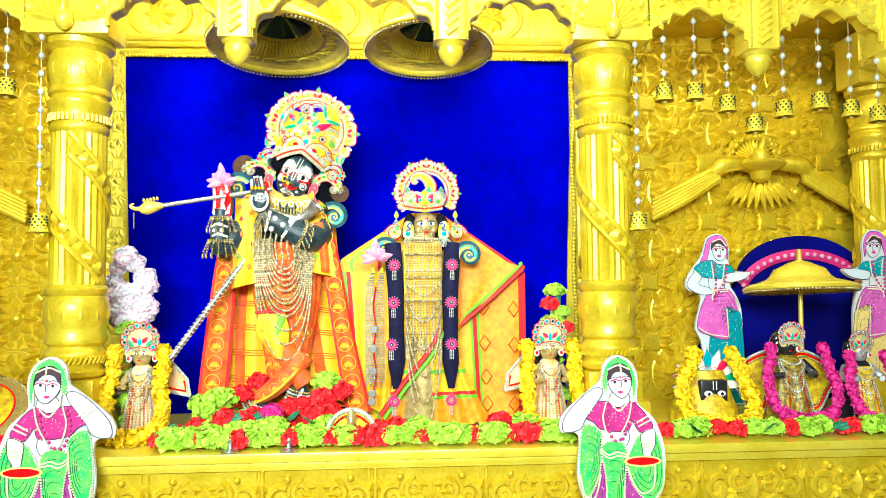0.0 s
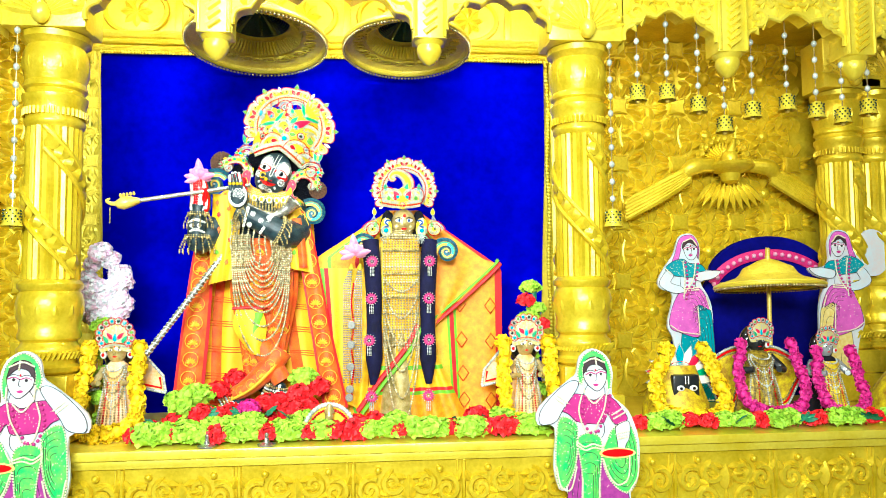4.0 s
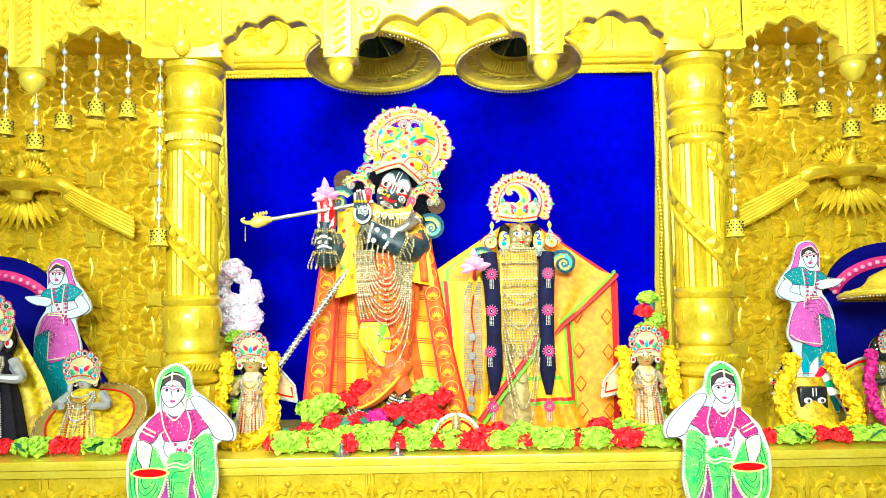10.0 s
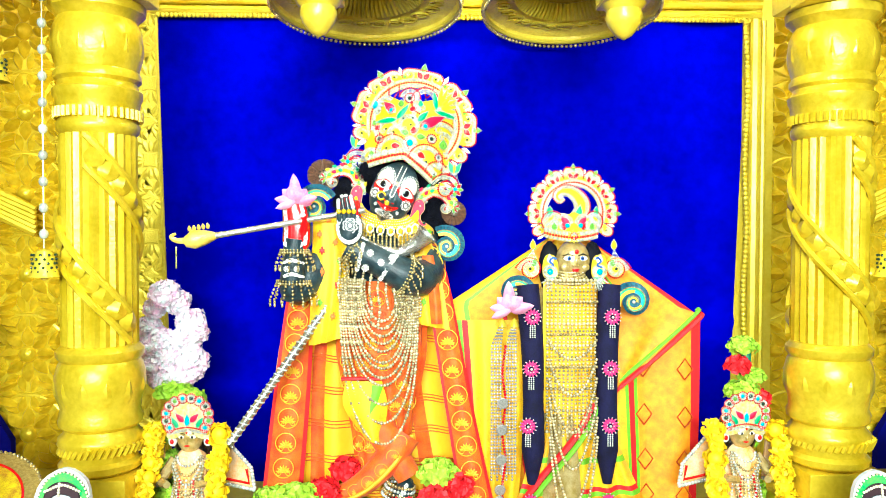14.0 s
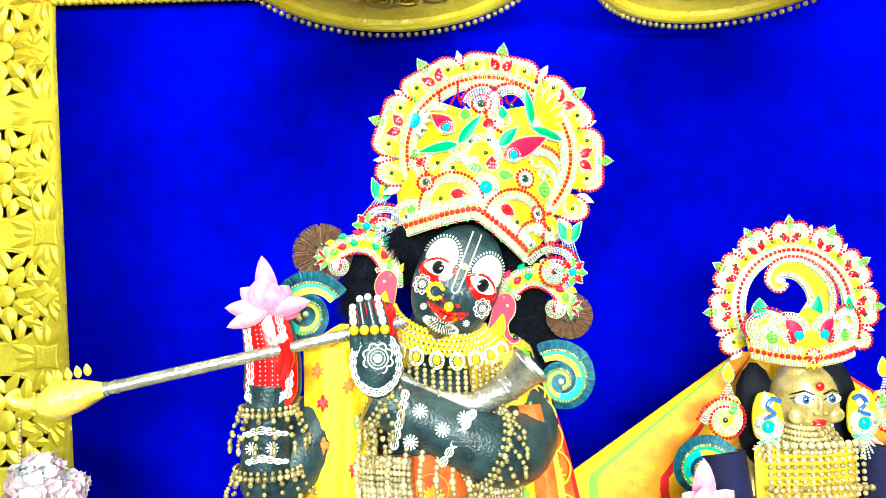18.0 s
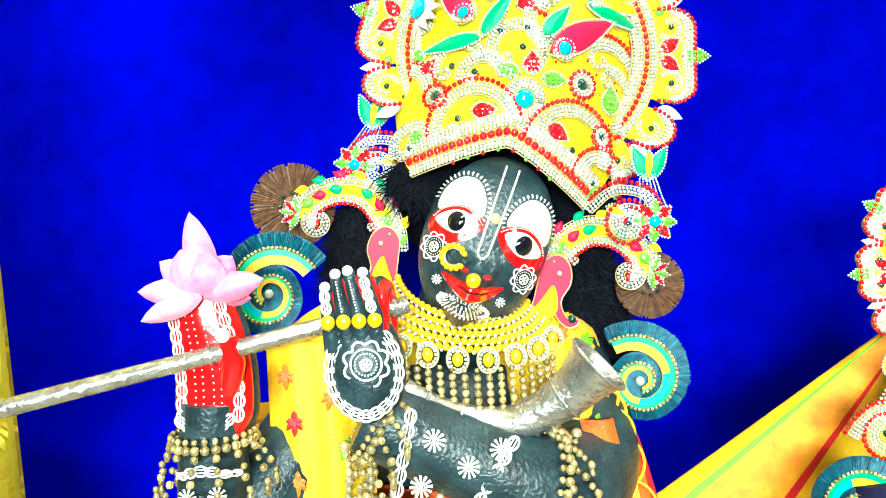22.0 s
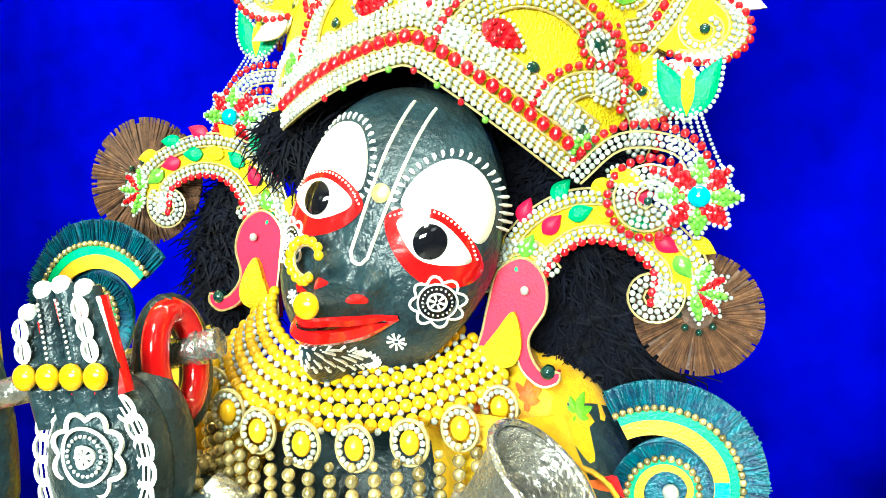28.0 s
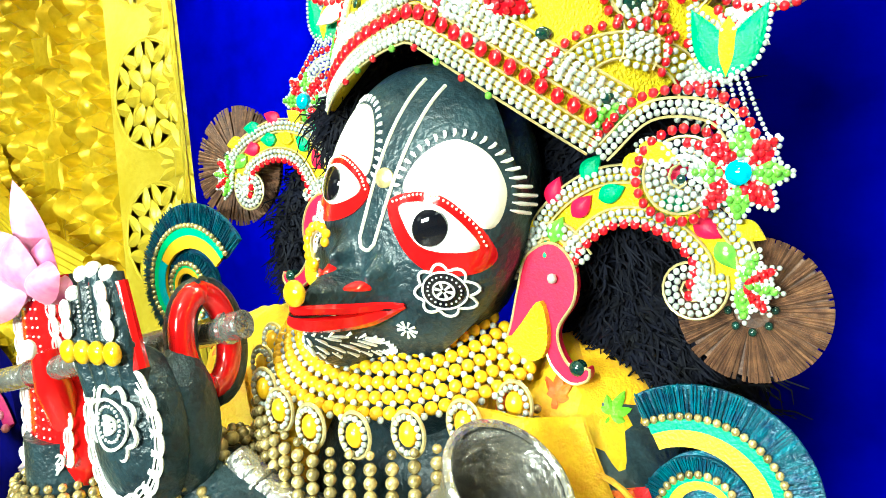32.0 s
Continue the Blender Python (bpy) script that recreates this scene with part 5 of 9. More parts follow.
# ---- body, arms and painted palms of the tall statue ----
def loops(path, r, at=None, n=14):
    """A chain of painted rings with a bar in each, on the statue."""
    p = np.asarray(path, float)
    t = np.gradient(p, axis=0)
    t /= np.linalg.norm(t, axis=1)[:, None] + 1e-9
    for q, d in zip(p, t):
        e = np.cross(d, (0, 1, 0))
        a = np.linspace(0, 2 * np.pi, n)
        ring = q + np.outer(np.cos(a), e) * r * 0.72 + np.outer(np.sin(a), d) * r
        tube(ring, 0.0011, 5, idol, 1, caps=False)
        for o in (-0.22, 0.22):
            tube([q - d * r * 0.8 + e * r * o, q + d * r * 0.8 + e * r * o], 0.0007, 4, idol, 1)


def daisy(c, r, k=10, m=None):
    for t in np.linspace(0, 2 * np.pi, k, endpoint=False):
        d = np.array([math.cos(t), 0, math.sin(t)])
        if m is not None:
            d = np.array(m @ Vector(d))
        tube([c + d * r * 0.25, c + d * r], [0.0006, 0.0014], 5, idol, 1)
    blob(c, (r * 0.2, 0.001, r * 0.2), idol, 1)


# torso and neck
for (x, y, z, rx, ry, rz) in ((-0.588, 2.925, 1.93, 0.045, 0.045, 0.06), (-0.6, 2.955, 1.83, 0.105, 0.07, 0.085), (-0.6, 2.965, 1.72, 0.1, 0.07, 0.12), (-0.6, 2.965, 1.5, 0.09, 0.06, 0.3)):
    blob((x, y, z), (rx, ry, rz), idol, 0, None, BALL_FINE)
tube(spline([(-0.676, 2.818, 1.866), (-0.605, 2.825, 1.83), (-0.51, 2.84, 1.782), (-0.475, 2.9, 1.8), (-0.49, 2.95, 1.88)], 24), [0.034, 0.038, 0.048, 0.052, 0.05], 18, idol)
tube(spline([(-0.809, 2.826, 1.885), (-0.815, 2.832, 1.82), (-0.815, 2.845, 1.745), (-0.765, 2.89, 1.8), (-0.7, 2.95, 1.88)], 24), [0.028, 0.031, 0.036, 0.045, 0.05], 18, idol)

# raised open hand, red palm
pz = np.linspace(1.85, 1.984, 24)
px_ = -0.811 + 0.006 * np.sin((pz - 1.85) * 30)
wid = np.interp(pz, [1.85, 1.875, 1.915, 1.95, 1.984], [0.026, 0.038, 0.037, 0.034, 0.029])
tube(np.stack([px_, np.full(24, 2.828), pz], 1), wid, 20, idol, 0, 0.5)
tube(np.stack([px_, np.full(24, 2.822), pz], 1), wid * 0.92, 20, idol, 3, 0.5)
for sx in (-1, 1):
    loops([(px_[k] + sx * wid[k] * 0.66, 2.822 - wid[k] * 0.36, pz[k]) for k in range(4, 24, 2)], 0.0062)
    for o in (0.12, 0.3):
        beads([(px_[k] + sx * wid[k] * o, 2.8215 - wid[k] * 0.46, pz[k]) for k in range(5, 23)], 0.0009, idol, 1)
loops([(-0.811 + 0.022 * math.sin(a), 2.806, 1.874 - 0.012 * math.cos(a)) for a in np.linspace(-1.2, 1.2, 6)], 0.0058)
tube([(-0.79, 2.815, 1.895), (-0.782, 2.803, 1.92), (-0.784, 2.8, 1.942)], [0.011, 0.011, 0.008], 10, idol, 3)
blob((-0.786, 2.792, 1.944), (0.0065, 0.004, 0.0065), idol, 1)

# hand on the flute: dark back with a wheel, four fingers
HX, HY, HZ = -0.667, 2.785, 1.909
blob((HX, HY, HZ), (0.031, 0.02, 0.044), idol, 0, None, BALL_FINE)
for k, x in enumerate((-0.025, -0.0125, 0.0, 0.0125)):
    xt, zt = (-0.0265, -0.0175, -0.0075, 0.0045)[k], (0.071, 0.081, 0.083, 0.081)[k]
    at_z = lambda q: HX + x + (xt - x) * (q - 0.043) / (zt - 0.043)
    tube([(HX + x * 0.95, HY - 0.006, HZ + 0.02), (HX + x, HY - 0.013, HZ + 0.045), (HX + xt, HY - 0.012, HZ + zt)], [0.0085, 0.0068, 0.0052], 10, idol, 0)
    tube([(HX + x + 0.006, HY - 0.0105, HZ + 0.034), (HX + xt + 0.0048, HY - 0.0115, HZ + zt - 0.004)], [0.0042, 0.0036], 8, idol, 3)
    blob((HX + xt, HY - 0.0145, HZ + zt), (0.0046, 0.0045, 0.0046), idol, 1)
    blob((HX + x, HY - 0.021, HZ + 0.043), (0.0062, 0.0035, 0.0062), idol, 5)
    if k in (0, 3):
        loops([(at_z(q), HY - 0.0205, HZ + q) for q in (0.0545, 0.0635, 0.0725)][: 2 + (k == 3)], 0.0048)
    else:
        beads([(at_z(q), HY - 0.0195, HZ + q) for q in np.arange(0.051, 0.077, 0.0024)], 0.0008, idol, 1)
wc = np.array([HX + 0.003, HY - 0.0205, HZ + 0.008])
for r in (0.0045, 0.0125):
    a = np.linspace(0, 2 * np.pi, 40)
    tube(wc + np.stack([r * np.cos(a), 0.0012 * np.cos(2 * a) + (r / 0.02) ** 2 * 0.002, r * np.sin(a)], 1), 0.0009, 5, idol, 1, caps=False)
a = np.linspace(0, 2 * np.pi, 80)
rr = 0.0148 + 0.0042 * np.abs(np.sin(4 * a))
tube(wc + np.stack([rr * np.cos(a), 0.0028 + 0 * a, rr * np.sin(a)], 1), 0.0012, 5, idol, 1, caps=False)
a = np.linspace(0, 2 * np.pi, 22, endpoint=False)
beads(wc + np.stack([0.0088 * np.cos(a), 0.0004 + 0 * a, 0.0088 * np.sin(a)], 1), 0.0009, idol, 1)
daisy(wc, 0.004, 6)
loops([(HX + 0.0275 * math.sin(t), HY - 0.0115 - 0.005 * (1 - abs(math.sin(t))), HZ + 0.002 - 0.036 * math.cos(t)) for t in np.linspace(-2.35, 2.35, 17)], 0.0062)
# red inner side of the closed fist, a ring of fingers round the end of the flute
a = np.linspace(0, 2 * np.pi, 36)
fist = np.array([HX + 0.0165, HY + 0.03, HZ + 0.041])
ring3 = lambda k, d: fist + np.array(d) + np.stack([0.002 * k * np.cos(a), 0.0135 * k * np.cos(a), 0.025 * k * np.sin(a) - 0.003 * k * np.cos(a)], 1)
tube(ring3(1.0, (0, 0, 0)), 0.0068, 12, idol, 3, caps=False)
tube(ring3(1.1, (-0.004, 0.004, -0.002)), 0.0085, 12, idol, 0, caps=False)
blob((HX + 0.012, HY + 0.014, HZ + 0.0), (0.02, 0.02, 0.04), idol, 0, None, BALL_FINE)
# painted marks on the forearm
for (x, y, z) in ((-0.615, 2.784, 1.848), (-0.588, 2.785, 1.824), (-0.628, 2.785, 1.81), (-0.56, 2.789, 1.836)):
    daisy(np.array([x, y, z]), 0.0095, 12)
for p0, p1 in (((-0.633, 2.786, 1.868), (-0.648, 2.786, 1.808)), ((-0.55, 2.79, 1.84), (-0.588, 2.787, 1.784))):
    p0, p1 = np.array(p0), np.array(p1)
    loops([p0 + (p1 - p0) * t for t in np.linspace(0, 1, 6)], 0.0062)
for z in (1.825, 1.79):
    loops([(-0.815 + 0.03 * math.sin(t), 2.834 - 0.036 * math.cos(t), z + 0.004 * math.cos(3 * t)) for t in np.linspace(-1, 1, 7)], 0.006)
for x in (-0.828, -0.802):
    daisy(np.array([x, 2.798, 1.807]), 0.008, 10)
# feet
for (x, y, z, rot) in ((-0.655, 2.87, 1.165, 20), (-0.54, 2.865, 1.2, -60)):
    m = Matrix.Rotation(radians(rot), 4, "Y")
    blob((x, y, z), (0.055, 0.04, 0.026), idol, 0, m)
    loops([np.array((x, y - 0.038, z)) + np.array(m.to_3x3() @ Vector((o, 0.004 * abs(o) / 0.03, 0.006))) for o in np.linspace(-0.04, 0.04, 7)], 0.006)
solo("statue", idol, IDOL, "tall black stone statue with painted white and red marks, flute raised", "statue")

# nose ring and stone
ring = thing("nose_ring", "gold nose ring of amber stones", "jewellery")
t = np.radians(np.linspace(35, 330, 13))
part("stone_edging", beads(face_at(-0.024 + 0.0105 * np.cos(t), -0.045 + 0.0105 * np.sin(t), 0.011), 0.0027, None, 0, BALL_MID, (1, 0.7, 1)), AMBER, ring, kind="stuff")
t = np.radians(np.linspace(35, 330, 30))
part("hoop", tube(face_at(-0.024 + 0.008 * np.cos(t), -0.045 + 0.008 * np.sin(t), 0.0095), 0.001, 6), WIRE, ring)
part("drop_stone", blob(face_at(-0.001, -0.057, 0.009), (0.0066, 0.0035, 0.0066)), AMBER, ring, "large amber drop stone")

# ---- flute, lotus, horn, stick ----
fl = thing("flute", "polished silver flute with a gold scaled finial", "flute")
f0, f1 = np.array([-1.005, 2.768, 1.89]), np.array([-0.632, 2.826, 1.9572])
s = tube([f0 + (f1 - f0) * t for t in np.linspace(0, 1, 10)], 0.0078, 14)
for t in (0.03, 0.06, 0.55, 0.97):
    q = f0 + (f1 - f0) * t
    tube([q - (f1 - f0) * 0.004, q + (f1 - f0) * 0.004], 0.0092, 14, s)
part("pipe", s, SILVER, fl)
s = Shape()
d = (f1 - f0) / np.linalg.norm(f1 - f0)
tube([f0 + d * 0.008, f0 - d * 0.015, f0 - d * 0.045, f0 - d * 0.062, f0 - d * 0.07 + np.array([0, 0, 0.006])], [0.009, 0.018, 0.024, 0.016, 0.008], 14, s)
tube(spline([f0 - d * 0.06, f0 - d * 0.085 + np.array([0, 0, 0.004]), f0 - d * 0.1 + np.array([0, 0, 0.016]), f0 - d * 0.088 + np.array([0, 0, 0.022])], 14), [0.008, 0.006, 0.003], 8, s)
for k in range(5):
    petal(0.016, 0.01, 0.004, s, 0, pose(*(f0 - d * (0.01 + 0.011 * k) + np.array([0, 0, 0.02])), 0, -100, 0))
part("finial", s, BRASS, fl, "gold scaled finial")
z = np.linspace(0, 1, 12)
part("bead_drop", beads([f0 - d * 0.09 + np.array([0.004, -0.004, -0.012 - 0.05 * q]) for q in z], 0.0025), GBEAD, fl)


def flower_petal(length, width, cup, m, s, slot=0):
    """A thin cupped petal growing along +z."""
    def fn(u, v):
        w = width * np.sin(np.pi * np.clip(v, 0.04, 1) ** 0.75) ** 0.7 * (u - 0.5)
        return w, -cup * np.sin(np.pi * v) + cup * 5 * (u - 0.5) ** 2 * np.sin(np.pi * v), v * length
    q = sheet(fn, 7, 9)
    return s.join(q.moved(m), slot=slot)


def lotus(c, size, label):
    l = thing("lotus_flower", label, "flower", "lotus flowers")
    s = Shape()
    for ang, ln, wd, dy in ((-4, 1.36, 0.56, 0.004), (-48, 0.86, 0.6, -0.002), (44, 0.82, 0.62, -0.002), (-84, 1.0, 0.5, -0.006), (80, 1.12, 0.5, -0.008), (-112, 1.0, 0.42, -0.012), (-16, 0.78, 0.8, -0.012), (22, 0.72, 0.8, -0.014), (100, 0.8, 0.4, 0.006)):
        s = Shape()
        flower_petal(size * ln, size * wd, size * 0.2, pose(c[0], c[1] + dy, c[2], 12, ang, 0), s)
        part("petal", s, LOTUS, l)
    return l


lotus((-0.806, 2.815, 1.979), 0.053, "open pink lotus flower on the raised hand")

hp = spline([(-0.64, 2.82, 1.886), (-0.606, 2.822, 1.863), (-0.55, 2.826, 1.848), (-0.503, 2.822, 1.868), (-0.4715, 2.815, 1.897)], 30)
hr = np.interp(np.linspace(0, 1, 30), [0, 0.3, 0.6, 0.85, 1], [0.0085, 0.012, 0.0165, 0.021, 0.028])
hn = thing("horn", "curved engraved silver blowing horn tucked at the chest", "horn")
s = tube(hp, hr, 24, caps=False)
tube(hp, hr - 0.002, 24, s, caps=False)
part("tube", s, SILVER, hn)
e = hp[-1] - hp[-2]
e /= np.linalg.norm(e)
b1 = np.cross(e, (0, 1, 0))
b1 /= np.linalg.norm(b1)
b2 = np.cross(e, b1)
a = np.linspace(0, 2 * np.pi, 36)
part("rim", tube(hp[-1] + 0.0285 * (np.cos(a)[:, None] * b1 + np.sin(a)[:, None] * b2), 0.0022, 8, caps=False), SILVER, hn)
s = Shape()
for k in (4, 9, 17, 22):
    e2 = hp[k + 1] - hp[k]
    e2 /= np.linalg.norm(e2)
    c1 = np.cross(e2, (0, 1, 0))
    c1 /= np.linalg.norm(c1)
    tube(hp[k] + (hr[k] + 0.0008) * (np.cos(a)[:, None] * c1 + np.sin(a)[:, None] * np.cross(e2, c1)), 0.0014, 6, s, caps=False)
part("band", s, SILVER, hn, kind="stuff")

st = thing("stick", "slanting silver stick with braided wrapping", "stick")
s0, s1 = np.array([-0.722, 2.87, 1.722]), np.array([-0.975, 2.8, 1.36])
part("rod", tube([s0, s1], 0.0105, 12), SILVER, st)
t = np.linspace(0, 1, 260)
dd = (s1 - s0) / np.linalg.norm(s1 - s0)
q1 = np.cross(dd, (0, 1, 0))
q1 /= np.linalg.norm(q1)
q2 = np.cross(dd, q1)
part("braid", tube(s0 + np.outer(t, s1 - s0) + 0.0108 * (np.cos(t * 170)[:, None] * q1 + np.sin(t * 170)[:, None] * q2), 0.0026, 5), PEARL, st)

# ---- dress ----
YCLOTH = material("yellow_silk", (0.88, 0.50, 0.006), 0.55, 0.0, (0.85, 0.42, 0.004), 6, 0.3, 500, sheen=0.1)
LEMON = material("lemon_silk", (0.84, 0.60, 0.006), 0.5, 0.0, (0.80, 0.36, 0.006), 26, 0.3, 500, sheen=0.1)
ORANGE = material("orange_brocade", (0.70, 0.05, 0.004), 0.5, 0.0, (0.78, 0.16, 0.006), 34, 0.5, 400, sheen=0.1)
REDCL = material("red_silk_border", (0.72, 0.01, 0.02), 0.5, 0.0, (0.6, 0.008, 0.015), 30, 0.3, 500)
GREENCL = material("green_silk_border", (0.2, 0.55, 0.02), 0.5, 0.0, (0.14, 0.42, 0.02), 30, 0.3, 500)
OCHRE = material("ochre_brocade", (0.82, 0.21, 0.006), 0.5, 0.0, (0.82, 0.38, 0.008), 50, 0.4, 600)
GTHREAD = material("gold_thread_motif", (0.86, 0.5, 0.03), 0.4, 0.2, (0.75, 0.38, 0.02), 200, 0.4, 700)


def hang(left, right, y, waves=6.0, depth=0.012, bulge=0.0, straight=False):
    """A hanging cloth between two lines of (x, z) points, as a function of across (0 to 1) and down (0 to 1)."""
    l, r = spline(left, 40), spline(right, 40)
    g = np.linspace(0, 1, 40)
    if straight:
        l, r = (np.stack([np.interp(g, np.linspace(0, 1, len(e)), [q[i] for q in e]) for i in (0, 1)], 1) for e in (left, right))

    def fn(u, v):
        lx, lz = np.interp(v, g, l[:, 0]), np.interp(v, g, l[:, 1])
        rx, rz = np.interp(v, g, r[:, 0]), np.interp(v, g, r[:, 1])
        yy = y + depth * np.sin(u * waves * 2 * np.pi + 1.3 * v) * (0.35 + 0.65 * v) - bulge * np.sin(np.pi * u)
        return lx + (rx - lx) * u, yy, lz + (rz - lz) * u

    return fn


def strips(owner, fn, cuts, lift_y=0.0, nv=40, thick=0.003):
    """Cuts a hanging cloth into strips of different stuff: (from, to, name, material, label)."""
    for a, b, nm, mt, lb in cuts:
        part(nm, sheet(lambda u, v: [q + d for q, d in zip(fn(a + (b - a) * u, v), (0, -lift_y, 0))], max(4, int(60 * (b - a)) + 2), nv, thick=thick), mt, owner, lb)


def motif_shape(r):
    """A palmette in a ring, of raised thread."""
    s = Shape()
    a = np.linspace(0, 2 * np.pi, 30)
    tube(np.stack([r * np.cos(a), 0 * a, r * np.sin(a)], 1), r * 0.06, 5, s, caps=False)
    for k in range(7):
        petal(r * 0.8, r * 0.26, r * 0.08, s, 0, pose(0, 0, -r * 0.45, 0, -90 + (k - 3) * 26, 0))
    for sx in (-1, 1):
        tube(lift(spiral(sx * r * 0.5, -r * 0.55, r * 0.3, r * 0.06, 90, sx * 1.2, 20), 0), r * 0.05, 5, s)
    return s


cloak = thing("cloak", "yellow silk cloak with orange-red brocade borders behind the tall statue", "cloak")
back = hang([(-0.82, 1.84), (-0.89, 1.55), (-0.925, 1.15)], [(-0.42, 1.84), (-0.39, 1.5), (-0.31, 1.15)], 3.0, 5, 0.014)
strips(cloak, back, ((0, 0.2, "panel", YCLOTH, ""), (0.2, 0.27, "woven_stripe", ORANGE, ""), (0.27, 0.73, "panel", YCLOTH, ""), (0.73, 0.8, "woven_stripe", ORANGE, ""), (0.8, 1, "panel", YCLOTH, "")))
s = Shape()
for v in np.linspace(0.35, 0.97, 6):
    for d in (0, 0.012, 0.024):
        u = np.linspace(0.0, 1.0, 40)
        x, y, z = back(u, np.full(40, min(1, v + d)))
        tube(np.stack([x, y - 0.002, z], 1), 0.0016, 4, s)
part("cross_line", s, ORANGE, cloak, "thin woven red lines", kind="stuff")
for nm, l, r, y in (("left", [(-0.825, 1.83), (-0.85, 1.73), (-0.89, 1.45), (-0.925, 1.148)], [(-0.765, 1.83), (-0.775, 1.73), (-0.79, 1.45), (-0.815, 1.146)], 2.93),
                    ("right", [(-0.505, 1.87), (-0.475, 1.76), (-0.425, 1.45), (-0.375, 1.14)], [(-0.445, 1.87), (-0.41, 1.76), (-0.35, 1.45), (-0.285, 1.148)], 2.9)):
    fn = hang(l, r, y, 1.0, 0.006, 0.01)
    strips(cloak, fn, ((0, 0.1, "red_edge", REDCL, ""), (0.1, 0.9, "brocade_border", ORANGE, "orange-red brocade border"), (0.9, 1, "red_edge", REDCL, "")))
    mo = None
    for k in range(13):
        x, y2, z = (float(q) for q in fn(np.array(0.5), np.array(0.06 + k * 0.074)))
        m = pose(x, y2 - 0.005, z, 0, 0, 0)
        if mo is None:
            mo = part("palmette", motif_shape(0.027), GTHREAD, cloak, kind="stuff")
            mo.matrix_local = m
        else:
            instance(mo, m, cloak)


def puff(c, r, s, seed, amp=0.06, freq=16):
    """A soft folded lump of cloth."""
    bv, bf = BALL_FINE
    v = bv * np.array(r)
    k = 1 + amp * np.sin(freq * bv[:, 0] + 5 * bv[:, 2] + seed) * np.cos(0.7 * freq * bv[:, 2] + seed)
    return s.add(v * k[:, None] + np.array(c), bf.copy())


wrap = thing("shoulder_wrap", "bright yellow silk wrap over the shoulders with printed sprigs", "shawl")
part("arm_fold", puff((-0.716, 2.928, 1.885), (0.062, 0.05, 0.068), Shape(), 1), LEMON, wrap)
part("shoulder_fold", puff((-0.50, 2.94, 1.845), (0.062, 0.058, 0.09), Shape(), 2), LEMON, wrap)
part("collar", puff((-0.59, 2.955, 1.9), (0.115, 0.05, 0.04), Shape(), 3), LEMON, wrap)
front_fall = hang([(-0.545, 1.915), (-0.535, 1.82), (-0.505, 1.66)], [(-0.47, 1.905), (-0.437, 1.8), (-0.41, 1.64)], 2.885, 2.5, 0.006, 0.02)
part("front_fall", sheet(front_fall, 16, 24, thick=0.003), LEMON, wrap)
side_fall = hang([(-0.772, 1.93), (-0.775, 1.8), (-0.785, 1.6)], [(-0.69, 1.92), (-0.675, 1.8), (-0.70, 1.62)], 2.872, 2.5, 0.006, 0.02)
part("side_fall", sheet(side_fall, 16, 24, thick=0.003), LEMON, wrap)
PRINT = material("orange_leaf_print", (0.8, 0.2, 0.012), 0.5, 0.0, (0.72, 0.1, 0.01), 60, 0.3, 500)


def print_leaf(c, r, seed, lon, lat, turn, size, shape, slot):
    """A flat printed leaf spray that follows a folded lump of cloth."""
    def on(u, v):
        a, b = radians(lon) + u, radians(lat) + v
        n = np.array([math.sin(a) * math.cos(b), -math.cos(a) * math.cos(b), math.sin(b)])
        k = 1 + 0.06 * math.sin(16 * n[0] + 5 * n[2] + seed) * math.cos(11.2 * n[2] + seed)
        return Vector(np.array(c) + n * np.array(r) * k)
    o = on(0, 0)
    ex, ez = (on(0.03, 0) - o).normalized(), (on(0, 0.03) - o)
    ez = (ez - ex * ez.dot(ex)).normalized()
    ey = ez.cross(ex)
    m = Matrix((ex, ey, ez)).transposed().to_4x4()
    m.translation = o - ey * 0.0015
    for ang, ln in ((0, 1.0), (38, 0.75), (-38, 0.75), (80, 0.5), (-80, 0.5), (180, 0.55)):
        petal(size * ln, size * 0.34, 0.0012, shape, slot, m @ Matrix.Rotation(radians(turn + ang), 4, "Y"))


sp = Shape()
for k, (lon, lat, turn) in enumerate(((-28, 42, 250), (12, 48, 290), (48, 40, 320), (-8, 14, 265), (34, 10, 300), (64, 8, 280), (8, -22, 250), (40, -26, 300), (66, -24, 280))):
    print_leaf((-0.50, 2.94, 1.845), (0.062, 0.058, 0.09), 2, lon, lat, turn, 0.016, sp, (0, 0, 1, 0, 1, 0, 2, 1, 0)[k])
for k, (lon, lat, turn) in enumerate(((-60, 36, 250), (-22, 40, 280), (-52, 2, 265), (-14, 4, 290), (-62, -28, 270), (-24, -30, 250), (16, -20, 280))):
    print_leaf((-0.716, 2.928, 1.885), (0.062, 0.05, 0.068), 1, lon, lat, turn, 0.015, sp, (0, 0, 2, 0, 1, 0, 2)[k])
for fall, spots in ((side_fall, ((0.25, 0.12, 0), (0.7, 0.2, 0), (0.3, 0.3, 2), (0.75, 0.4, 1), (0.3, 0.5, 0), (0.72, 0.6, 2), (0.3, 0.72, 1), (0.7, 0.82, 0))), (front_fall, ((0.6, 0.2, 0), (0.75, 0.38, 1), (0.4, 0.52, 0), (0.75, 0.66, 2), (0.4, 0.8, 1)))):
    for u, v, slot in spots:
        q = [float(k) for k in fall(np.array(u), np.array(v))]
        for ang, ln in ((0, 1.0), (38, 0.75), (-38, 0.75), (80, 0.5), (-80, 0.5), (180, 0.55)):
            petal(0.016 * ln, 0.0055, 0.0012, sp, slot, pose(q[0], q[1] - 0.004, q[2], 0, 80 + 40 * u + ang, 0))
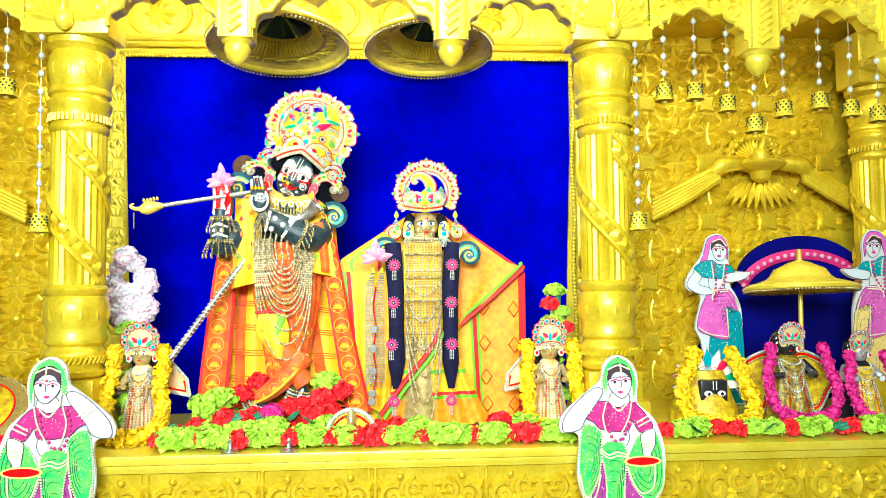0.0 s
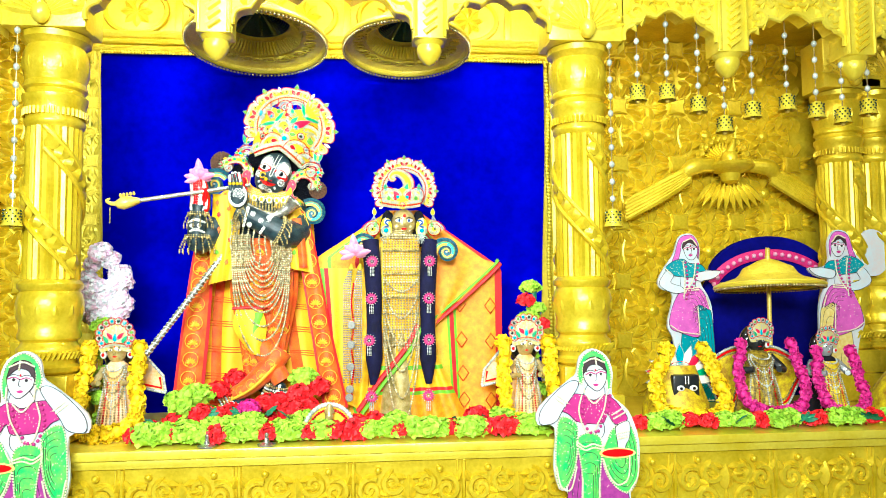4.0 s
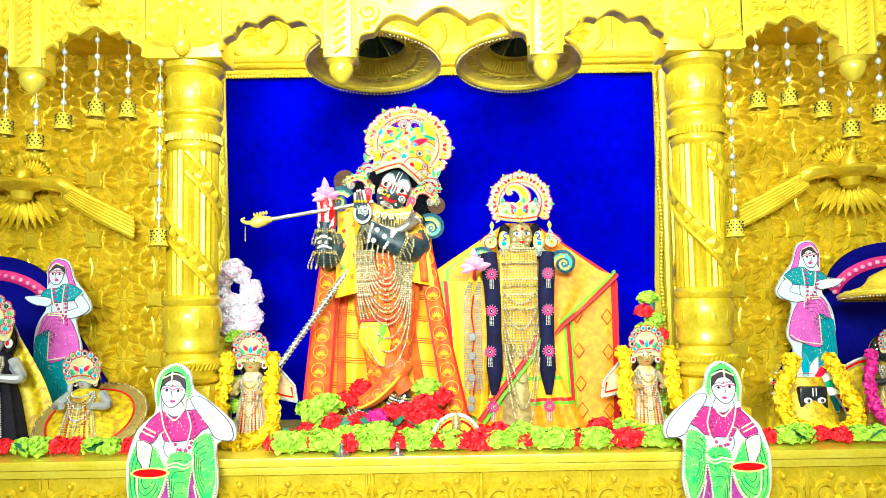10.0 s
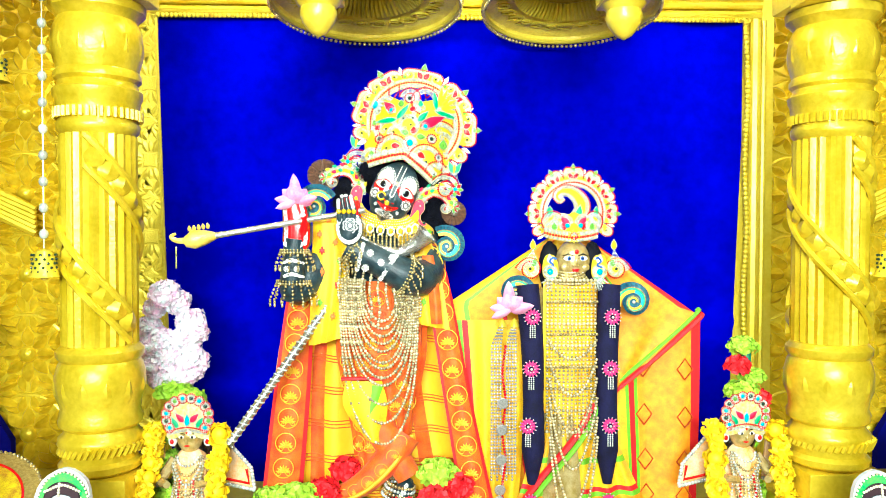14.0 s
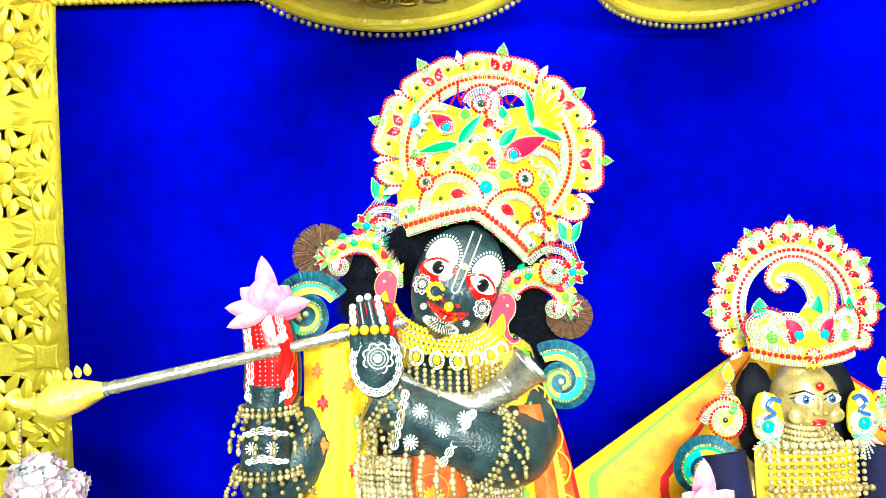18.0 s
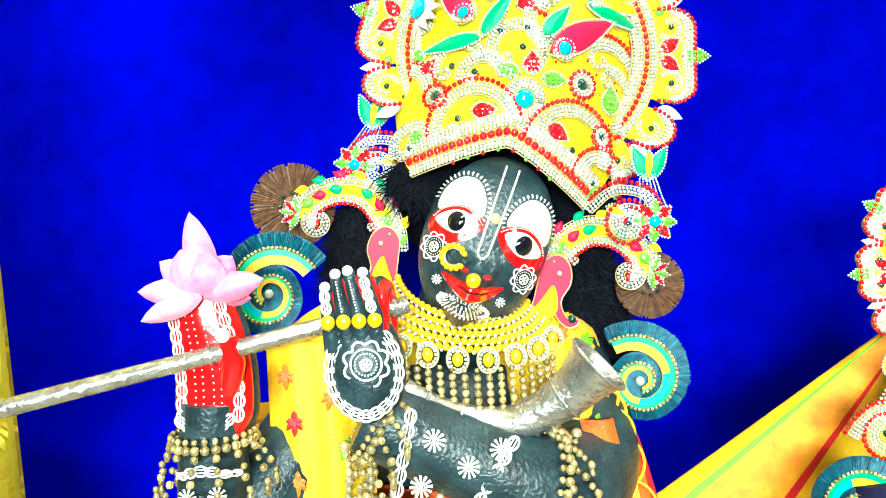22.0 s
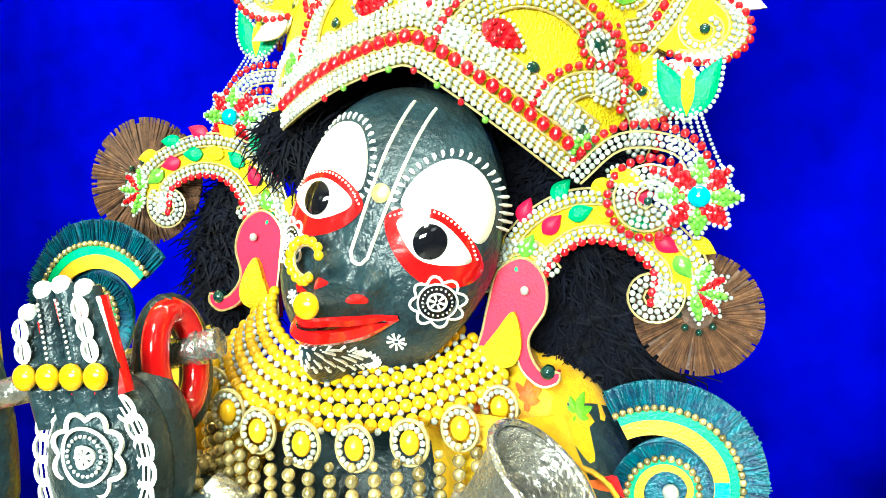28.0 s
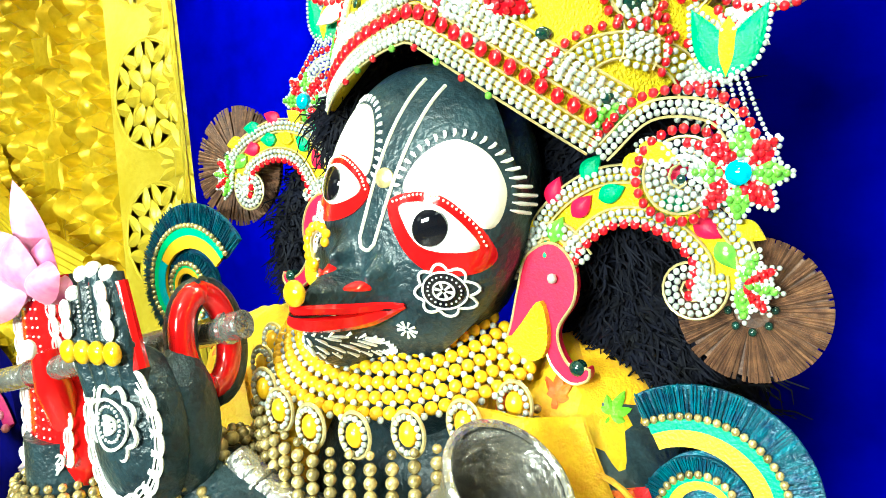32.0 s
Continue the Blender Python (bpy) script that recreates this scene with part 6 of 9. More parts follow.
part("printed_sprig", sp, [PRINT, GREENCL, REDCL], wrap, "printed orange, red and green leaf sprays", kind="stuff")
part("red_border", sheet(hang([(-0.485, 1.84), (-0.47, 1.76), (-0.46, 1.66)], [(-0.455, 1.84), (-0.44, 1.76), (-0.43, 1.66)], 2.852, 1, 0.003, 0.006), 8, 16, thick=0.002), ORANGE, wrap)


def pleats(z, a, k=15, amp=0.05):
    return 1 + amp * math.sin(k * a + 6 * z)


dh = thing("dhoti", "orange-red brocade waistcloth gathered in pleats round the tall statue", "cloth")
prof = [(0.066, 1.2), (0.07, 1.27), (0.08, 1.36), (0.097, 1.45), (0.118, 1.56), (0.122, 1.66), (0.112, 1.73), (0.095, 1.77)]
s = lathe([(r, z) for r, z in [(np.interp(q, [p[1] for p in prof], [p[0] for p in prof]), q) for q in np.linspace(1.24, 1.77, 26)]], 80, None, 0, None, lambda a, z: pleats(z, a), False)
s.v = [v * np.array([1, 0.62, 1]) + np.array([-0.595, 2.945, 0]) for v in s.v]
part("skirt", s, ORANGE, dh)
part("leg_wrap", tube(spline([(-0.53, 2.89, 1.36), (-0.57, 2.872, 1.3), (-0.64, 2.864, 1.235), (-0.72, 2.87, 1.195)], 20), [0.045, 0.04, 0.032, 0.022], 16), ORANGE, dh, "orange cloth wound round the crossed leg")
part("leg_wrap", tube(spline([(-0.62, 2.9, 1.42), (-0.57, 2.885, 1.33), (-0.52, 2.875, 1.25)], 20), [0.044, 0.04, 0.034], 16), ORANGE, dh)
part("apron", sheet(hang([(-0.685, 1.51), (-0.69, 1.44), (-0.63, 1.35)], [(-0.59, 1.51), (-0.575, 1.44), (-0.59, 1.35)], 2.858, 1, 0.004, 0.015), 12, 14, thick=0.003), LEMON, dh, "lemon yellow apron fold")
part("apron_stripe", sheet(hang([(-0.62, 1.5), (-0.64, 1.43), (-0.625, 1.37)], [(-0.585, 1.5), (-0.605, 1.43), (-0.6, 1.37)], 2.846, 1, 0.002, 0.004), 8, 14, thick=0.002), GREENCL, dh)
part("apron_border", tube([(-0.695, 2.853, 1.515), (-0.64, 2.845, 1.518), (-0.585, 2.853, 1.515)], 0.005, 6), REDCL, dh)
for k in range(6):
    q = np.array([(-0.54, 2.845, 1.35), (-0.56, 2.835, 1.315), (-0.59, 2.83, 1.28), (-0.625, 2.831, 1.248), (-0.66, 2.836, 1.225), (-0.69, 2.843, 1.21)])[k]
    part("woven_motif", motif_shape(0.017), GTHREAD, dh).matrix_local = pose(*q, 0, -40, 0)
part("leg_fold", tube(spline([(-0.51, 2.868, 1.36), (-0.56, 2.836, 1.29), (-0.63, 2.832, 1.226), (-0.71, 2.848, 1.186)], 20), [0.007, 0.006, 0.005], 8), GTHREAD, dh, "gold-edged fold along the crossed leg")
for c, ax, r in (((-0.54, 2.868, 1.232), (0.25, 0, 1), 0.037), ((-0.7, 2.872, 1.2), (1, 0, 0.45), 0.03)):
    an = thing("anklet", "rows of silver bead anklets above the foot", "anklet", "bead anklets")
    ax = np.array(ax) / np.linalg.norm(ax)
    e1 = np.cross(ax, (0, 1, 0.1))
    e1 /= np.linalg.norm(e1)
    t = np.linspace(0, 2 * np.pi, 26, endpoint=False)
    for k in range(4):
        part("bead_ring", beads(np.array(c) - ax * 0.011 * k + (r + 0.002 * k) * (np.cos(t)[:, None] * e1 + np.sin(t)[:, None] * np.cross(ax, e1)), 0.0048), PEARL if k % 2 else GBEAD, an, kind="stuff")
mo = None
for k in range(26):
    a, z = radians(-90 + ((k * 37) % 120) - 60), 1.27 + (k % 9) * 0.057
    r = np.interp(z, [p[1] for p in prof], [p[0] for p in prof]) * 1.03
    m = pose(-0.595 + r * math.cos(a), 2.945 + 0.62 * r * math.sin(a), z, 0, 0, (math.degrees(a) + 90) * 0.7)
    if mo is None:
        mo = part("woven_motif", motif_shape(0.022), GTHREAD, dh)
        mo.matrix_local = m
    else:
        instance(mo, m, dh)

# ---- necklaces ----
nk = thing("necklace_bib", "broad collar of yellow beads with jewelled drops and gold bead fringe", "necklace")


def bib(th, r, z):
    th = np.asarray(th, float)
    return np.stack([-0.587 + r * np.sin(th), 2.928 - r * 1.02 * np.cos(th), z - 0.003 + 0.034 * (1 - np.cos(th)) + 0.0 * th - 0.012 * np.sin(th)], -1)


for k in range(5):
    n = 26 + 2 * k
    th = np.linspace(-1.35, 1.25, n) + (0.03 if k % 2 else 0)
    part("bead_edging", beads(bib(th, 0.062 + 0.0065 * k, 1.941 - 0.0062 * k), 0.0036, None, 0, BALL_MID), YBEAD, nk, kind="stuff")
    th2 = (th[1:] + th[:-1]) / 2
    part("spacer_edging", beads(bib(th2, 0.0655 + 0.0065 * k, 1.9385 - 0.0062 * k), 0.002), PEARL, nk, kind="stuff")
for th in np.linspace(-1.15, 1.05, 9):
    c = bib(th, 0.098, 1.908)
    # yellow stone ringed with white stones in a gold rim
    drop = part("drop_stone", blob(c, (0.0052, 0.004, 0.0064)), YBEAD, nk, "yellow oval stone ringed with white stones")
    t = np.linspace(0, 2 * np.pi, 15, endpoint=False)
    part("white_stone", beads(c + np.stack([0.0072 * np.cos(t), -0.0015 + 0 * t, 0.0088 * np.sin(t)], 1), 0.0017), PEARL, drop, kind="stuff")
    t = np.linspace(0, 2 * np.pi, 26)
    part("gold_rim", tube(c + np.stack([0.0094 * np.cos(t), 0 * t, 0.0113 * np.sin(t)], 1), 0.0011, 6, caps=False), WIRE, drop)
s = Shape()
for k, th in enumerate(np.linspace(-1.3, 1.2, 24)):
    ln = 0.055 + 0.02 * math.cos(th) + (0.006 if k % 2 else 0)
    top = bib(th, 0.099, 1.9)
    for q in np.arange(0, ln, 0.0066):
        r = 0.0034 if (int(q / 0.0066) % 3) else 0.0024
        beads([top + np.array([0, -0.004 - 0.1 * q, -q])], r, s, 0, BALL_MID)
    blob(top + np.array([0, -0.01, -ln - 0.006]), (0.0032, 0.0032, 0.0075), s)
part("bead_fringe", s, GBEAD, nk, "fringe of antique gold beads", kind="stuff")

CHAINB = material("silver_gilt_bead", (0.72, 0.65, 0.44), 0.2, 0.45, (0.42, 0.35, 0.17), 300, spread=0.4)
ch = thing("bead_chain", "long gold bead chains looped over chest and waistcloth", "necklace")
for k in range(12):
    x0, x1 = -0.70 + 0.006 * k, -0.495 - 0.005 * k
    low = (1.345, 1.40, 1.45, 1.50, 1.52, 1.545, 1.56, 1.59, 1.61, 1.63, 1.65, 1.67)[k]
    t = np.linspace(0, 1, 60)
    z0 = 1.775
    x = x0 + (x1 - x0) * (0.5 - 0.5 * np.cos(np.pi * t)) ** 0.85
    z = z0 - (z0 - low) * np.sin(np.pi * t) ** 0.6
    y = 2.872 - 0.028 * np.sin(np.pi * (x + 0.72) / 0.25) - 0.001 * k
    p = even(np.stack([x, y, z], 1), 0.0082)
    part("chain", beads(p, np.where(np.arange(len(p)) % 5 == 0, 0.0058, 0.0043)), CHAINB, ch, kind="stuff")
for k in range(11):
    x = -0.70 + k * 0.021
    z = np.arange(1.85 - 0.004 * abs(k - 5), 1.70 - 0.02 * (k % 3), -0.0078)
    part("strand", beads(np.stack([x + 0.003 * np.sin(z * 60), 2.845 - 0.035 * np.sin(np.pi * k / 10) + 0 * z, z], 1), np.where(np.arange(len(z)) % 4 == 0, 0.0052, 0.0038)), CHAINB, ch, kind="stuff")


def bracelet(c, axis, r, n, drop, label):
    """A ring of gold beads with a fringe hanging from it."""
    b = thing("bracelet", label, "bracelet", "bead bracelets")
    ax = np.array(axis, float)
    ax /= np.linalg.norm(ax)
    e1 = np.cross(ax, (0, 1, 0.2))
    e1 /= np.linalg.norm(e1)
    e2 = np.cross(ax, e1)
    t = np.linspace(0, 2 * np.pi, n, endpoint=False)
    ringp = np.array(c) + r * (np.cos(t)[:, None] * e1 + np.sin(t)[:, None] * e2)
    s = beads(ringp, 0.0042, None, 0, BALL_MID)
    beads(ringp + ax * 0.007, 0.003, s)
    part("ring", s, GBEAD, b, kind="stuff")
    s = Shape()
    rng = np.random.RandomState(n)
    for q in ringp[::2]:
        o = (q - np.array(c)) / r
        for k in range(drop):
            p = q + o * (0.004 + 0.0035 * k) - ax * 0.0066 * k * 0.5 + np.array([0, 0, -0.0062 * (k + 1)]) + rng.normal(0, 0.0008, 3)
            beads([p], 0.0031 if k % 2 else 0.0038, s, 0, BALL_LOW)
        blob(p + np.array([0, 0, -0.008]), (0.003, 0.003, 0.006), s)
    part("fringe", s, GBEAD, b, kind="stuff")
    return b


bracelet((-0.812, 2.828, 1.848), (0, 0, 1), 0.036, 26, 4, "gold bead bracelet with fringe below the red palm")
bracelet((-0.816, 2.842, 1.768), (0, 0, 1), 0.044, 30, 5, "gold bead bracelet with long fringe at the forearm")
bracelet((-0.666, 2.822, 1.86), (-0.9, -0.2, 0.5), 0.04, 28, 4, "gold bead bracelet with fringe at the flute hand")
bracelet((-0.53, 2.83, 1.792), (-0.9, -0.35, 0.4), 0.053, 34, 5, "gold bead bracelet with fringe near the elbow")

# ---- the second, shorter statue and its dress ----
BLUEP = material("blue_iris_paint", (0.02, 0.12, 0.5), 0.2, 0.0, (0.01, 0.06, 0.3), 100, coat=0.5)
PALEGOLD = material("pale_gilded_face", (0.76, 0.62, 0.3), 0.22, 0.55, (0.45, 0.32, 0.08), 40, 0.1, 200)
BRAID = material("navy_velvet_braid", (0.004, 0.004, 0.02), 0.8, 0.0, (0.008, 0.008, 0.05), 30, 0.3, 300, spec=0.2)
MAGENTA = material("magenta_thread", (0.62, 0.02, 0.2), 0.5, 0.0, (0.5, 0.01, 0.14), 100, 0.3, 500)


def painted_head(c, r, shape, skin, white, black, red, lean=0.0):
    """Egg-shaped head with plain eyes and lips, all in one mesh; slots by number."""
    m = Matrix.Rotation(radians(lean), 4, "Y")
    c = np.array(c)
    blob(c, (r, r * 0.9, r * 1.3), shape, skin, m, BALL_FINE)
    put = lambda x, z, y: c + np.array(m.to_3x3() @ Vector((x * r, y * r, z * r)))
    for sx in (-1, 1):
        blob(put(sx * 0.4, 0.12, -0.78), (r * 0.27, r * 0.12, r * 0.14), shape, white, m)
        blob(put(sx * 0.4, 0.12, -0.87), (r * 0.11, r * 0.06, r * 0.11), shape, black, m)
        tube([put(sx * 0.15, 0.34, -0.84), put(sx * 0.42, 0.42, -0.76), put(sx * 0.7, 0.3, -0.62)], r * 0.035, 5, shape, black)
    blob(put(0, -0.18, -0.9), (r * 0.13, r * 0.18, r * 0.22), shape, skin, m)
    blob(put(0, -0.56, -0.78), (r * 0.24, r * 0.1, r * 0.08), shape, red, m)
    blob(put(0, 0.45, -0.84), (r * 0.09, r * 0.05, r * 0.09), shape, red, m)


s = Shape()
FX = -0.092
HX2 = -0.079
hc = np.array([HX2, 2.892, 1.826])
blob(hc, (0.046, 0.044, 0.054), s, 0, None, BALL_FINE)
for sx in (-1, 1):
    blob(hc + np.array([sx * 0.019, -0.0385, 0.006]), (0.0135, 0.005, 0.0072), s, 1)
    blob(hc + np.array([sx * 0.018, -0.0425, 0.006]), (0.0052, 0.003, 0.0055), s, 4)
    blob(hc + np.array([sx * 0.018, -0.0448, 0.006]), (0.0026, 0.0016, 0.0028), s, 2)
    tube(hc + np.array([(sx * 0.006, -0.0425, 0.0125), (sx * 0.019, -0.0415, 0.018), (sx * 0.034, -0.031, 0.0125)]), [0.0012, 0.0017, 0.0008], 5, s, 2)
    tube(hc + np.array([(sx * 0.006, -0.043, 0.005), (sx * 0.019, -0.042, 0.0125), (sx * 0.034, -0.031, 0.0065)]), 0.0008, 5, s, 2)
    blob(hc + np.array([sx * 0.006, -0.046, -0.012]), (0.0045, 0.004, 0.0035), s, 0)
    blob(hc + np.array([sx * 0.026, -0.032, -0.017]), (0.013, 0.008, 0.011), s, 0)
blob(hc + np.array([0, -0.044, -0.002]), (0.0048, 0.0055, 0.015), s, 0)
blob(hc + np.array([0, -0.0415, -0.0235]), (0.011, 0.0045, 0.0028), s, 3)
blob(hc + np.array([0, -0.0405, -0.0275]), (0.0085, 0.0045, 0.003), s, 3)
blob(hc + np.array([0.002, -0.0435, 0.0235]), (0.0058, 0.0025, 0.0062), s, 3)
blob(hc + np.array([0, -0.035, -0.042]), (0.012, 0.009, 0.009), s, 0)
for k in range(7):
    daisy2 = np.radians(200 + k * 23)
    blob(hc + np.array([0.03 * math.cos(daisy2), -0.032, -0.006 + 0.036 * math.sin(daisy2)]), (0.0018, 0.0014, 0.0018), s, 1)
tube([(FX, 2.92, 1.79), (FX, 2.93, 1.72)], 0.03, 12, s, 0)
blob((FX, 2.95, 1.62), (0.11, 0.06, 0.16), s, 0, None, BALL_FINE)
lathe([(0.11, 1.08), (0.105, 1.2), (0.095, 1.4), (0.09, 1.55)], 24, s, 0, pose(FX, 2.95, 0))
solo("statue", s, [PALEGOLD, WHITE, JET, REDP, BLUEP], "shorter gilded statue standing beside the tall one, dressed in yellow", "statue")


crown2 = thing("crown", "smaller jewelled crown with open round halo and paisley crest", "crown")
halo(crown2, frame_at(-0.0745, 2.915, 1.955), 0.0865, 0.0865, 0.036, ((90, 7.5), (60, 5), (120, 5), (30, 7), (150, 7), (-2, 7), (182, 7)), (-28, 208), 0.003)
tat = lambda u, v, h=0.0: np.stack(np.broadcast_arrays(-0.0845 + np.asarray(u, float), 2.85 + 4.0 * np.asarray(u, float) ** 2 - np.asarray(h, float), 1.885 + np.asarray(v, float)), -1)
band2 = lambda d, n=40: np.stack([np.linspace(-0.074, 0.066, n), d + 2.2 * np.linspace(-0.074, 0.066, n) ** 2], 1)
o = np.concatenate([band2(-0.008, 30), [(0.07, 0.03), (0.064, 0.055), (0.04, 0.066), (0.02, 0.06), (0.0, 0.07), (-0.02, 0.06), (-0.045, 0.066), (-0.07, 0.055), (-0.078, 0.03)]])
part("front_panel", surf(tat, o, 0, Shape()), ZARI, crown2, "yellow gold-thread front panel")
j = Jewel(lambda u, v, h: tat(u, v, h + 0.001))
for d in (-0.006, -0.003, 0.0085, 0.0115, 0.0145):
    j.rows(band2(d), 1)
for q in even(band2(0.0028), 0.0072):
    j.pieces.append((blob(tat(q[0], q[1], 0.0025), (0.0034, 0.0022, 0.0038), None, 0, None, BALL_LOW), 6))
for sx in (-1, 1):
    for (u, v, r, a0, a1, red) in ((0.05, 0.026, 0.015, 0, 180, 0), (0.03, 0.036, 0.02, 20, 170, 0), (0.055, 0.045, 0.014, -40, 140, 1)):
        arch_rows(j, sx * u, v, r, a0 if sx > 0 else 180 - a1, a1 if sx > 0 else 180 - a0, red)
    j.drop(sx * 0.05, 0.022, 0.02, 0.014, 90, 5, True, 2)
    j.drop(sx * 0.024, 0.022, 0.02, 0.013, 90 - sx * 20, 6, True, 1)
    j.drop(sx * 0.014, 0.03, 0.036, 0.018, 90 - sx * 32, 3)
    j.stone(sx * 0.018, 0.034, 0.006, 2, 0.004)
    j.drop(sx * 0.062, 0.06, 0.024, 0.016, 90, 4)
for k in range(12):
    j.drop(0.007 * math.cos(k * math.pi / 6), 0.006 + 0.007 * math.sin(k * math.pi / 6), 0.013, 0.008, k * 30, 0, False)
j.rosette(0.0, 0.006, 0.0095, 0)
# paisley crest leaning west over the panel
crest = spline([(0.006, 0.052), (0.022, 0.075), (0.018, 0.1), (-0.004, 0.122), (-0.03, 0.125), (-0.044, 0.112), (-0.036, 0.1), (-0.026, 0.106)], 50)
wide = np.interp(np.linspace(0, 1, 50), [0, 0.25, 0.6, 1], [0.016, 0.018, 0.01, 0.004])
tg = np.gradient(crest, axis=0)
tg /= np.linalg.norm(tg, axis=1)[:, None]
nr = np.stack([-tg[:, 1], tg[:, 0]], 1)
flat2 = lambda u, v, h=0.0: np.stack(np.broadcast_arrays(-0.0845 + np.asarray(u, float), 2.862 - np.asarray(h, float), 1.885 + np.asarray(v, float)), -1)
part("crest", ribbon_plate(flat2, crest - nr * wide[:, None], crest + nr * wide[:, None], 0.004), ZARI, crown2, "yellow paisley crest")
j2 = Jewel(lambda u, v, h: flat2(u, v, h + 0.001))
for k in (-1.0, -0.72, 0.72, 1.0):
    j2.rows(crest + nr * wide[:, None] * k, 1)
for q in even(crest + nr * wide[:, None] * -1.25, 0.0056):
    j2.ruby.join(blob(flat2(q[0], q[1], 0.002), (0.0024, 0.0018, 0.0024), None, 0, None, BALL_LOW))
j2.drop(0.012, 0.055, 0.032, 0.016, 78, 4)
j2.finish(crown2, INLAY)
j.finish(crown2, INLAY)
for sx in (-1, 1):
    e = thing("ear_ornament", "jewelled peacock ear ornament with blue stones, ruby paisley and pearl fringe", "ornament", "ear ornaments")
    j = Jewel(frame_at(HX2 + sx * 0.064, 2.862, 1.8, 0, 0, sx))
    t = np.linspace(0, 2 * np.pi, 30)
    part("peacock_plate", surf(j.at, closed([(-0.012, 0.036), (0.012, 0.04), (0.022, 0.01), (0.016, -0.02), (-0.014, -0.02), (-0.02, 0.004)], 30), 0, Shape(), 0.004, 3), ZARI, e)
    j.stone(0.002, -0.004, 0.0085, 2, 0.003)
    for r in (0.0115, 0.0145, 0.0172):
        j.rows(np.stack([0.002 + r * np.cos(t), -0.004 + r * np.sin(t)], 1), 1)
    j.drop(0.0, 0.018, 0.024, 0.015, 80, 7)
    j.drop(-0.014, -0.02, 0.03, 0.01, -10, 4)
    part("blue_neck", tube(j.at(*spline([(-0.014, 0.03), (-0.004, 0.034), (0.004, 0.024), (-0.006, 0.014), (0.008, 0.008)], 20).T, 0.006), [0.003, 0.0028, 0.0024, 0.002], 8), BLUEP, e, "blue enamel peacock neck")
    for k in range(9):
        q = np.stack([np.linspace(0.0, (k - 4) * 0.006, 9), np.linspace(-0.02, -0.052 + 0.0012 * (k - 4) ** 2, 9)], 1)
        beads(j.at(q[:, 0], q[:, 1], 0.002), 0.0019, j.pearl)
    j.finish(e, INLAY)
    e = thing("ear_pendant", "ruby-edged paisley ear pendant below a pearl tassel", "ornament", "ear pendants")
    j = Jewel(frame_at(HX2 + sx * 0.113, 2.882, 1.805, 0, 0, sx))
    part("paisley_plate", surf(j.at, closed([(-0.014, 0.03), (0.016, 0.024), (0.026, 0.0), (0.012, -0.024), (-0.014, -0.018), (-0.022, 0.004)], 30), 0, Shape(), 0.004, 3), ZARI, e)
    j.paisley(0.003, -0.002, 0.019, 40)
    j.drop(-0.006, 0.004, 0.026, 0.014, 100, 5, True, 2)
    j.drop(-0.004, 0.05, 0.026, 0.014, 90, 0)
    for k in range(5):
        q = np.stack([np.linspace(-0.004, (k - 2) * 0.006, 8), np.linspace(0.05, 0.024, 8)], 1)
        beads(j.at(q[:, 0], q[:, 1], 0.002), 0.0016, j.pearl)
    j.finish(e, INLAY)
wig2 = thing("wig", "black hair at both sides of the gilded face", "wig")
for sx in (-1, 1):
    part("hair", puff((HX2 + sx * 0.058, 2.915, 1.805), (0.03, 0.02, 0.07), Shape(), 5 + sx, 0.05, 40), HAIR, wig2)

sari = thing("sari", "yellow and orange silk sari with red and green borders spread wide", "sari")
back2 = hang([(-0.13, 1.885), (-0.405, 1.705), (-0.355, 1.4), (-0.29, 1.09)], [(-0.02, 1.885), (0.307, 1.662), (0.307, 1.36), (0.3, 1.085)], 2.985, 4, 0.01, 0.0, True)
strips(sari, back2, ((0, 0.05, "veil_panel", LEMON, ""), (0.05, 0.07, "green_border", GREENCL, ""), (0.07, 0.2, "veil_panel", OCHRE, ""), (0.2, 0.22, "red_border", REDCL, ""), (0.22, 0.62, "veil_panel", LEMON, ""),
                      (0.62, 0.68, "veil_panel", LEMON, ""), (0.68, 0.695, "green_border", GREENCL, ""), (0.695, 0.72, "red_border", REDCL, ""), (0.72, 0.735, "green_border", GREENCL, ""), (0.735, 0.96, "ochre_panel", OCHRE, ""), (0.96, 1, "red_border", REDCL, "")), nv=44)
s = Shape()
for k in range(7):
    for v in (0.35, 0.5, 0.65, 0.8, 0.92):
        x, y, z = (float(q) for q in back2(np.array(0.76 + 0.17 * (k % 2) + 0.0), np.array(v)))
        tube([(x, y - 0.006, z - 0.03), (x + 0.022, y - 0.006, z), (x, y - 0.006, z + 0.03), (x - 0.022, y - 0.006, z), (x, y - 0.006, z - 0.03)], 0.0022, 4, s)
part("woven_diamond", s, ORANGE, sari, kind="stuff")
over = hang([(0.03, 1.76), (0.02, 1.6), (0.0, 1.42), (-0.05, 1.32)], [(0.285, 1.675), (0.283, 1.66), (0.15, 1.54), (0.03, 1.44)], 2.945, 2, 0.008)
part("shoulder_fold", sheet(over, 24, 20, thick=0.003), OCHRE, sari, "ochre fold drawn across the shoulder")
e0 = np.array([over(np.array(1.0), np.array(v)) for v in np.linspace(0, 1, 20)], float)
part("fold_border", tube(e0 + np.array([0, -0.006, 0]), 0.008, 6), REDCL, sari)
part("fold_border", tube(e0 + np.array([-0.008, -0.007, 0.014]), 0.006, 6), GREENCL, sari)
lf = hang([(-0.40, 1.66), (-0.38, 1.45), (-0.36, 1.2)], [(-0.2, 1.66), (-0.2, 1.45), (-0.22, 1.12)], 2.925, 3, 0.008)
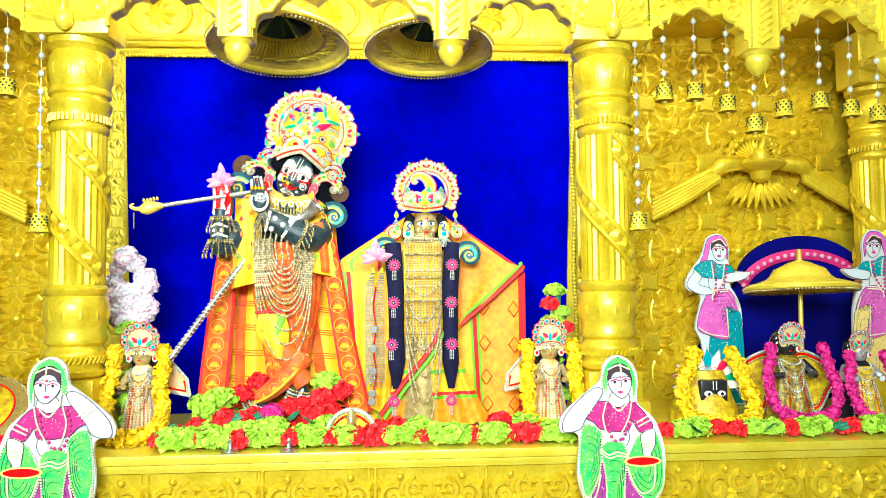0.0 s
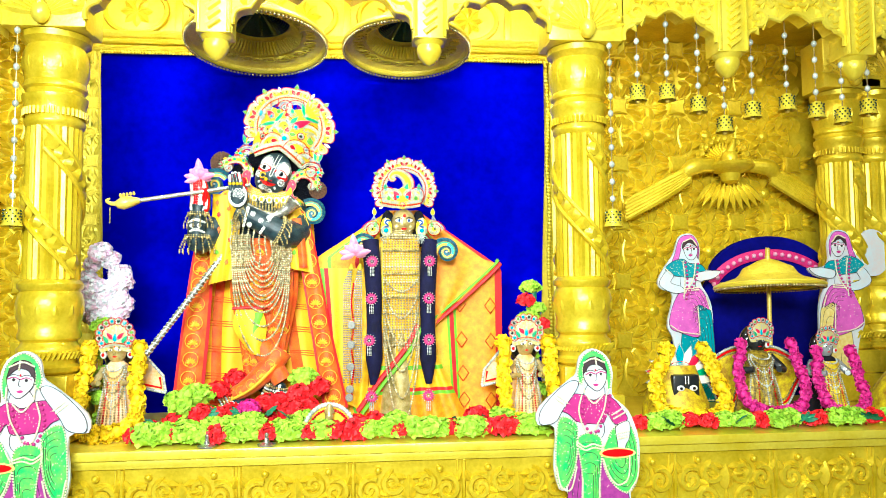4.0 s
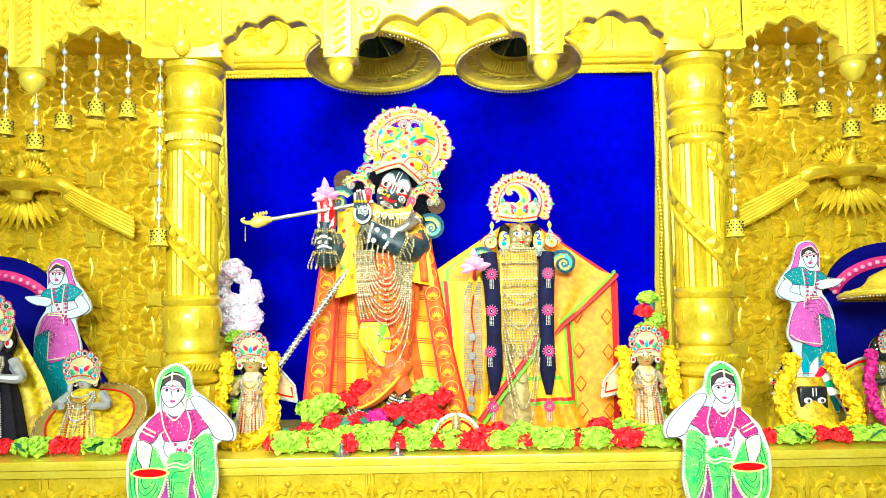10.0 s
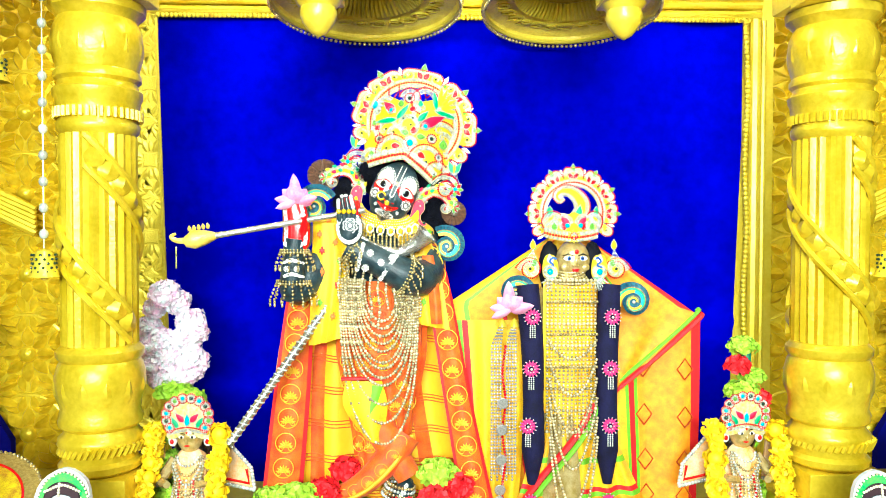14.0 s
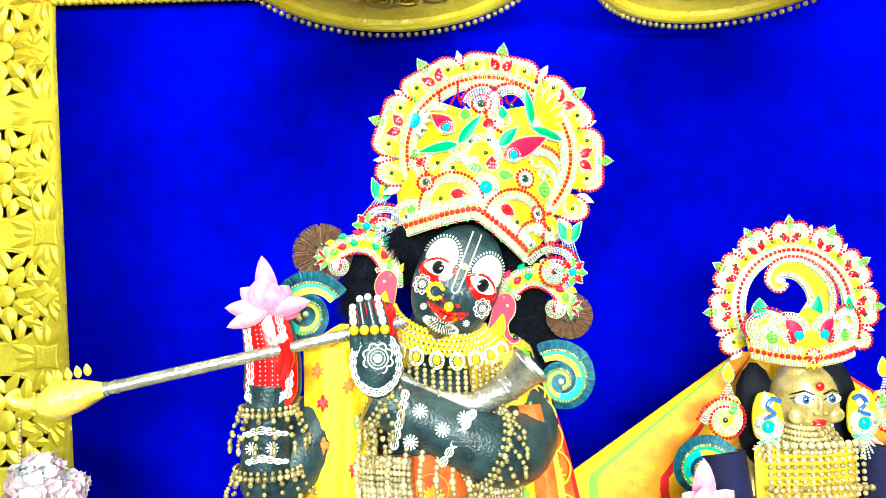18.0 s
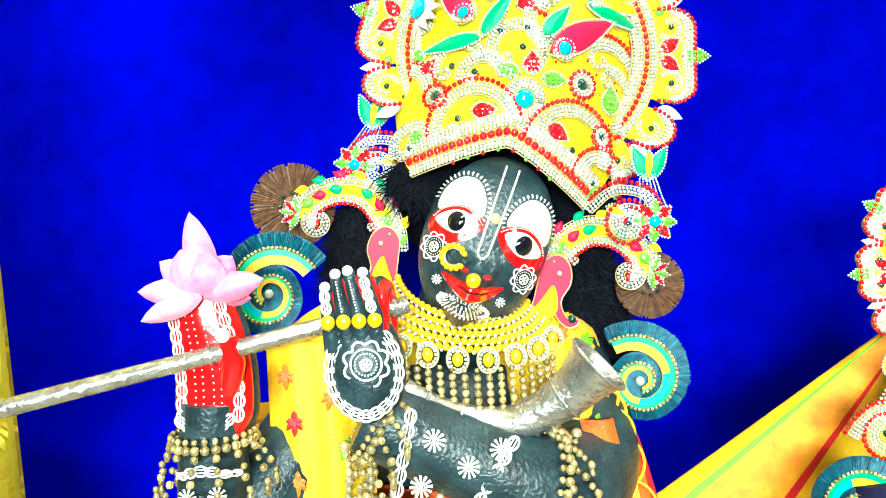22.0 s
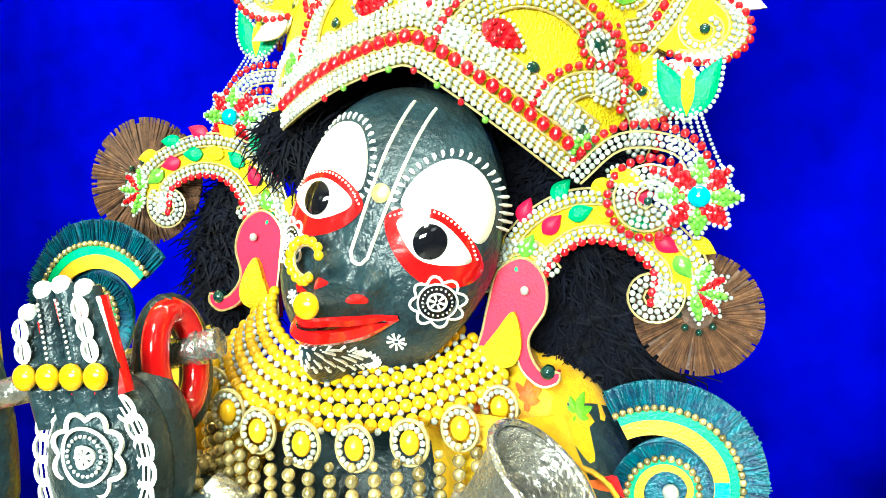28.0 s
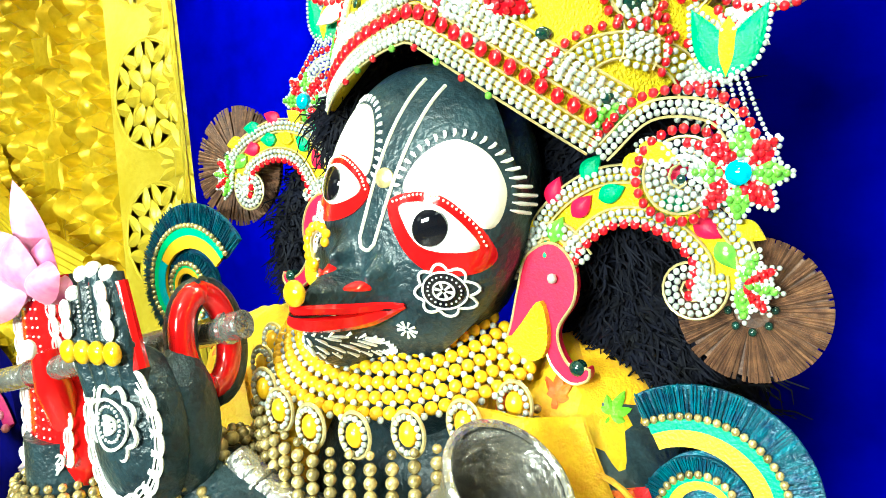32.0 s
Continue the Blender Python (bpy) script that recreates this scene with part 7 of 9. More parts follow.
strips(sari, lf, ((0, 0.12, "green_border", GREENCL, ""), (0.12, 0.2, "red_border", REDCL, ""), (0.2, 1, "side_panel", LEMON, "")))
skirt = hang([(-0.155, 1.46), (-0.19, 1.3), (-0.25, 1.09)], [(-0.02, 1.46), (0.06, 1.3), (0.16, 1.09)], 2.885, 5, 0.012, 0.03)
bands = ((0, 0.5, "skirt", LEMON), (0.5, 0.54, "green_band", GREENCL), (0.54, 0.7, "skirt", LEMON), (0.7, 0.73, "red_band", REDCL), (0.73, 0.76, "green_band", GREENCL), (0.76, 1, "hem", OCHRE))
for a, b, nm, mt in bands:
    part(nm, sheet(lambda u, v: skirt(u, a + (b - a) * v), 50, max(4, int(30 * (b - a))), thick=0.003), mt, sari)
dg = np.array([(-0.25, 2.85, 1.14), (-0.17, 2.845, 1.25), (-0.08, 2.84, 1.36), (-0.03, 2.845, 1.45)])
part("pleat_border", tube(spline(dg, 16), 0.009, 6), REDCL, sari)
part("pleat_border", tube(spline(dg + np.array([0.014, 0.002, -0.012]), 16), 0.007, 6), GREENCL, sari)

for sx, xs in ((-1, (-0.197, -0.2, -0.208, -0.2)), (1, (0.012, 0.008, 0.008, 0.004))):
    b = thing("braid", "thick navy velvet braid with pink rosette tassels", "braid", "velvet braids")
    x0 = FX + sx * 0.1
    part("rope", tube(spline([(x0 + sx * 0.012, 2.88, 1.76), (x0, 2.86, 1.6), (x0 - sx * 0.002, 2.85, 1.45), (x0 - sx * 0.002, 2.85, 1.33), (x0, 2.85, 1.235)], 30), [0.032, 0.03, 0.027, 0.031, 0.012], 14), BRAID, b)
    for k, z in enumerate((1.68, 1.545, 1.395, 1.195)):
        j = Jewel(frame_at(xs[k], 2.822, z))
        t = np.linspace(0, 2 * np.pi, 14, endpoint=False)
        for a in t:
            j.drop(0.006 * math.cos(a), 0.006 * math.sin(a), 0.018, 0.007, math.degrees(a), 0, False)
        beads(j.at(0.0225 * np.cos(t), 0.0225 * np.sin(t), 0.003), 0.002, j.pearl)
        beads(j.at(0.009 * np.cos(t[::2]), 0.009 * np.sin(t[::2]), 0.005), 0.0019, j.pearl)
        beads(j.at([0], [0], 0.006), 0.0038, j.pearl, 0, BALL_MID)
        rs = part("rosette", j.fill, MAGENTA, b, "pink rosette with pearls and small tassels")
        for q in (-0.006, 0, 0.006):
            z2 = np.linspace(-0.022, -0.052, 7)
            beads(j.at(q + 0 * z2, z2, 0.002), 0.0024, j.pearl)
        part("pearl", j.pearl, PEARL, rs, kind="stuff")

part("bodice", sheet(hang([(FX - 0.07, 1.77), (FX - 0.07, 1.6), (FX - 0.075, 1.42)], [(FX + 0.07, 1.77), (FX + 0.07, 1.6), (FX + 0.075, 1.42)], 2.868, 3, 0.004, 0.022), 24, 20, thick=0.003), LEMON, sari, "yellow silk bodice under the bead curtain")
cur = thing("bead_curtain", "curtain of gold bead strings down the front with swags below", "necklace")
for k in range(13):
    x = FX - 0.063 + k * 0.0105
    z = np.arange(1.775, 1.375 - 0.01 * (k % 3), -0.0095)
    part("strand", beads(np.stack([x + 0 * z, 2.83 + 0.0 * z + 0.01 * abs(k - 6) / 6, z], 1), np.where(np.arange(len(z)) % 6 == 0, 0.0052, 0.0036)), CHAINB, cur, kind="stuff")
for k in range(6):
    t = np.linspace(0, 1, 40)
    x = FX - 0.062 + 0.124 * t
    z = 1.62 - 0.05 * k - (0.05 + 0.045 * k) * np.sin(np.pi * t) ** 0.8
    p = even(np.stack([x, 2.822 - 0.004 * k + 0 * t, z], 1), 0.0088)
    part("swag", beads(p, 0.0044), CHAINB, cur, kind="stuff")
for k in range(5):
    z = 1.765 + 0.007 * k
    th = np.linspace(-1.2, 1.2, 26)
    part("collar", beads(np.stack([FX + (0.055 - 0.005 * k) * np.sin(th), 2.895 - (0.06 - 0.004 * k) * np.cos(th), z + 0.012 * (1 - np.cos(th))], 1), 0.0042), GBEAD, cur, kind="stuff")
for k in range(3):
    part("belt", beads([(x, 2.824, 1.72 - 0.085 * k) for x in np.arange(FX - 0.064, FX + 0.066, 0.0085)], 0.0046), GBEAD, cur, kind="stuff")
pr = thing("pearl_strand", "bundle of white pearl strands hanging beside the braid", "necklace")
SILVERB = material("silver_bead", (0.6, 0.6, 0.56), 0.2, 0.5, (0.34, 0.33, 0.3), 300, spread=0.3)
for k in range(8):
    side = -1 if k < 4 else 1
    top, low = -0.257 + side * 0.016 + (k % 4 - 1.5) * 0.002, -0.268 + side * 0.02 + (k % 4 - 1.5) * 0.0078
    z = np.arange(1.66, 1.24 + 0.02 * (k % 2), -0.0085)
    x = top + (low - top) * np.minimum(1, (1.66 - z) / 0.06)
    part("strand", beads(np.stack([x, 2.858 + 0 * z, z], 1), 0.0036), SILVERB, pr, kind="stuff")
for side in (-1, 1):
    part("cap", lathe([(0.012, 0), (0.011, 0.006), (0.006, 0.016), (0.002, 0.022)], 12, None, 0, pose(-0.257 + side * 0.016, 2.852, 1.652)), GOLD_PALE, pr)
z = np.arange(1.6, 1.2, -0.008)
part("ruby_strand", beads(np.stack([-0.268 + 0.004 * np.sin(z * 40), 2.85 + 0 * z, z], 1), 0.0042), RUBY, pr, kind="stuff")
for k, z in enumerate((1.45, 1.38, 1.3, 1.22, 1.19)):
    part("rosette_drop", lathe([(0.0, -0.008), (0.012, -0.006), (0.015, 0), (0.012, 0.004)], 14, None, 0, pose(-0.272 - 0.002 * k, 2.845, z, 90)), SILVERB, pr)
z = np.arange(1.3, 1.19, -0.0085)
part("tail", beads(np.stack([-0.27 + 0 * z, 2.855 + 0 * z, z], 1), 0.0042), PEARL, pr, kind="stuff")
lotus((-0.26, 2.79, 1.705), 0.055, "pink lotus flower held by the shorter statue")
feather_spiral(frame_at(0.078, 2.86, 1.716, 0, 0, 1), 0.04, "peacock feather spiral with purple and green ribbon at the sari", 196)
feather_spiral(frame_at(-0.235, 2.87, 1.738, 0, 0, -1), 0.036, "peacock feather spiral at the shoulder above the lotus", 196)

# ---- flowers ----
REDF = material("red_carnation_petal", (0.8, 0.006, 0.02), 0.6, 0.0, (0.66, 0.003, 0.012), 40, 0.1, 200, spread=0.2)
GREENF = material("lime_hydrangea_petal", (0.42, 0.66, 0.05), 0.6, 0.0, (0.3, 0.55, 0.03), 30, 0.1, 200, spread=0.2)
YELF = material("yellow_marigold_petal", (0.86, 0.66, 0.004), 0.6, 0.0, (0.82, 0.52, 0.003), 40, 0.1, 200, spread=0.15)
WHITEF = material("pale_blue_white_petal", (0.72, 0.84, 0.84), 0.6, 0.0, (0.84, 0.5, 0.7), 34, 0.1, 200, spread=0.1)
MAGF = material("magenta_petal", (0.7, 0.02, 0.3), 0.6, 0.0, (0.58, 0.01, 0.2), 40, 0.1, 200, spread=0.2)
LEAF = material("dark_green_leaf", (0.02, 0.2, 0.1), 0.5, 0.0, (0.01, 0.12, 0.07), 30, 0.2, 200, spread=0.3)


def bloom_shape(n, r, size, seed, flat=0.85):
    """A ball of small ruffled petals."""
    rng = np.random.RandomState(seed)
    s = Shape()
    for k in range(n):
        d = rng.normal(0, 1, 3)
        d[2] = abs(d[2]) - 0.25
        d /= np.linalg.norm(d)
        q = d * r * rng.uniform(0.7, 1.0)
        q[2] *= flat
        m = Matrix.Translation(q) @ Vector(d + rng.normal(0, 0.35, 3)).to_track_quat("Z", "Y").to_matrix().to_4x4()
        t = np.linspace(0, 2 * np.pi, 7, endpoint=False)
        rr = size * (1 + 0.2 * np.sin(3 * t + k))
        v = np.concatenate([[(0, 0, 0)], np.stack([rr * np.cos(t), rr * np.sin(t), size * 0.35 * (1 + np.sin(4 * t + k)) * 0.8], 1)])
        v = v @ np.array(m.to_3x3()).T + np.array(m.translation)
        s.add(v, [(0, 1 + e, 1 + (e + 1) % 7) for e in range(7)])
    blob((0, 0, 0), (r * 0.75, r * 0.75, r * 0.7 * flat), s)
    return s


def leaf_shape():
    s = Shape()
    for k in range(5):
        petal(0.045, 0.026, 0.006, s, 0, pose(0, 0, 0, -50, 0, 0) @ pose(0, 0, 0, 0, -20 - k * 36, 0))
    return s


CARN, HYDR, MARI = bloom_shape(90, 0.036, 0.012, 1), bloom_shape(130, 0.05, 0.013, 2, 0.7), bloom_shape(60, 0.021, 0.008, 3)
BLOOM = {}


def bloom(kind, x, y, z, k=1.0, turn=0.0):
    nm, sh, mt, lb, cat, gr = {"r": ("carnation", CARN, REDF, "red carnation bloom lying on the altar", "flower", "red carnations"),
                               "g": ("hydrangea", HYDR, GREENF, "lime green hydrangea cluster lying on the altar", "flower", "green hydrangeas"),
                               "w": ("hydrangea", HYDR, WHITEF, "pale blue and pink hydrangea cluster", "flower", "pale hydrangeas"),
                               "m": ("lotus_bud", CARN, MAGF, "magenta flower bud at the statue's feet", "flower", "magenta buds"),
                               "l": ("leaf_sprig", leaf_shape() if "l" not in BLOOM else None, LEAF, "dark green leaf sprig among the flowers", "leaf", "leaf sprigs")}[kind]
    m = pose(x, y, z, 0, 0, turn) @ Matrix.Scale(k, 4)
    if kind not in BLOOM:
        BLOOM[kind] = solo(nm, sh, mt, lb, cat, gr)
        BLOOM[kind].matrix_world = m
        return BLOOM[kind]
    o = BLOOM[kind].copy()
    scene.collection.objects.link(o)
    o.matrix_world = m
    return o


rng = np.random.RandomState(11)
row = "rggrggrgggrggrgrrrggrgggrggrrrggrr"
for k, c in enumerate(row):
    bloom(c, -0.96 + k * 0.0425 + rng.normal(0, 0.006), 2.61 + 0.03 * rng.rand(), TOP + (0.03 if c == "r" else 0.03), 0.9 + 0.25 * rng.rand(), rng.rand() * 360)
for (x, y, z, c) in ((-0.93, 2.70, 0.04, "r"), (-0.86, 2.72, 0.06, "r"), (-0.82, 2.68, 0.04, "g"), (-0.77, 2.72, 0.09, "r"), (-0.84, 2.78, 0.1, "g"), (-0.8, 2.8, 0.14, "g"), (-0.72, 2.68, 0.05, "g"), (-0.66, 2.68, 0.05, "g"),
                     (-0.6, 2.68, 0.06, "g"), (-0.72, 2.74, 0.08, "r"), (-0.53, 2.72, 0.06, "r"), (-0.47, 2.72, 0.1, "r"), (-0.52, 2.78, 0.12, "r"), (-0.45, 2.8, 0.14, "r"), (-0.42, 2.76, 0.1, "r"), (-0.44, 2.86, 0.19, "g"),
                     (-0.39, 2.84, 0.16, "r"), (-0.74, 2.84, 0.15, "r"), (-0.69, 2.9, 0.19, "r"), (-0.68, 2.77, 0.09, "r"), (-0.62, 2.76, 0.1, "m"), (-0.56, 2.79, 0.11, "r"), (-0.64, 2.74, 0.08, "l"), (-0.75, 2.7, 0.09, "l"),
                     (-0.55, 2.7, 0.09, "l"), (-0.48, 2.68, 0.08, "l"), (-0.9, 2.66, 0.06, "l"), (-0.25, 2.66, 0.05, "r"), (-0.19, 2.68, 0.06, "r"), (-0.12, 2.66, 0.06, "g"), (-0.02, 2.66, 0.05, "l"), (0.06, 2.66, 0.05, "l"), (0.16, 2.68, 0.07, "r"),
                     (0.24, 2.68, 0.05, "g"), (0.2, 2.66, 0.05, "l"), (-0.88, 2.86, 0.12, "g"), (-0.43, 2.68, 0.06, "g"), (-0.36, 2.68, 0.05, "r"), (-0.3, 2.7, 0.07, "l"), (-0.57, 2.88, 0.06, "g"), (-0.63, 2.84, 0.05, "g"), (-0.5, 2.88, 0.07, "g"), (-0.72, 2.88, 0.06, "g"), (-0.79, 2.88, 0.06, "g")):
    bloom(c, x, y, TOP + z - 0.01, 0.95 + 0.25 * rng.rand(), rng.rand() * 360)
for x0, x1, n in ((0.72, 2.0, 22), (-2.85, -1.45, 24)):
    for k in range(n):
        c = "rggrrgg"[k % 7] if x0 > 0 else "ggrggrr"[k % 7]
        bloom(c, x0 + (x1 - x0) * k / (n - 1), 2.62 + 0.04 * rng.rand(), TOP + 0.028, 0.8 + 0.25 * rng.rand(), rng.rand() * 360)
        if k % 4 == 1:
            bloom("l", x0 + (x1 - x0) * (k + 0.5) / (n - 1), 2.6, TOP + 0.03, 1.0, rng.rand() * 360)
# standing bouquets beside the columns
for k in range(38):
    a, h = rng.uniform(0, 6.3), rng.uniform(0, 1)
    w = 0.085 * math.sin(math.pi * (0.2 + 0.75 * h))
    o = bloom("w", -1.2 + w * math.cos(a), 3.06 - 0.05 * abs(math.sin(a)), TOP + 0.4 + 0.25 * h, rng.uniform(0.55, 0.85), 0)
    o.matrix_world = o.matrix_world @ Matrix.Rotation(radians(rng.uniform(35, 100)), 4, "X") @ Matrix.Rotation(a, 4, "Z")
for (x, y, z, c, k) in ((-1.18, 3.0, 0.37, "g", 1.0), (-1.13, 2.98, 0.35, "g", 0.9), (-1.14, 2.95, 0.3, "g", 1.0), (-1.16, 2.9, 0.28, "g", 0.9), (-1.1, 2.9, 0.26, "r", 1.0),
                        (-1.09, 2.9, 0.21, "r", 0.9), (-1.16, 2.9, 0.2, "g", 0.9), (-1.15, 2.9, 0.12, "g", 1.0), (-1.13, 2.9, 0.05, "g", 1.0), (0.415, 2.95, 0.5, "g", 0.8), (0.39, 2.93, 0.45, "r", 0.9), (0.43, 2.93, 0.42, "g", 0.7), (0.4, 2.92, 0.38, "g", 0.9), (0.44, 2.92, 0.36, "r", 1.0), (0.42, 2.92, 0.3, "r", 0.7),
                        (0.4, 2.92, 0.24, "g", 0.8), (0.43, 2.92, 0.18, "r", 0.8), (0.42, 2.92, 0.11, "g", 0.9), (0.42, 2.92, 0.04, "g", 0.9)):
    bloom(c, x, y, TOP + z, k, rng.rand() * 360)
for nm, x in (("west", -1.17), ("east", 0.425)):
    solo("bouquet_stem", tube([(x, 2.95 if x > 0 else 3.09, TOP), (x, 2.95 if x > 0 else 3.09, TOP + 0.5)], 0.012, 8), LEAF, "green stem bundle holding the standing bouquet", "stem")


def garland(points, mat, label, step=0.036, k=1.3):
    """A string of blooms along a line; each bloom a part."""
    g = thing("garland", label, "garland", "flower garlands")
    first = None
    p = even(spline(points, 60), step)
    for i, q in enumerate(p):
        m = pose(*q, 90, 0, i * 77) @ Matrix.Scale(k, 4)
        if first is None:
            first = part("bloom", MARI, mat, g)
            first.matrix_local = m
        else:
            instance(first, m, g)
    return g


# ---- small crowns and small statues ----
def mini_crown_shapes():
    at = lambda u, v, h=0.0: np.stack(np.broadcast_arrays(np.asarray(u, float), -np.asarray(h, float) + 1.2 * np.asarray(u, float) ** 2, np.asarray(v, float)), -1)
    o = closed([(-0.05, 0.0), (-0.062, 0.05), (-0.05, 0.09), (0, 0.112), (0.05, 0.09), (0.062, 0.05), (0.05, 0.0), (0, 0.012)], 40)
    j = Jewel(lambda u, v, h: at(u, v, h + 0.001))
    t = np.linspace(radians(-35), radians(215), 12)
    for a in t:
        j.rosette(0.056 * math.cos(a), 0.058 + 0.05 * math.sin(a), 0.0125, (5, 1, 2)[int(a * 3) % 3])
    j.rows(spline([(-0.048, 0.012), (0, 0.022), (0.048, 0.012)], 30), 2, True)
    for (u, v, a, sl) in ((0, 0.035, 90, 2), (0.008, 0.045, 45, 3), (-0.008, 0.045, 135, 3), (0.025, 0.03, 60, 4), (-0.025, 0.03, 120, 4)):
        j.drop(u, v, 0.03, 0.014, a, sl)
    return surf(at, o, 0, Shape(), 0.004, 4), j


MC = mini_crown_shapes()
mini = thing("jewelled_crown", "small silver jewelled crown with ruby rosettes", "crown", "small crowns")
part("panel", MC[0], material("silver_thread", (0.42, 0.45, 0.4), 0.35, 0.3, (0.66, 0.52, 0.05), 90, 0.5, 300), mini)
MC[1].finish(mini, INLAY, False)
mini_used = []


def small_crown(x, y, z, k, lean=0.0):
    m = pose(x, y, z, 0, lean, 0) @ Matrix.Scale(k, 4)
    if not mini_used:
        mini.matrix_world = m
        mini_used.append(1)
        return mini
    return copy_thing(mini, m)


BLACKS = material("black_stone", (0.008, 0.009, 0.012), 0.3, 0.0, (0.015, 0.018, 0.02), 30, 0.2, 200)
BLUES = material("blue_painted_stone", (0.03, 0.18, 0.5), 0.4, 0.0, (0.02, 0.12, 0.4), 30, 0.1, 200)
GOLDCL = material("gold_sequin_cloth", (0.09, 0.05, 0.012), 0.35, 0.3, (0.55, 0.4, 0.03), 70, 0.5, 300)
SILVERF = material("silver_painted_face", (0.5, 0.52, 0.52), 0.25, 0.4, (0.34, 0.36, 0.38), 40)
BLACKV = material("black_velvet", (0.006, 0.006, 0.01), 0.8, 0.0, (0.014, 0.012, 0.02), 40, 0.3, 300, spec=0.2)
GOLDB = material("gold_sequin_border", (0.62, 0.48, 0.16), 0.3, 0.5, (0.36, 0.25, 0.06), 120, 0.6, 300)
YELCL = material("yellow_floral_cloth", (0.84, 0.68, 0.006), 0.5, 0.0, (0.36, 0.17, 0.01), 42, 0.3, 300)
ORWHITE = material("cream_orange_cloth", (0.8, 0.62, 0.4), 0.5, 0.0, (0.78, 0.35, 0.06), 25, 0.4, 300)


def small_statue(x, y, h, w, skin, cloth, label, arms=True, lean=0.0, cape=None, front=None):
    """A dressed figure of plain turned shapes, standing on the altar."""
    s = Shape()
    hr = h * 0.1
    zt = TOP + h
    prof = [(w * 0.5, TOP), (w * 0.46, TOP + 0.06 * h), (w * 0.36, TOP + 0.35 * h), (w * 0.27, TOP + 0.55 * h), (w * 0.3, TOP + 0.66 * h), (w * 0.2, TOP + 0.74 * h), (hr * 0.5, TOP + 0.78 * h)]
    lathe(prof, 36, s, 1, pose(x, y, 0), lambda a, z: 1 + 0.06 * math.sin(12 * a))
    painted_head((x, y - 0.01, zt - hr * 1.3), hr, s, 0, 2, 3, 4, lean)
    if arms:
        for sx in (-1, 1):
            tube(spline([(x + sx * w * 0.28, y, TOP + 0.68 * h), (x + sx * w * 0.46, y - 0.03, TOP + 0.55 * h), (x + sx * w * 0.25, y - 0.08, TOP + 0.56 * h)], 12), [w * 0.1, w * 0.08, w * 0.06], 8, s, 0)
    blob((x, y + 0.6 * hr, zt - hr * 1.5), (hr * 1.7, hr * 0.9, hr * 2.1), s, 3)
    for sx in (-1, 1):
        blob((x + sx * hr * 1.35, y - 0.3 * hr, zt - hr * 1.7), (hr * 0.34, hr * 0.2, hr * 0.42), s, 2)
        blob((x + sx * hr * 1.35, y - 0.5 * hr, zt - hr * 1.7), (hr * 0.16, hr * 0.12, hr * 0.2), s, 4)
    rz = lambda z: float(np.interp(z, [q[1] for q in prof], [q[0] for q in prof])) * 1.07 + 0.003
    if front:
        zz, aa = np.linspace(TOP + 0.01 * h, TOP + 0.7 * h, 16), np.linspace(-0.62, 0.62, 13)
        v = [(x + rz(q) * math.sin(a), y - rz(q) * math.cos(a), q) for q in zz for a in aa]
        s.add(np.array(v), [(i * 13 + k, i * 13 + k + 1, i * 13 + k + 14, i * 13 + k + 13) for i in range(15) for k in range(12)], 5)
    solo("small_statue", s, [skin, cloth, WHITE, JET, REDP, front or cloth], label, "statue", "small statues")
    n = thing("bead_necklace", "rows of small gold beads over the dress", "necklace", "small necklaces")
    for k in range(6):
        t = np.linspace(-1, 1, 26)
        zz = TOP + (0.72 - (0.05 + 0.075 * k) * (1 - t**2)) * h
        r = np.array([rz(q) for q in zz])
        a = t * (0.75 + 0.05 * k)
        part("string", beads(even(np.stack([x + r * np.sin(a), y - r * np.cos(a), zz], 1), 0.0085), 0.0039), GBEAD if k % 2 else PEARL, n, kind="stuff")
    v = thing("bead_apron", "strings of small silver and red beads hanging over the dress", "ornament", "bead aprons")
    for k in range(9):
        a = (k - 4) * 0.19
        zz = np.arange(TOP + 0.1 * h, TOP + 0.58 * h, 0.0085)
        r = np.array([rz(q) for q in zz])
        part("string", beads(np.stack([x + r * math.sin(a), y - r * math.cos(a), zz], 1), 0.0036), (PEARL, GBEAD, RUBY, GBEAD)[k % 4], v, kind="stuff")
    if cape:
        c = thing("sequin_cape", "yellow cape with red and lace borders spread behind a small statue", "cape", "small capes")
        for sx in (-1, 1):
            o = np.array([(0.1, 0.74), (0.3, 0.8), (0.62, 0.68), (0.78, 0.5), (0.66, 0.3), (0.5, 0.1), (0.3, 0.14), (0.2, 0.5)])
            p = closed(np.stack([x + sx * o[:, 0] * w * 1.3, TOP + o[:, 1] * h], 1), 40)
            part("panel", plate(p, y + 0.02, 0.008), cape, c)
            e = even(lift(np.concatenate([p, p[:1]]), y + 0.016), 0.0095)
            part("lace_edge", beads(e, 0.0058), PEARL, c, kind="stuff")
            m2 = p.mean(0)
            part("red_band", tube(lift(np.concatenate([m2 + (p - m2) * 0.88, (m2 + (p - m2) * 0.88)[:1]]), y + 0.017), 0.0045, 6, caps=False), REDP, c)
            part("gold_band", beads(even(lift(np.concatenate([m2 + (p - m2) * 0.78, (m2 + (p - m2) * 0.78)[:1]]), y + 0.017), 0.009), 0.0045), GBEAD, c, kind="stuff")


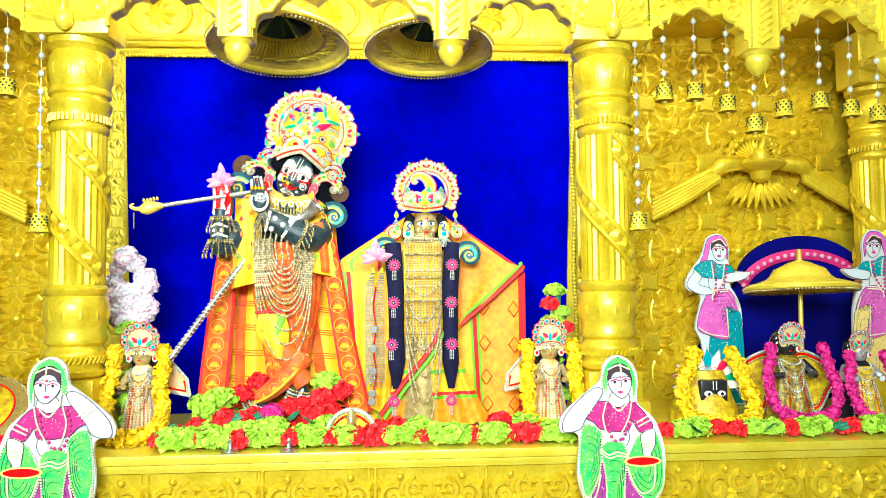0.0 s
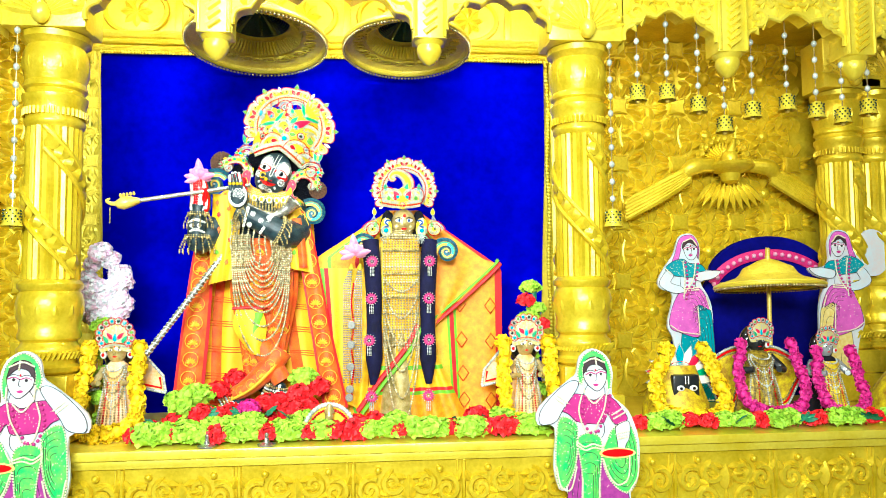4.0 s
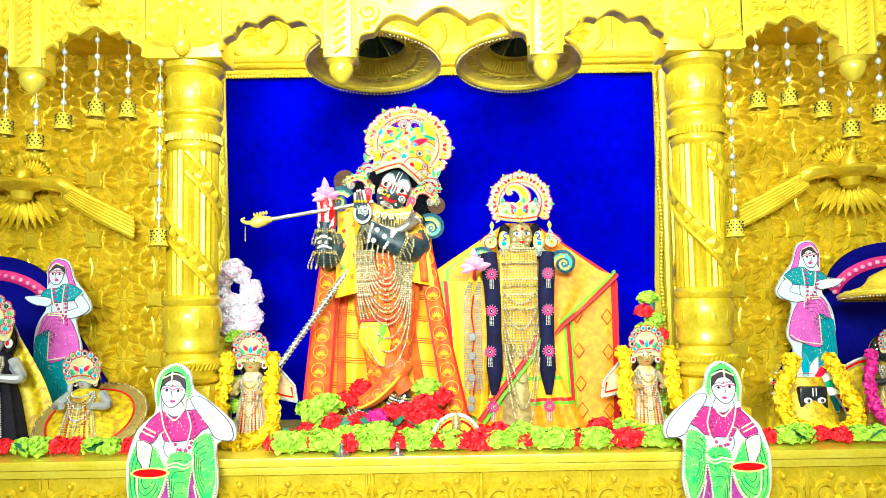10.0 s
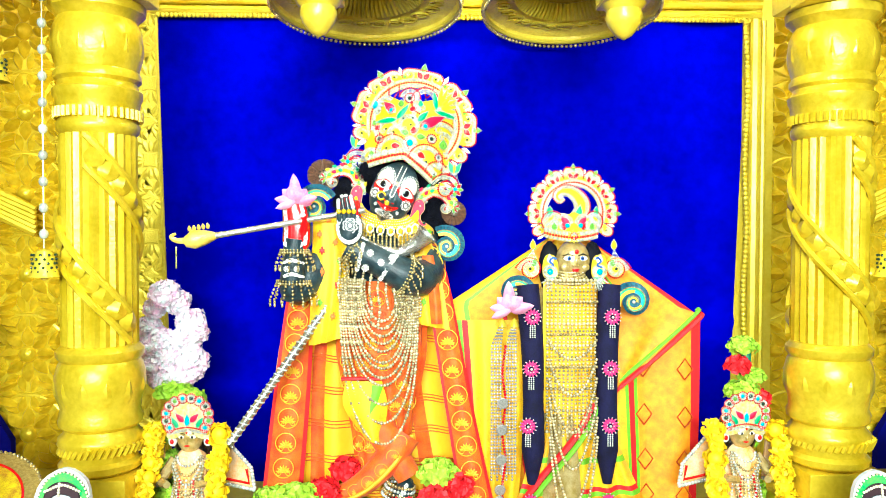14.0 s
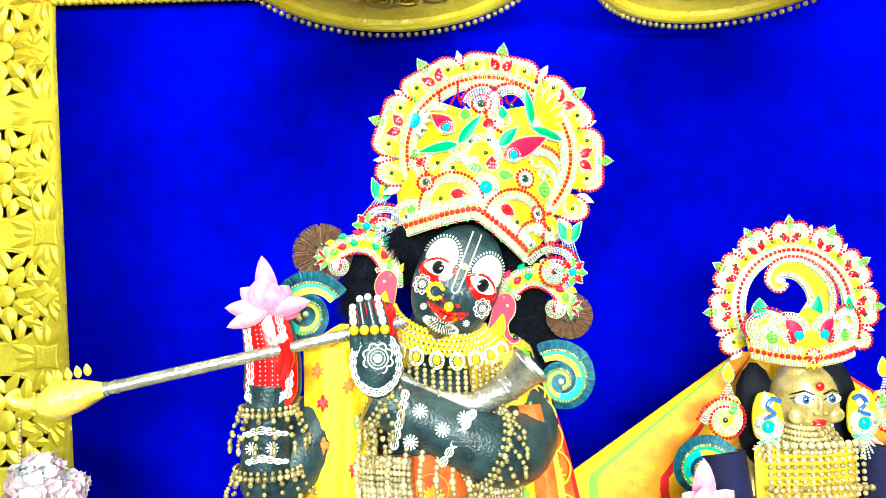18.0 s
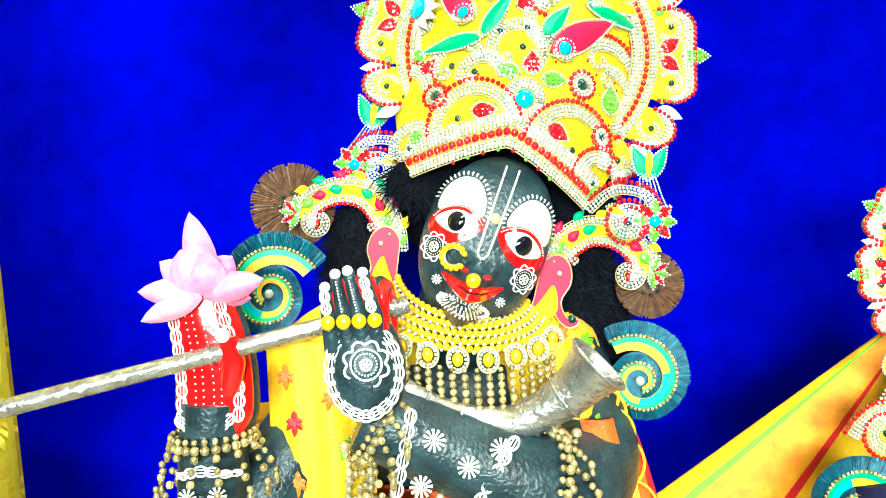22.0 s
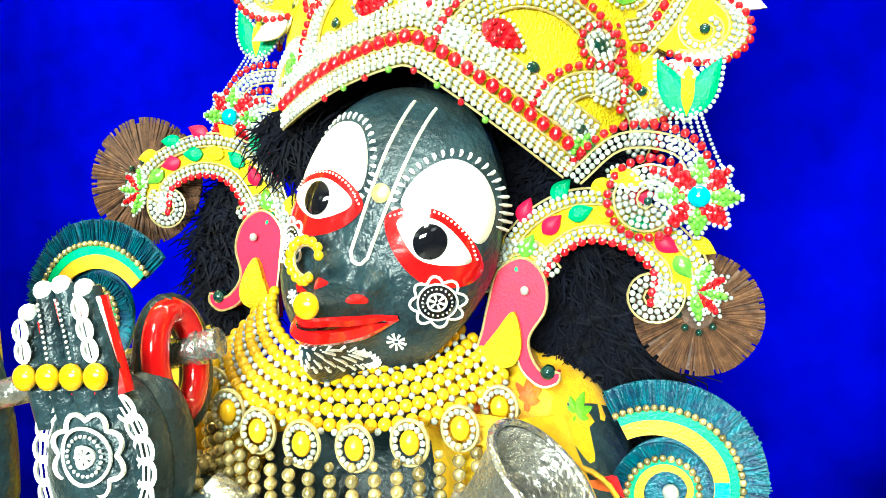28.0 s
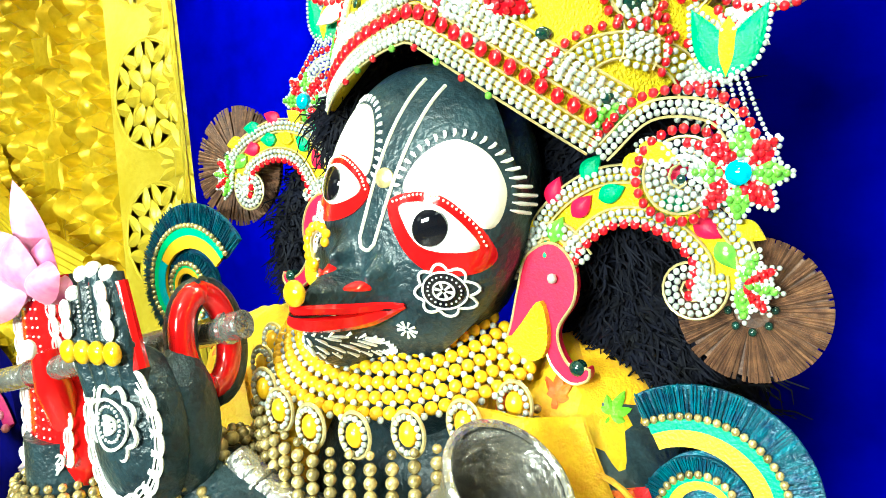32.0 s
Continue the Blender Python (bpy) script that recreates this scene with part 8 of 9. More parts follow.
for x, h in ((-1.085, 0.335), (0.365, 0.335)):
    small_statue(x, 2.85, h, 0.15, PALEGOLD, ORWHITE, "small gilded statue in a cream and orange dress with garland")
    small_crown(x, 2.815, TOP + h - 0.045, 0.98)
    garland([(x - 0.085, 2.82, TOP + 0.3), (x - 0.09, 2.78, TOP + 0.18), (x - 0.09, 2.74, TOP + 0.06), (x, 2.68, TOP + 0.03), (x + 0.09, 2.74, TOP + 0.06), (x + 0.085, 2.78, TOP + 0.18), (x + 0.08, 2.82, TOP + 0.3)], YELF, "yellow marigold garland hung round a small statue")
    cp = thing("cape", "cream cape wings edged with lace spread behind a small statue", "cape", "lace capes")
    for sx in (-1, 1):
        wing = part("wing", plate([(x + sx * 0.07, 1.24), (x + sx * 0.16, 1.22), (x + sx * 0.15, 1.28), (x + sx * 0.08, 1.36)], 2.87, 0.006), ORWHITE, cp)
        part("lace_edge", beads(even(np.array([(x + sx * 0.07, 2.865, 1.24), (x + sx * 0.16, 2.865, 1.22), (x + sx * 0.15, 2.865, 1.28), (x + sx * 0.08, 2.865, 1.36)]), 0.009), 0.006), PEARL, wing, kind="stuff")
        part("red_band", tube([(x + sx * 0.085, 2.866, 1.25), (x + sx * 0.145, 2.866, 1.237), (x + sx * 0.138, 2.866, 1.275)], 0.004, 6), REDP, wing)

# east bay
small_statue(1.29, 2.9, 0.33, 0.2, BLACKS, GOLDCL, "small black statue in gold sequin dress with magenta garland", True, 0.0, YELCL)
small_crown(1.295, 2.86, 1.365, 0.8)
garland([(1.2, 2.84, 1.36), (1.17, 2.8, 1.22), (1.2, 2.76, 1.14), (1.3, 2.74, 1.115), (1.4, 2.76, 1.15), (1.42, 2.8, 1.24), (1.4, 2.84, 1.36)], MAGF, "magenta petal garland hung round a small statue", 0.028, 1.0)
small_statue(1.56, 2.88, 0.3, 0.17, SILVERF, BLACKV, "small silver-faced statue in black and yellow dress with magenta garland", True, 0.0, None, YELCL)
small_crown(1.56, 2.85, 1.34, 0.72)
garland([(1.49, 2.82, 1.33), (1.475, 2.78, 1.2), (1.5, 2.75, 1.13), (1.56, 2.73, 1.11), (1.63, 2.75, 1.13), (1.645, 2.78, 1.2), (1.63, 2.82, 1.33)], MAGF, "magenta petal garland hung round a small dark statue", 0.028, 1.0)
# square-faced stone with plume crown
s = Shape()
lathe([(0.13, TOP), (0.125, 1.13), (0.1, 1.2), (0.08, 1.28)], 24, s, 1, pose(0.975, 2.93, 0))
block(0.925, 1.03, 2.83, 2.93, 1.135, 1.25, 0.012, s, 0)
for sx in (-1, 1):
    blob((0.9775 + sx * 0.025, 2.826, 1.2), (0.016, 0.005, 0.011), s, 2)
    blob((0.9775 + sx * 0.025, 2.82, 1.2), (0.006, 0.003, 0.006), s, 3)
    tube([(0.9775 + sx * 0.006, 2.826, 1.215), (0.9775 + sx * 0.006, 2.826, 1.245)], 0.002, 5, s, 2)
blob((0.9775, 2.826, 1.165), (0.02, 0.005, 0.007), s, 2)
solo("stone_statue", s, [BLACKS, YELCL, WHITE, JET], "square black painted stone figure in yellow cloth", "statue")
fan = thing("plumed_crown", "tall plumed crown of silver leaves and rubies behind the square stone", "crown")
j = Jewel(frame_at(0.975, 2.88, 1.24))
for k in range(11):
    a = -10 + k * 20
    j.drop(0.05 * math.cos(radians(a)), 0.035 * math.sin(radians(a)), 0.085, 0.032, a, (7, 4, 7, 3, 7, 2)[k % 6])
t = np.linspace(radians(-30), radians(210), 40)
j.rows(np.stack([0.062 * np.cos(t), -0.02 + 0.062 * np.sin(t)], 1), 3, True, side=-1)
j.finish(fan, INLAY)
garland([(0.91, 2.85, 1.34), (0.86, 2.82, 1.25), (0.85, 2.78, 1.14), (0.9, 2.74, 1.11), (0.975, 2.72, 1.105), (1.05, 2.74, 1.11), (1.1, 2.78, 1.14), (1.09, 2.82, 1.25), (1.05, 2.85, 1.34)], YELF, "thick yellow marigold garland round the square stone", 0.038, 1.4)
# round-eyed statue
s = Shape()
lathe([(0.16, TOP), (0.15, 1.15), (0.1, 1.22), (0.07, 1.26)], 30, s, 1, pose(1.94, 2.9, 0))
blob((1.945, 2.87, 1.3), (0.075, 0.06, 0.085), s, 0, None, BALL_FINE)
for sx in (-1, 1):
    blob((1.945 + sx * 0.034, 2.815, 1.31), (0.026, 0.01, 0.026), s, 2)
    blob((1.945 + sx * 0.034, 2.806, 1.31), (0.011, 0.006, 0.011), s, 3)
tube(spline([(1.9, 2.822, 1.275), (1.945, 2.81, 1.255), (1.99, 2.822, 1.275)], 12), 0.007, 6, s, 4)
solo("round_eyed_statue", s, [BLACKS, YELCL, WHITE, JET, REDP], "black wooden statue with great round eyes in yellow cloth", "statue")
small_crown(1.945, 2.84, 1.365, 1.35)
garland([(1.86, 2.82, 1.38), (1.82, 2.78, 1.27), (1.84, 2.76, 1.16)], YELF, "yellow marigold garland at the round-eyed statue", 0.034)
garland([(2.03, 2.82, 1.38), (2.05, 2.78, 1.27), (2.03, 2.76, 1.16)], YELF, "short yellow marigold garland at the round-eyed statue", 0.034)
small_statue(1.9, 2.72, 0.15, 0.1, PALEGOLD, GOLDCL, "very small gilded statue before the round-eyed one", False)

# west bay
small_statue(-2.37, 2.88, 0.56, 0.36, BLACKS, BLACKV, "dark statue in gold sequin dress with a small flute", True, 0.0, YELCL, YELCL)
small_crown(-2.375, 2.82, 1.6, 1.75)
solo("small_flute", tube([(-2.6, 2.7, 1.52), (-2.36, 2.74, 1.545)], 0.007, 8), SILVER, "thin silver flute held by the dark statue", "flute")
solo("staff", tube([(-2.53, 2.72, TOP), (-2.52, 2.74, 1.62)], 0.01, 10), SILVER, "silver staff leaning on the dark statue", "staff")
part("peacock_eye", blob((-2.43, 2.82, 1.815), (0.03, 0.006, 0.032)), TEAL, thing("peacock_feather", "peacock feather eye on the crown", "feather"))
small_statue(-2.05, 2.86, 0.45, 0.25, SILVERF, BLACKV, "silver-faced statue in black velvet and yellow floral dress with sequin veil", True, 0.0, None, YELCL)
small_crown(-2.05, 2.81, 1.465, 1.5)
veil2 = hang([(-2.1, 1.46), (-2.18, 1.3), (-2.19, 1.09)], [(-2.0, 1.48), (-1.9, 1.3), (-1.83, 1.09)], 2.93, 4, 0.01)
part("veil", sheet(veil2, 30, 20, thick=0.003), YELCL, thing("veil_cloth", "yellow floral veil behind the silver-faced statue", "veil"))
small_statue(-1.69, 2.83, 0.27, 0.2, SILVERF, YELCL, "small seated silver-faced statue in yellow dress")
small_crown(-1.69, 2.79, 1.305, 1.05)
bsk = thing("sequin_skirt", "wide round gold sequin skirt spread like a basket", "skirt")
mm = pose(-1.68, 2.85, 1.165, 36, 0, 0)
part("cloth", lathe([(0.02, 0.045), (0.07, 0.03), (0.13, 0.012), (0.165, 0.006), (0.165, 0.0), (0.02, 0.03)], 60, None, 0, mm, lambda a, z: 1 + 0.025 * math.sin(20 * a), False), YELCL, bsk)
part("sequin_border", lathe([(0.15, 0.012), (0.175, 0.012), (0.196, 0.004), (0.19, -0.004), (0.15, 0.0)], 60, None, 0, mm, lambda a, z: 1 + 0.02 * math.sin(20 * a), False), GOLDB, bsk, "gold sequin border of the skirt")
t = np.linspace(0, 2 * np.pi, 90, endpoint=False)
part("red_piping", tube([mm @ Vector((0.152 * math.cos(q), 0.152 * math.sin(q), 0.014)) for q in np.append(t, 0)], 0.0035, 6, caps=False), REDP, bsk)
part("beaded_rim", beads([mm @ Vector((0.195 * math.cos(q), 0.195 * math.sin(q), 0.006)) for q in t], 0.0055), GBEAD, bsk, kind="stuff")
s = Shape()
painted_head((-2.72, 2.8, 1.17), 0.06, s, 0, 2, 3, 4)
lathe([(0.14, TOP), (0.13, 1.12), (0.08, 1.14)], 24, s, 1, pose(-2.72, 2.84, 0))
solo("small_statue", s, [BLUES, YELCL, WHITE, JET, REDP], "blue-faced statue in yellow cloth at the end of the altar", "statue")
small_crown(-2.72, 2.78, 1.21, 1.1)

# navy cloths with arched tops and pink band
for cx in (1.66, -2.42):
    a = np.linspace(0, np.pi, 30)
    o = np.concatenate([[(cx - 0.56, 1.2)], np.stack([cx - 0.3 * np.cos(a), 1.62 + 0.2 * np.sin(a)], 1), [(cx + 0.56, 1.2)]])
    b = thing("arched_cloth", "navy blue arched cloth screen with pink spotted band", "screen", "arched screens")
    part("panel", plate(np.concatenate([o, [(cx + 0.56, TOP), (cx - 0.56, TOP)]]), 3.42, 0.03), material("royal_cloth", (0.003, 0.003, 0.2), 1.0, 0.0, (0.002, 0.002, 0.1), 4, 0.1, 100, spec=0.05), b)
    a = np.linspace(radians(18), radians(162), 30)
    p = np.stack([cx - 0.3 * np.cos(a), np.full(30, 3.412), 1.535 + 0.2 * np.sin(a)], 1)
    part("pink_band", tube(p, 0.024, 8, None, 0, 0.3), MAGENTA, b)
    part("spot_band", beads(even(p + np.array([0, -0.01, 0]), 0.035), 0.011), LOTUS, b, kind="stuff")


# ---- painted boards of dancing figures: flat cut boards with colour layers ----
SKINB = material("pale_painted_skin", (0.52, 0.66, 0.74), 0.4, 0.0, (0.6, 0.55, 0.58), 10, 0.05, 100)
GREENB = material("green_painted_cloth", (0.02, 0.5, 0.12), 0.4, 0.0, (0.2, 0.6, 0.1), 30, 0.1, 100)
PURPB = material("purple_painted_cloth", (0.25, 0.02, 0.22), 0.4, 0.0, (0.4, 0.05, 0.3), 60, 0.1, 100)
MAGB = material("magenta_painted_cloth", (0.5, 0.02, 0.22), 0.4, 0.0, (0.4, 0.015, 0.18), 30, 0.1, 100)
TEALB = material("teal_painted_cloth", (0.01, 0.3, 0.36), 0.4, 0.0, (0.01, 0.22, 0.28), 30, 0.1, 100)
PINKB = material("pink_painted_cloth", (0.66, 0.12, 0.5), 0.4, 0.0, (0.5, 0.08, 0.4), 30, 0.1, 100)
BLUEB = material("blue_painted_cloth", (0.03, 0.12, 0.5), 0.4, 0.0, (0.1, 0.3, 0.6), 60, 0.1, 100)
YELB = material("yellow_painted_trim", (0.8, 0.68, 0.3), 0.4, 0.0, (0.7, 0.5, 0.1), 60, 0.1, 100)
INK = material("dark_ink", (0.02, 0.012, 0.02), 0.5)


HAIRB = material("brown_black_ink", (0.03, 0.015, 0.02), 0.5, 0.0, (0.05, 0.02, 0.03), 60)
PEARLB = material("painted_pearl_trim", (0.8, 0.78, 0.68), 0.4, 0.0, (0.7, 0.6, 0.35), 120, 0.05, 200)


def board(x, y, z0, k, sx, mats, label, post=None, pose_kind=0):
    """Cut-out board of a dancing figure: flat layers 2 mm proud of one another, about 1 high."""
    veil, blouse, skirt_m, panel, rim = mats
    b = thing("painted_board", label, "board", "painted boards")
    if pose_kind == 0:
        c = lambda pts: [((300 - p) / 771, 0.98 - (q - 475) / 771) for p, q in pts]
        layers = (("backing", [(300, 468), (250, 498), (236, 560), (203, 588), (92, 682), (86, 748), (150, 760), (143, 900), (163, 987), (200, 1012), (200, 1230), (430, 1230), (436, 1012), (468, 950), (474, 820), (444, 720), (412, 680), (372, 640), (377, 560), (355, 498)], rim, 0.0, 60),
                  ("veil", [(300, 476), (258, 502), (240, 560), (250, 600), (262, 580), (262, 540), (285, 508), (325, 508), (348, 545), (352, 610), (364, 622), (368, 560), (345, 500)], veil, 0.002, 50),
                  ("skirt", [(235, 830), (195, 1000), (188, 1228), (424, 1228), (426, 1010), (335, 850)], skirt_m, 0.002, 30),
                  ("side_veil", [(430, 745), (464, 830), (464, 945), (428, 1004), (380, 985), (342, 930), (328, 860), (352, 800), (375, 765)], veil, 0.004, 36),
                  ("side_veil", [(168, 725), (230, 745), (235, 800), (225, 900), (190, 976), (158, 968), (150, 860)], veil, 0.004, 36),
                  ("skirt_panel", [(236, 800), (322, 800), (318, 950), (306, 1228), (238, 1228), (250, 950)], panel, 0.005, 30),
                  ("midriff", [(234, 738), (330, 742), (325, 802), (228, 798)], SKINB, 0.003, 24),
                  ("neck", [(284, 600), (334, 605), (342, 645), (300, 660), (262, 645)], SKINB, 0.003, 20),
                  ("blouse", [(262, 640), (212, 640), (172, 690), (205, 712), (238, 740), (330, 748), (350, 712), (380, 752), (428, 735), (404, 690), (372, 655), (340, 640), (300, 662)], blouse, 0.005, 50),
                  ("arm", [(210, 588), (160, 622), (98, 690), (93, 744), (150, 738), (182, 690), (232, 622), (240, 592)], SKINB, 0.007, 36),
                  ("arm", [(384, 758), (432, 742), (434, 800), (418, 832), (415, 866), (392, 868), (388, 830), (382, 790)], SKINB, 0.007, 36),
                  ("face", [(262, 560), (270, 536), (310, 522), (346, 545), (350, 580), (336, 612), (314, 627), (290, 614), (268, 588)], SKINB, 0.006, 30),
                  ("hair", [(260, 560), (268, 515), (300, 498), (336, 513), (352, 560), (343, 548), (316, 528), (285, 532), (270, 552)], HAIRB, 0.008, 30))
        lines = ([(252, 642), (240, 700), (262, 770), (290, 772)], [(348, 640), (335, 700), (300, 770)], [(268, 640), (300, 672), (335, 640)], [(230, 812), (260, 832), (292, 822), (330, 832), (345, 806)], [(230, 824), (262, 844), (292, 836), (330, 842)],
                 [(152, 905), (168, 975), (205, 985), (228, 905)], [(330, 880), (352, 940), (385, 975), (425, 950), (432, 870)], [(462, 830), (462, 940), (428, 1000)], [(160, 640), (196, 668)], [(152, 650), (188, 678)], [(384, 786), (430, 778)], [(386, 796), (430, 788)], [(388, 806), (428, 798)], [(368, 716), (414, 690)], [(374, 730), (422, 706)],
                 [(308, 502), (311, 530)], [(262, 520), (300, 505), (342, 520)], [(250, 950), (246, 1100), (240, 1220)], [(314, 950), (310, 1100), (304, 1220)], [(258, 590), (262, 630)], [(350, 590), (352, 630)])
        eyes, lip, sc = ((287, 566), (328, 563)), (308, 603), 1.0
    else:
        c = lambda pts: [((625 - p) / 655, 0.98 - (q - 55) / 655) for p, q in pts]
        layers = (("backing", [(625, 50), (588, 66), (566, 130), (526, 185), (500, 235), (512, 264), (556, 282), (552, 330), (534, 405), (560, 470), (600, 700), (716, 700), (718, 480), (716, 350), (700, 290), (672, 240), (722, 228), (756, 196), (690, 190), (670, 160), (672, 100), (652, 60)], rim, 0.0, 60),
                  ("veil", [(625, 56), (590, 72), (571, 130), (556, 170), (576, 176), (594, 120), (602, 84), (640, 76), (656, 108), (664, 152), (667, 100), (650, 64)], skirt_m, 0.002, 40),
                  ("skirt", [(600, 265), (660, 260), (690, 296), (704, 345), (655, 330), (662, 445), (585, 432), (542, 405), (560, 320)], skirt_m, 0.004, 40),
                  ("skirt_panel", [(655, 335), (711, 358), (712, 698), (604, 698), (590, 440), (660, 450)], panel, 0.002, 36),
                  ("midriff", [(592, 212), (642, 214), (647, 272), (600, 274)], SKINB, 0.003, 24),
                  ("blouse", [(562, 158), (530, 186), (550, 208), (582, 216), (640, 220), (690, 198), (672, 170), (630, 166), (602, 150)], blouse, 0.005, 36),
                  ("arm", [(536, 194), (505, 236), (516, 260), (560, 280), (604, 276), (592, 256), (550, 240), (562, 212)], SKINB, 0.007, 36),
                  ("arm", [(650, 208), (690, 196), (752, 197), (722, 224), (662, 234)], SKINB, 0.007, 30),
                  ("face", [(603, 96), (626, 80), (656, 96), (660, 126), (642, 152), (616, 142)], SKINB, 0.006, 30),
                  ("hair", [(600, 110), (606, 82), (636, 74), (662, 108), (650, 96), (626, 86), (610, 98)], HAIRB, 0.008, 24))
        lines = ([(600, 160), (606, 220), (600, 300)], [(650, 165), (640, 225), (606, 280)], [(545, 404), (585, 428), (660, 440)], [(690, 300), (704, 345)], [(602, 264), (660, 260)], [(604, 272), (660, 268)], [(530, 186), (550, 206)], [(606, 82), (636, 72), (658, 96)], [(596, 690), (712, 690)], [(655, 335), (660, 440)])
        eyes, lip, sc = ((620, 112), (646, 110)), (632, 134), 0.8
    P2 = lambda pts: np.array([(x + sx * u * k, z0 + v * k) for u, v in c(pts)])
    ink, fold, dots = Shape(), Shape(), Shape()
    rs = np.random.RandomState(8)
    for nm, pts, mt, h, n in layers:
        o = closed(P2(pts), n)
        part(nm, plate(o, y - h, 0.003 if h else 0.012), mt, b)
        if h:
            tube(lift(np.concatenate([o, o[:1]]), y - h - 0.0004), 0.0011, 4, ink, caps=False)
        m2 = o.mean(0)
        if nm in ("side_veil", "skirt", "skirt_panel"):
            for q in (0.84, 0.66, 0.48, 0.3):
                tube(lift((m2 + (o - m2) * q)[: int(n * 0.62)], y - h - 0.0004), 0.0009, 4, fold, caps=False)
        if nm in ("side_veil", "skirt", "skirt_panel", "blouse", "veil"):
            tri = [m2 + (o[e] - m2) * math.sqrt(rs.rand()) * 0.95 for e in rs.randint(0, n, 70 if nm != "veil" else 30)]
            beads([(q[0], y - h - 0.0006, q[1]) for q in tri], 0.0016, dots)
        if nm in ("side_veil", "skirt_panel", "veil") and pose_kind == 0:
            beads(even(lift(np.concatenate([o, o[:1]]), y - h - 0.001), 0.0085), 0.0033, dots)
    part("painted_outline", ink, INK, b, "thin dark painted outlines", kind="stuff")
    if fold.v:
        part("painted_fold", fold, INK, b, "thin painted fold lines", kind="stuff")
    part("painted_spot", dots, PEARLB, b, "pale painted spots and hems", kind="stuff")
    # forehead mark, nose, ear drops, bangles
    e0, e1 = eyes
    mid = ((e0[0] + e1[0]) / 2, (e0[1] + e1[1]) / 2)
    part("forehead_mark", plate(closed(P2([(mid[0] - 3 * sc, mid[1] - 16 * sc), (mid[0], mid[1] - 21 * sc), (mid[0] + 3 * sc, mid[1] - 16 * sc), (mid[0], mid[1] - 11 * sc)]), 10), y - 0.008, 0.002), REDP, b)
    part("nose", tube(lift(spline(P2([(mid[0] + 2, mid[1] - 4 * sc), (mid[0] + 5 * sc, mid[1] + 18 * sc), (mid[0] - 3 * sc, mid[1] + 22 * sc)]), 8), y - 0.0085), 0.0009, 4), INK, b)
    for p, q in eyes:
        part("eye_shadow", tube(lift(spline(P2([(p - 18 * sc, q - 1), (p, q - 9 * sc), (p + 19 * sc, q - 3 * sc)]), 8), y - 0.0098), 0.0017, 5), MAGB, b)
    for p, q in eyes:
        part("eye", plate(closed(P2([(p - 15 * sc, q), (p, q - 7 * sc), (p + 15 * sc, q), (p, q + 6 * sc)]), 14), y - 0.008, 0.002), WHITE, b)
        part("pupil", plate(closed(P2([(p - 6 * sc, q), (p, q - 6 * sc), (p + 6 * sc, q), (p, q + 6 * sc)]), 10), y - 0.0095, 0.002), INK, b)
        part("brow", tube(lift(spline(P2([(p - 17 * sc, q - 12 * sc), (p, q - 18 * sc), (p + 17 * sc, q - 13 * sc)]), 8), y - 0.0085), 0.001, 5), INK, b)
    part("mouth", plate(closed(P2([(lip[0] - 11 * sc, lip[1]), (lip[0], lip[1] - 4), (lip[0] + 11 * sc, lip[1]), (lip[0], lip[1] + 6)]), 12), y - 0.008, 0.002), MAGB, b)
    if pose_kind == 0:
        t = np.linspace(0, 2 * np.pi, 30, endpoint=False)
        part("tray", plate(P2([(386 + 70 * math.cos(q), 858 + 20 * math.sin(q)) for q in t]), y - 0.009, 0.003), YELB, b)
        part("tray_inside", plate(P2([(386 + 60 * math.cos(q), 857 + 14 * math.sin(q)) for q in t]), y - 0.011, 0.003), REDP, b)
    f, g = Shape(), Shape()
    for i, pts in enumerate(lines):
        q = spline(P2(pts), 14) if len(pts) > 2 else P2(pts)
        beads(even(lift(q, y - 0.0095), 0.0062), 0.0034, f)
        if i < 2:
            beads(even(lift(q + np.array([0.012, -0.004]), y - 0.009), 0.017), 0.0056, g)
    part("painted_bead", f, PEARLB, b, "rows of painted pale gold beads", kind="stuff")
    part("painted_flower", g, MAGB, b, "painted magenta flower garland", kind="stuff")
    if post:
        part("stand", block(x - 0.03, x + 0.03, y + 0.012, y + 0.03, 0.0, z0 + 0.3 * k, 0.003), WOOD, b)
    return b


M1 = (GREENB, MAGB, PURPB, GREENB, SKINB)
board(-1.245, 2.5, 0.72, 0.685, 1, M1, "flat painted board of a dancing figure in green veil with tray", True)
board(0.515, 2.5, 0.72, 0.665, -1, M1, "flat painted board of a dancing figure in green veil, facing inward", True)
M2 = (SKINB, TEALB, PINKB, TEALB, SKINB)
board(1.2, 3.28, TOP, 0.75, -1, M2, "flat painted board of a figure in teal and pink with dish", None, 1)
board(1.86, 3.2, TOP, 0.76, 1, (SKINB, TEALB, PINKB, YELB, SKINB), "flat painted board of a figure in teal with a round fan", None, 1)
board(-2.0, 3.22, TOP, 0.72, 1, (SKINB, TEALB, PINKB, TEALB, SKINB), "flat painted board of a figure in teal and pink among statues", None, 1)
board(-2.52, 3.2, TOP, 0.7, 1, M2, "flat painted board of a figure behind the dark statue", None, 1)
for x, z in ((2.03, 1.73), (-2.62, 1.74)):
    t = np.linspace(0, 2 * np.pi, 30, endpoint=False)
    solo("round_fan", plate(np.stack([x + 0.085 * np.cos(t), z + 0.105 * np.sin(t)], 1), 3.22, 0.008), SKINB, "pale blue round hand fan of painted board", "fan")
board(1.925, 2.45, 0.79, 0.62, 1, (YELB, BLUEB, BLUEB, BLUEB, YELB), "flat painted board of a figure in blue skirt and yellow veil", True)

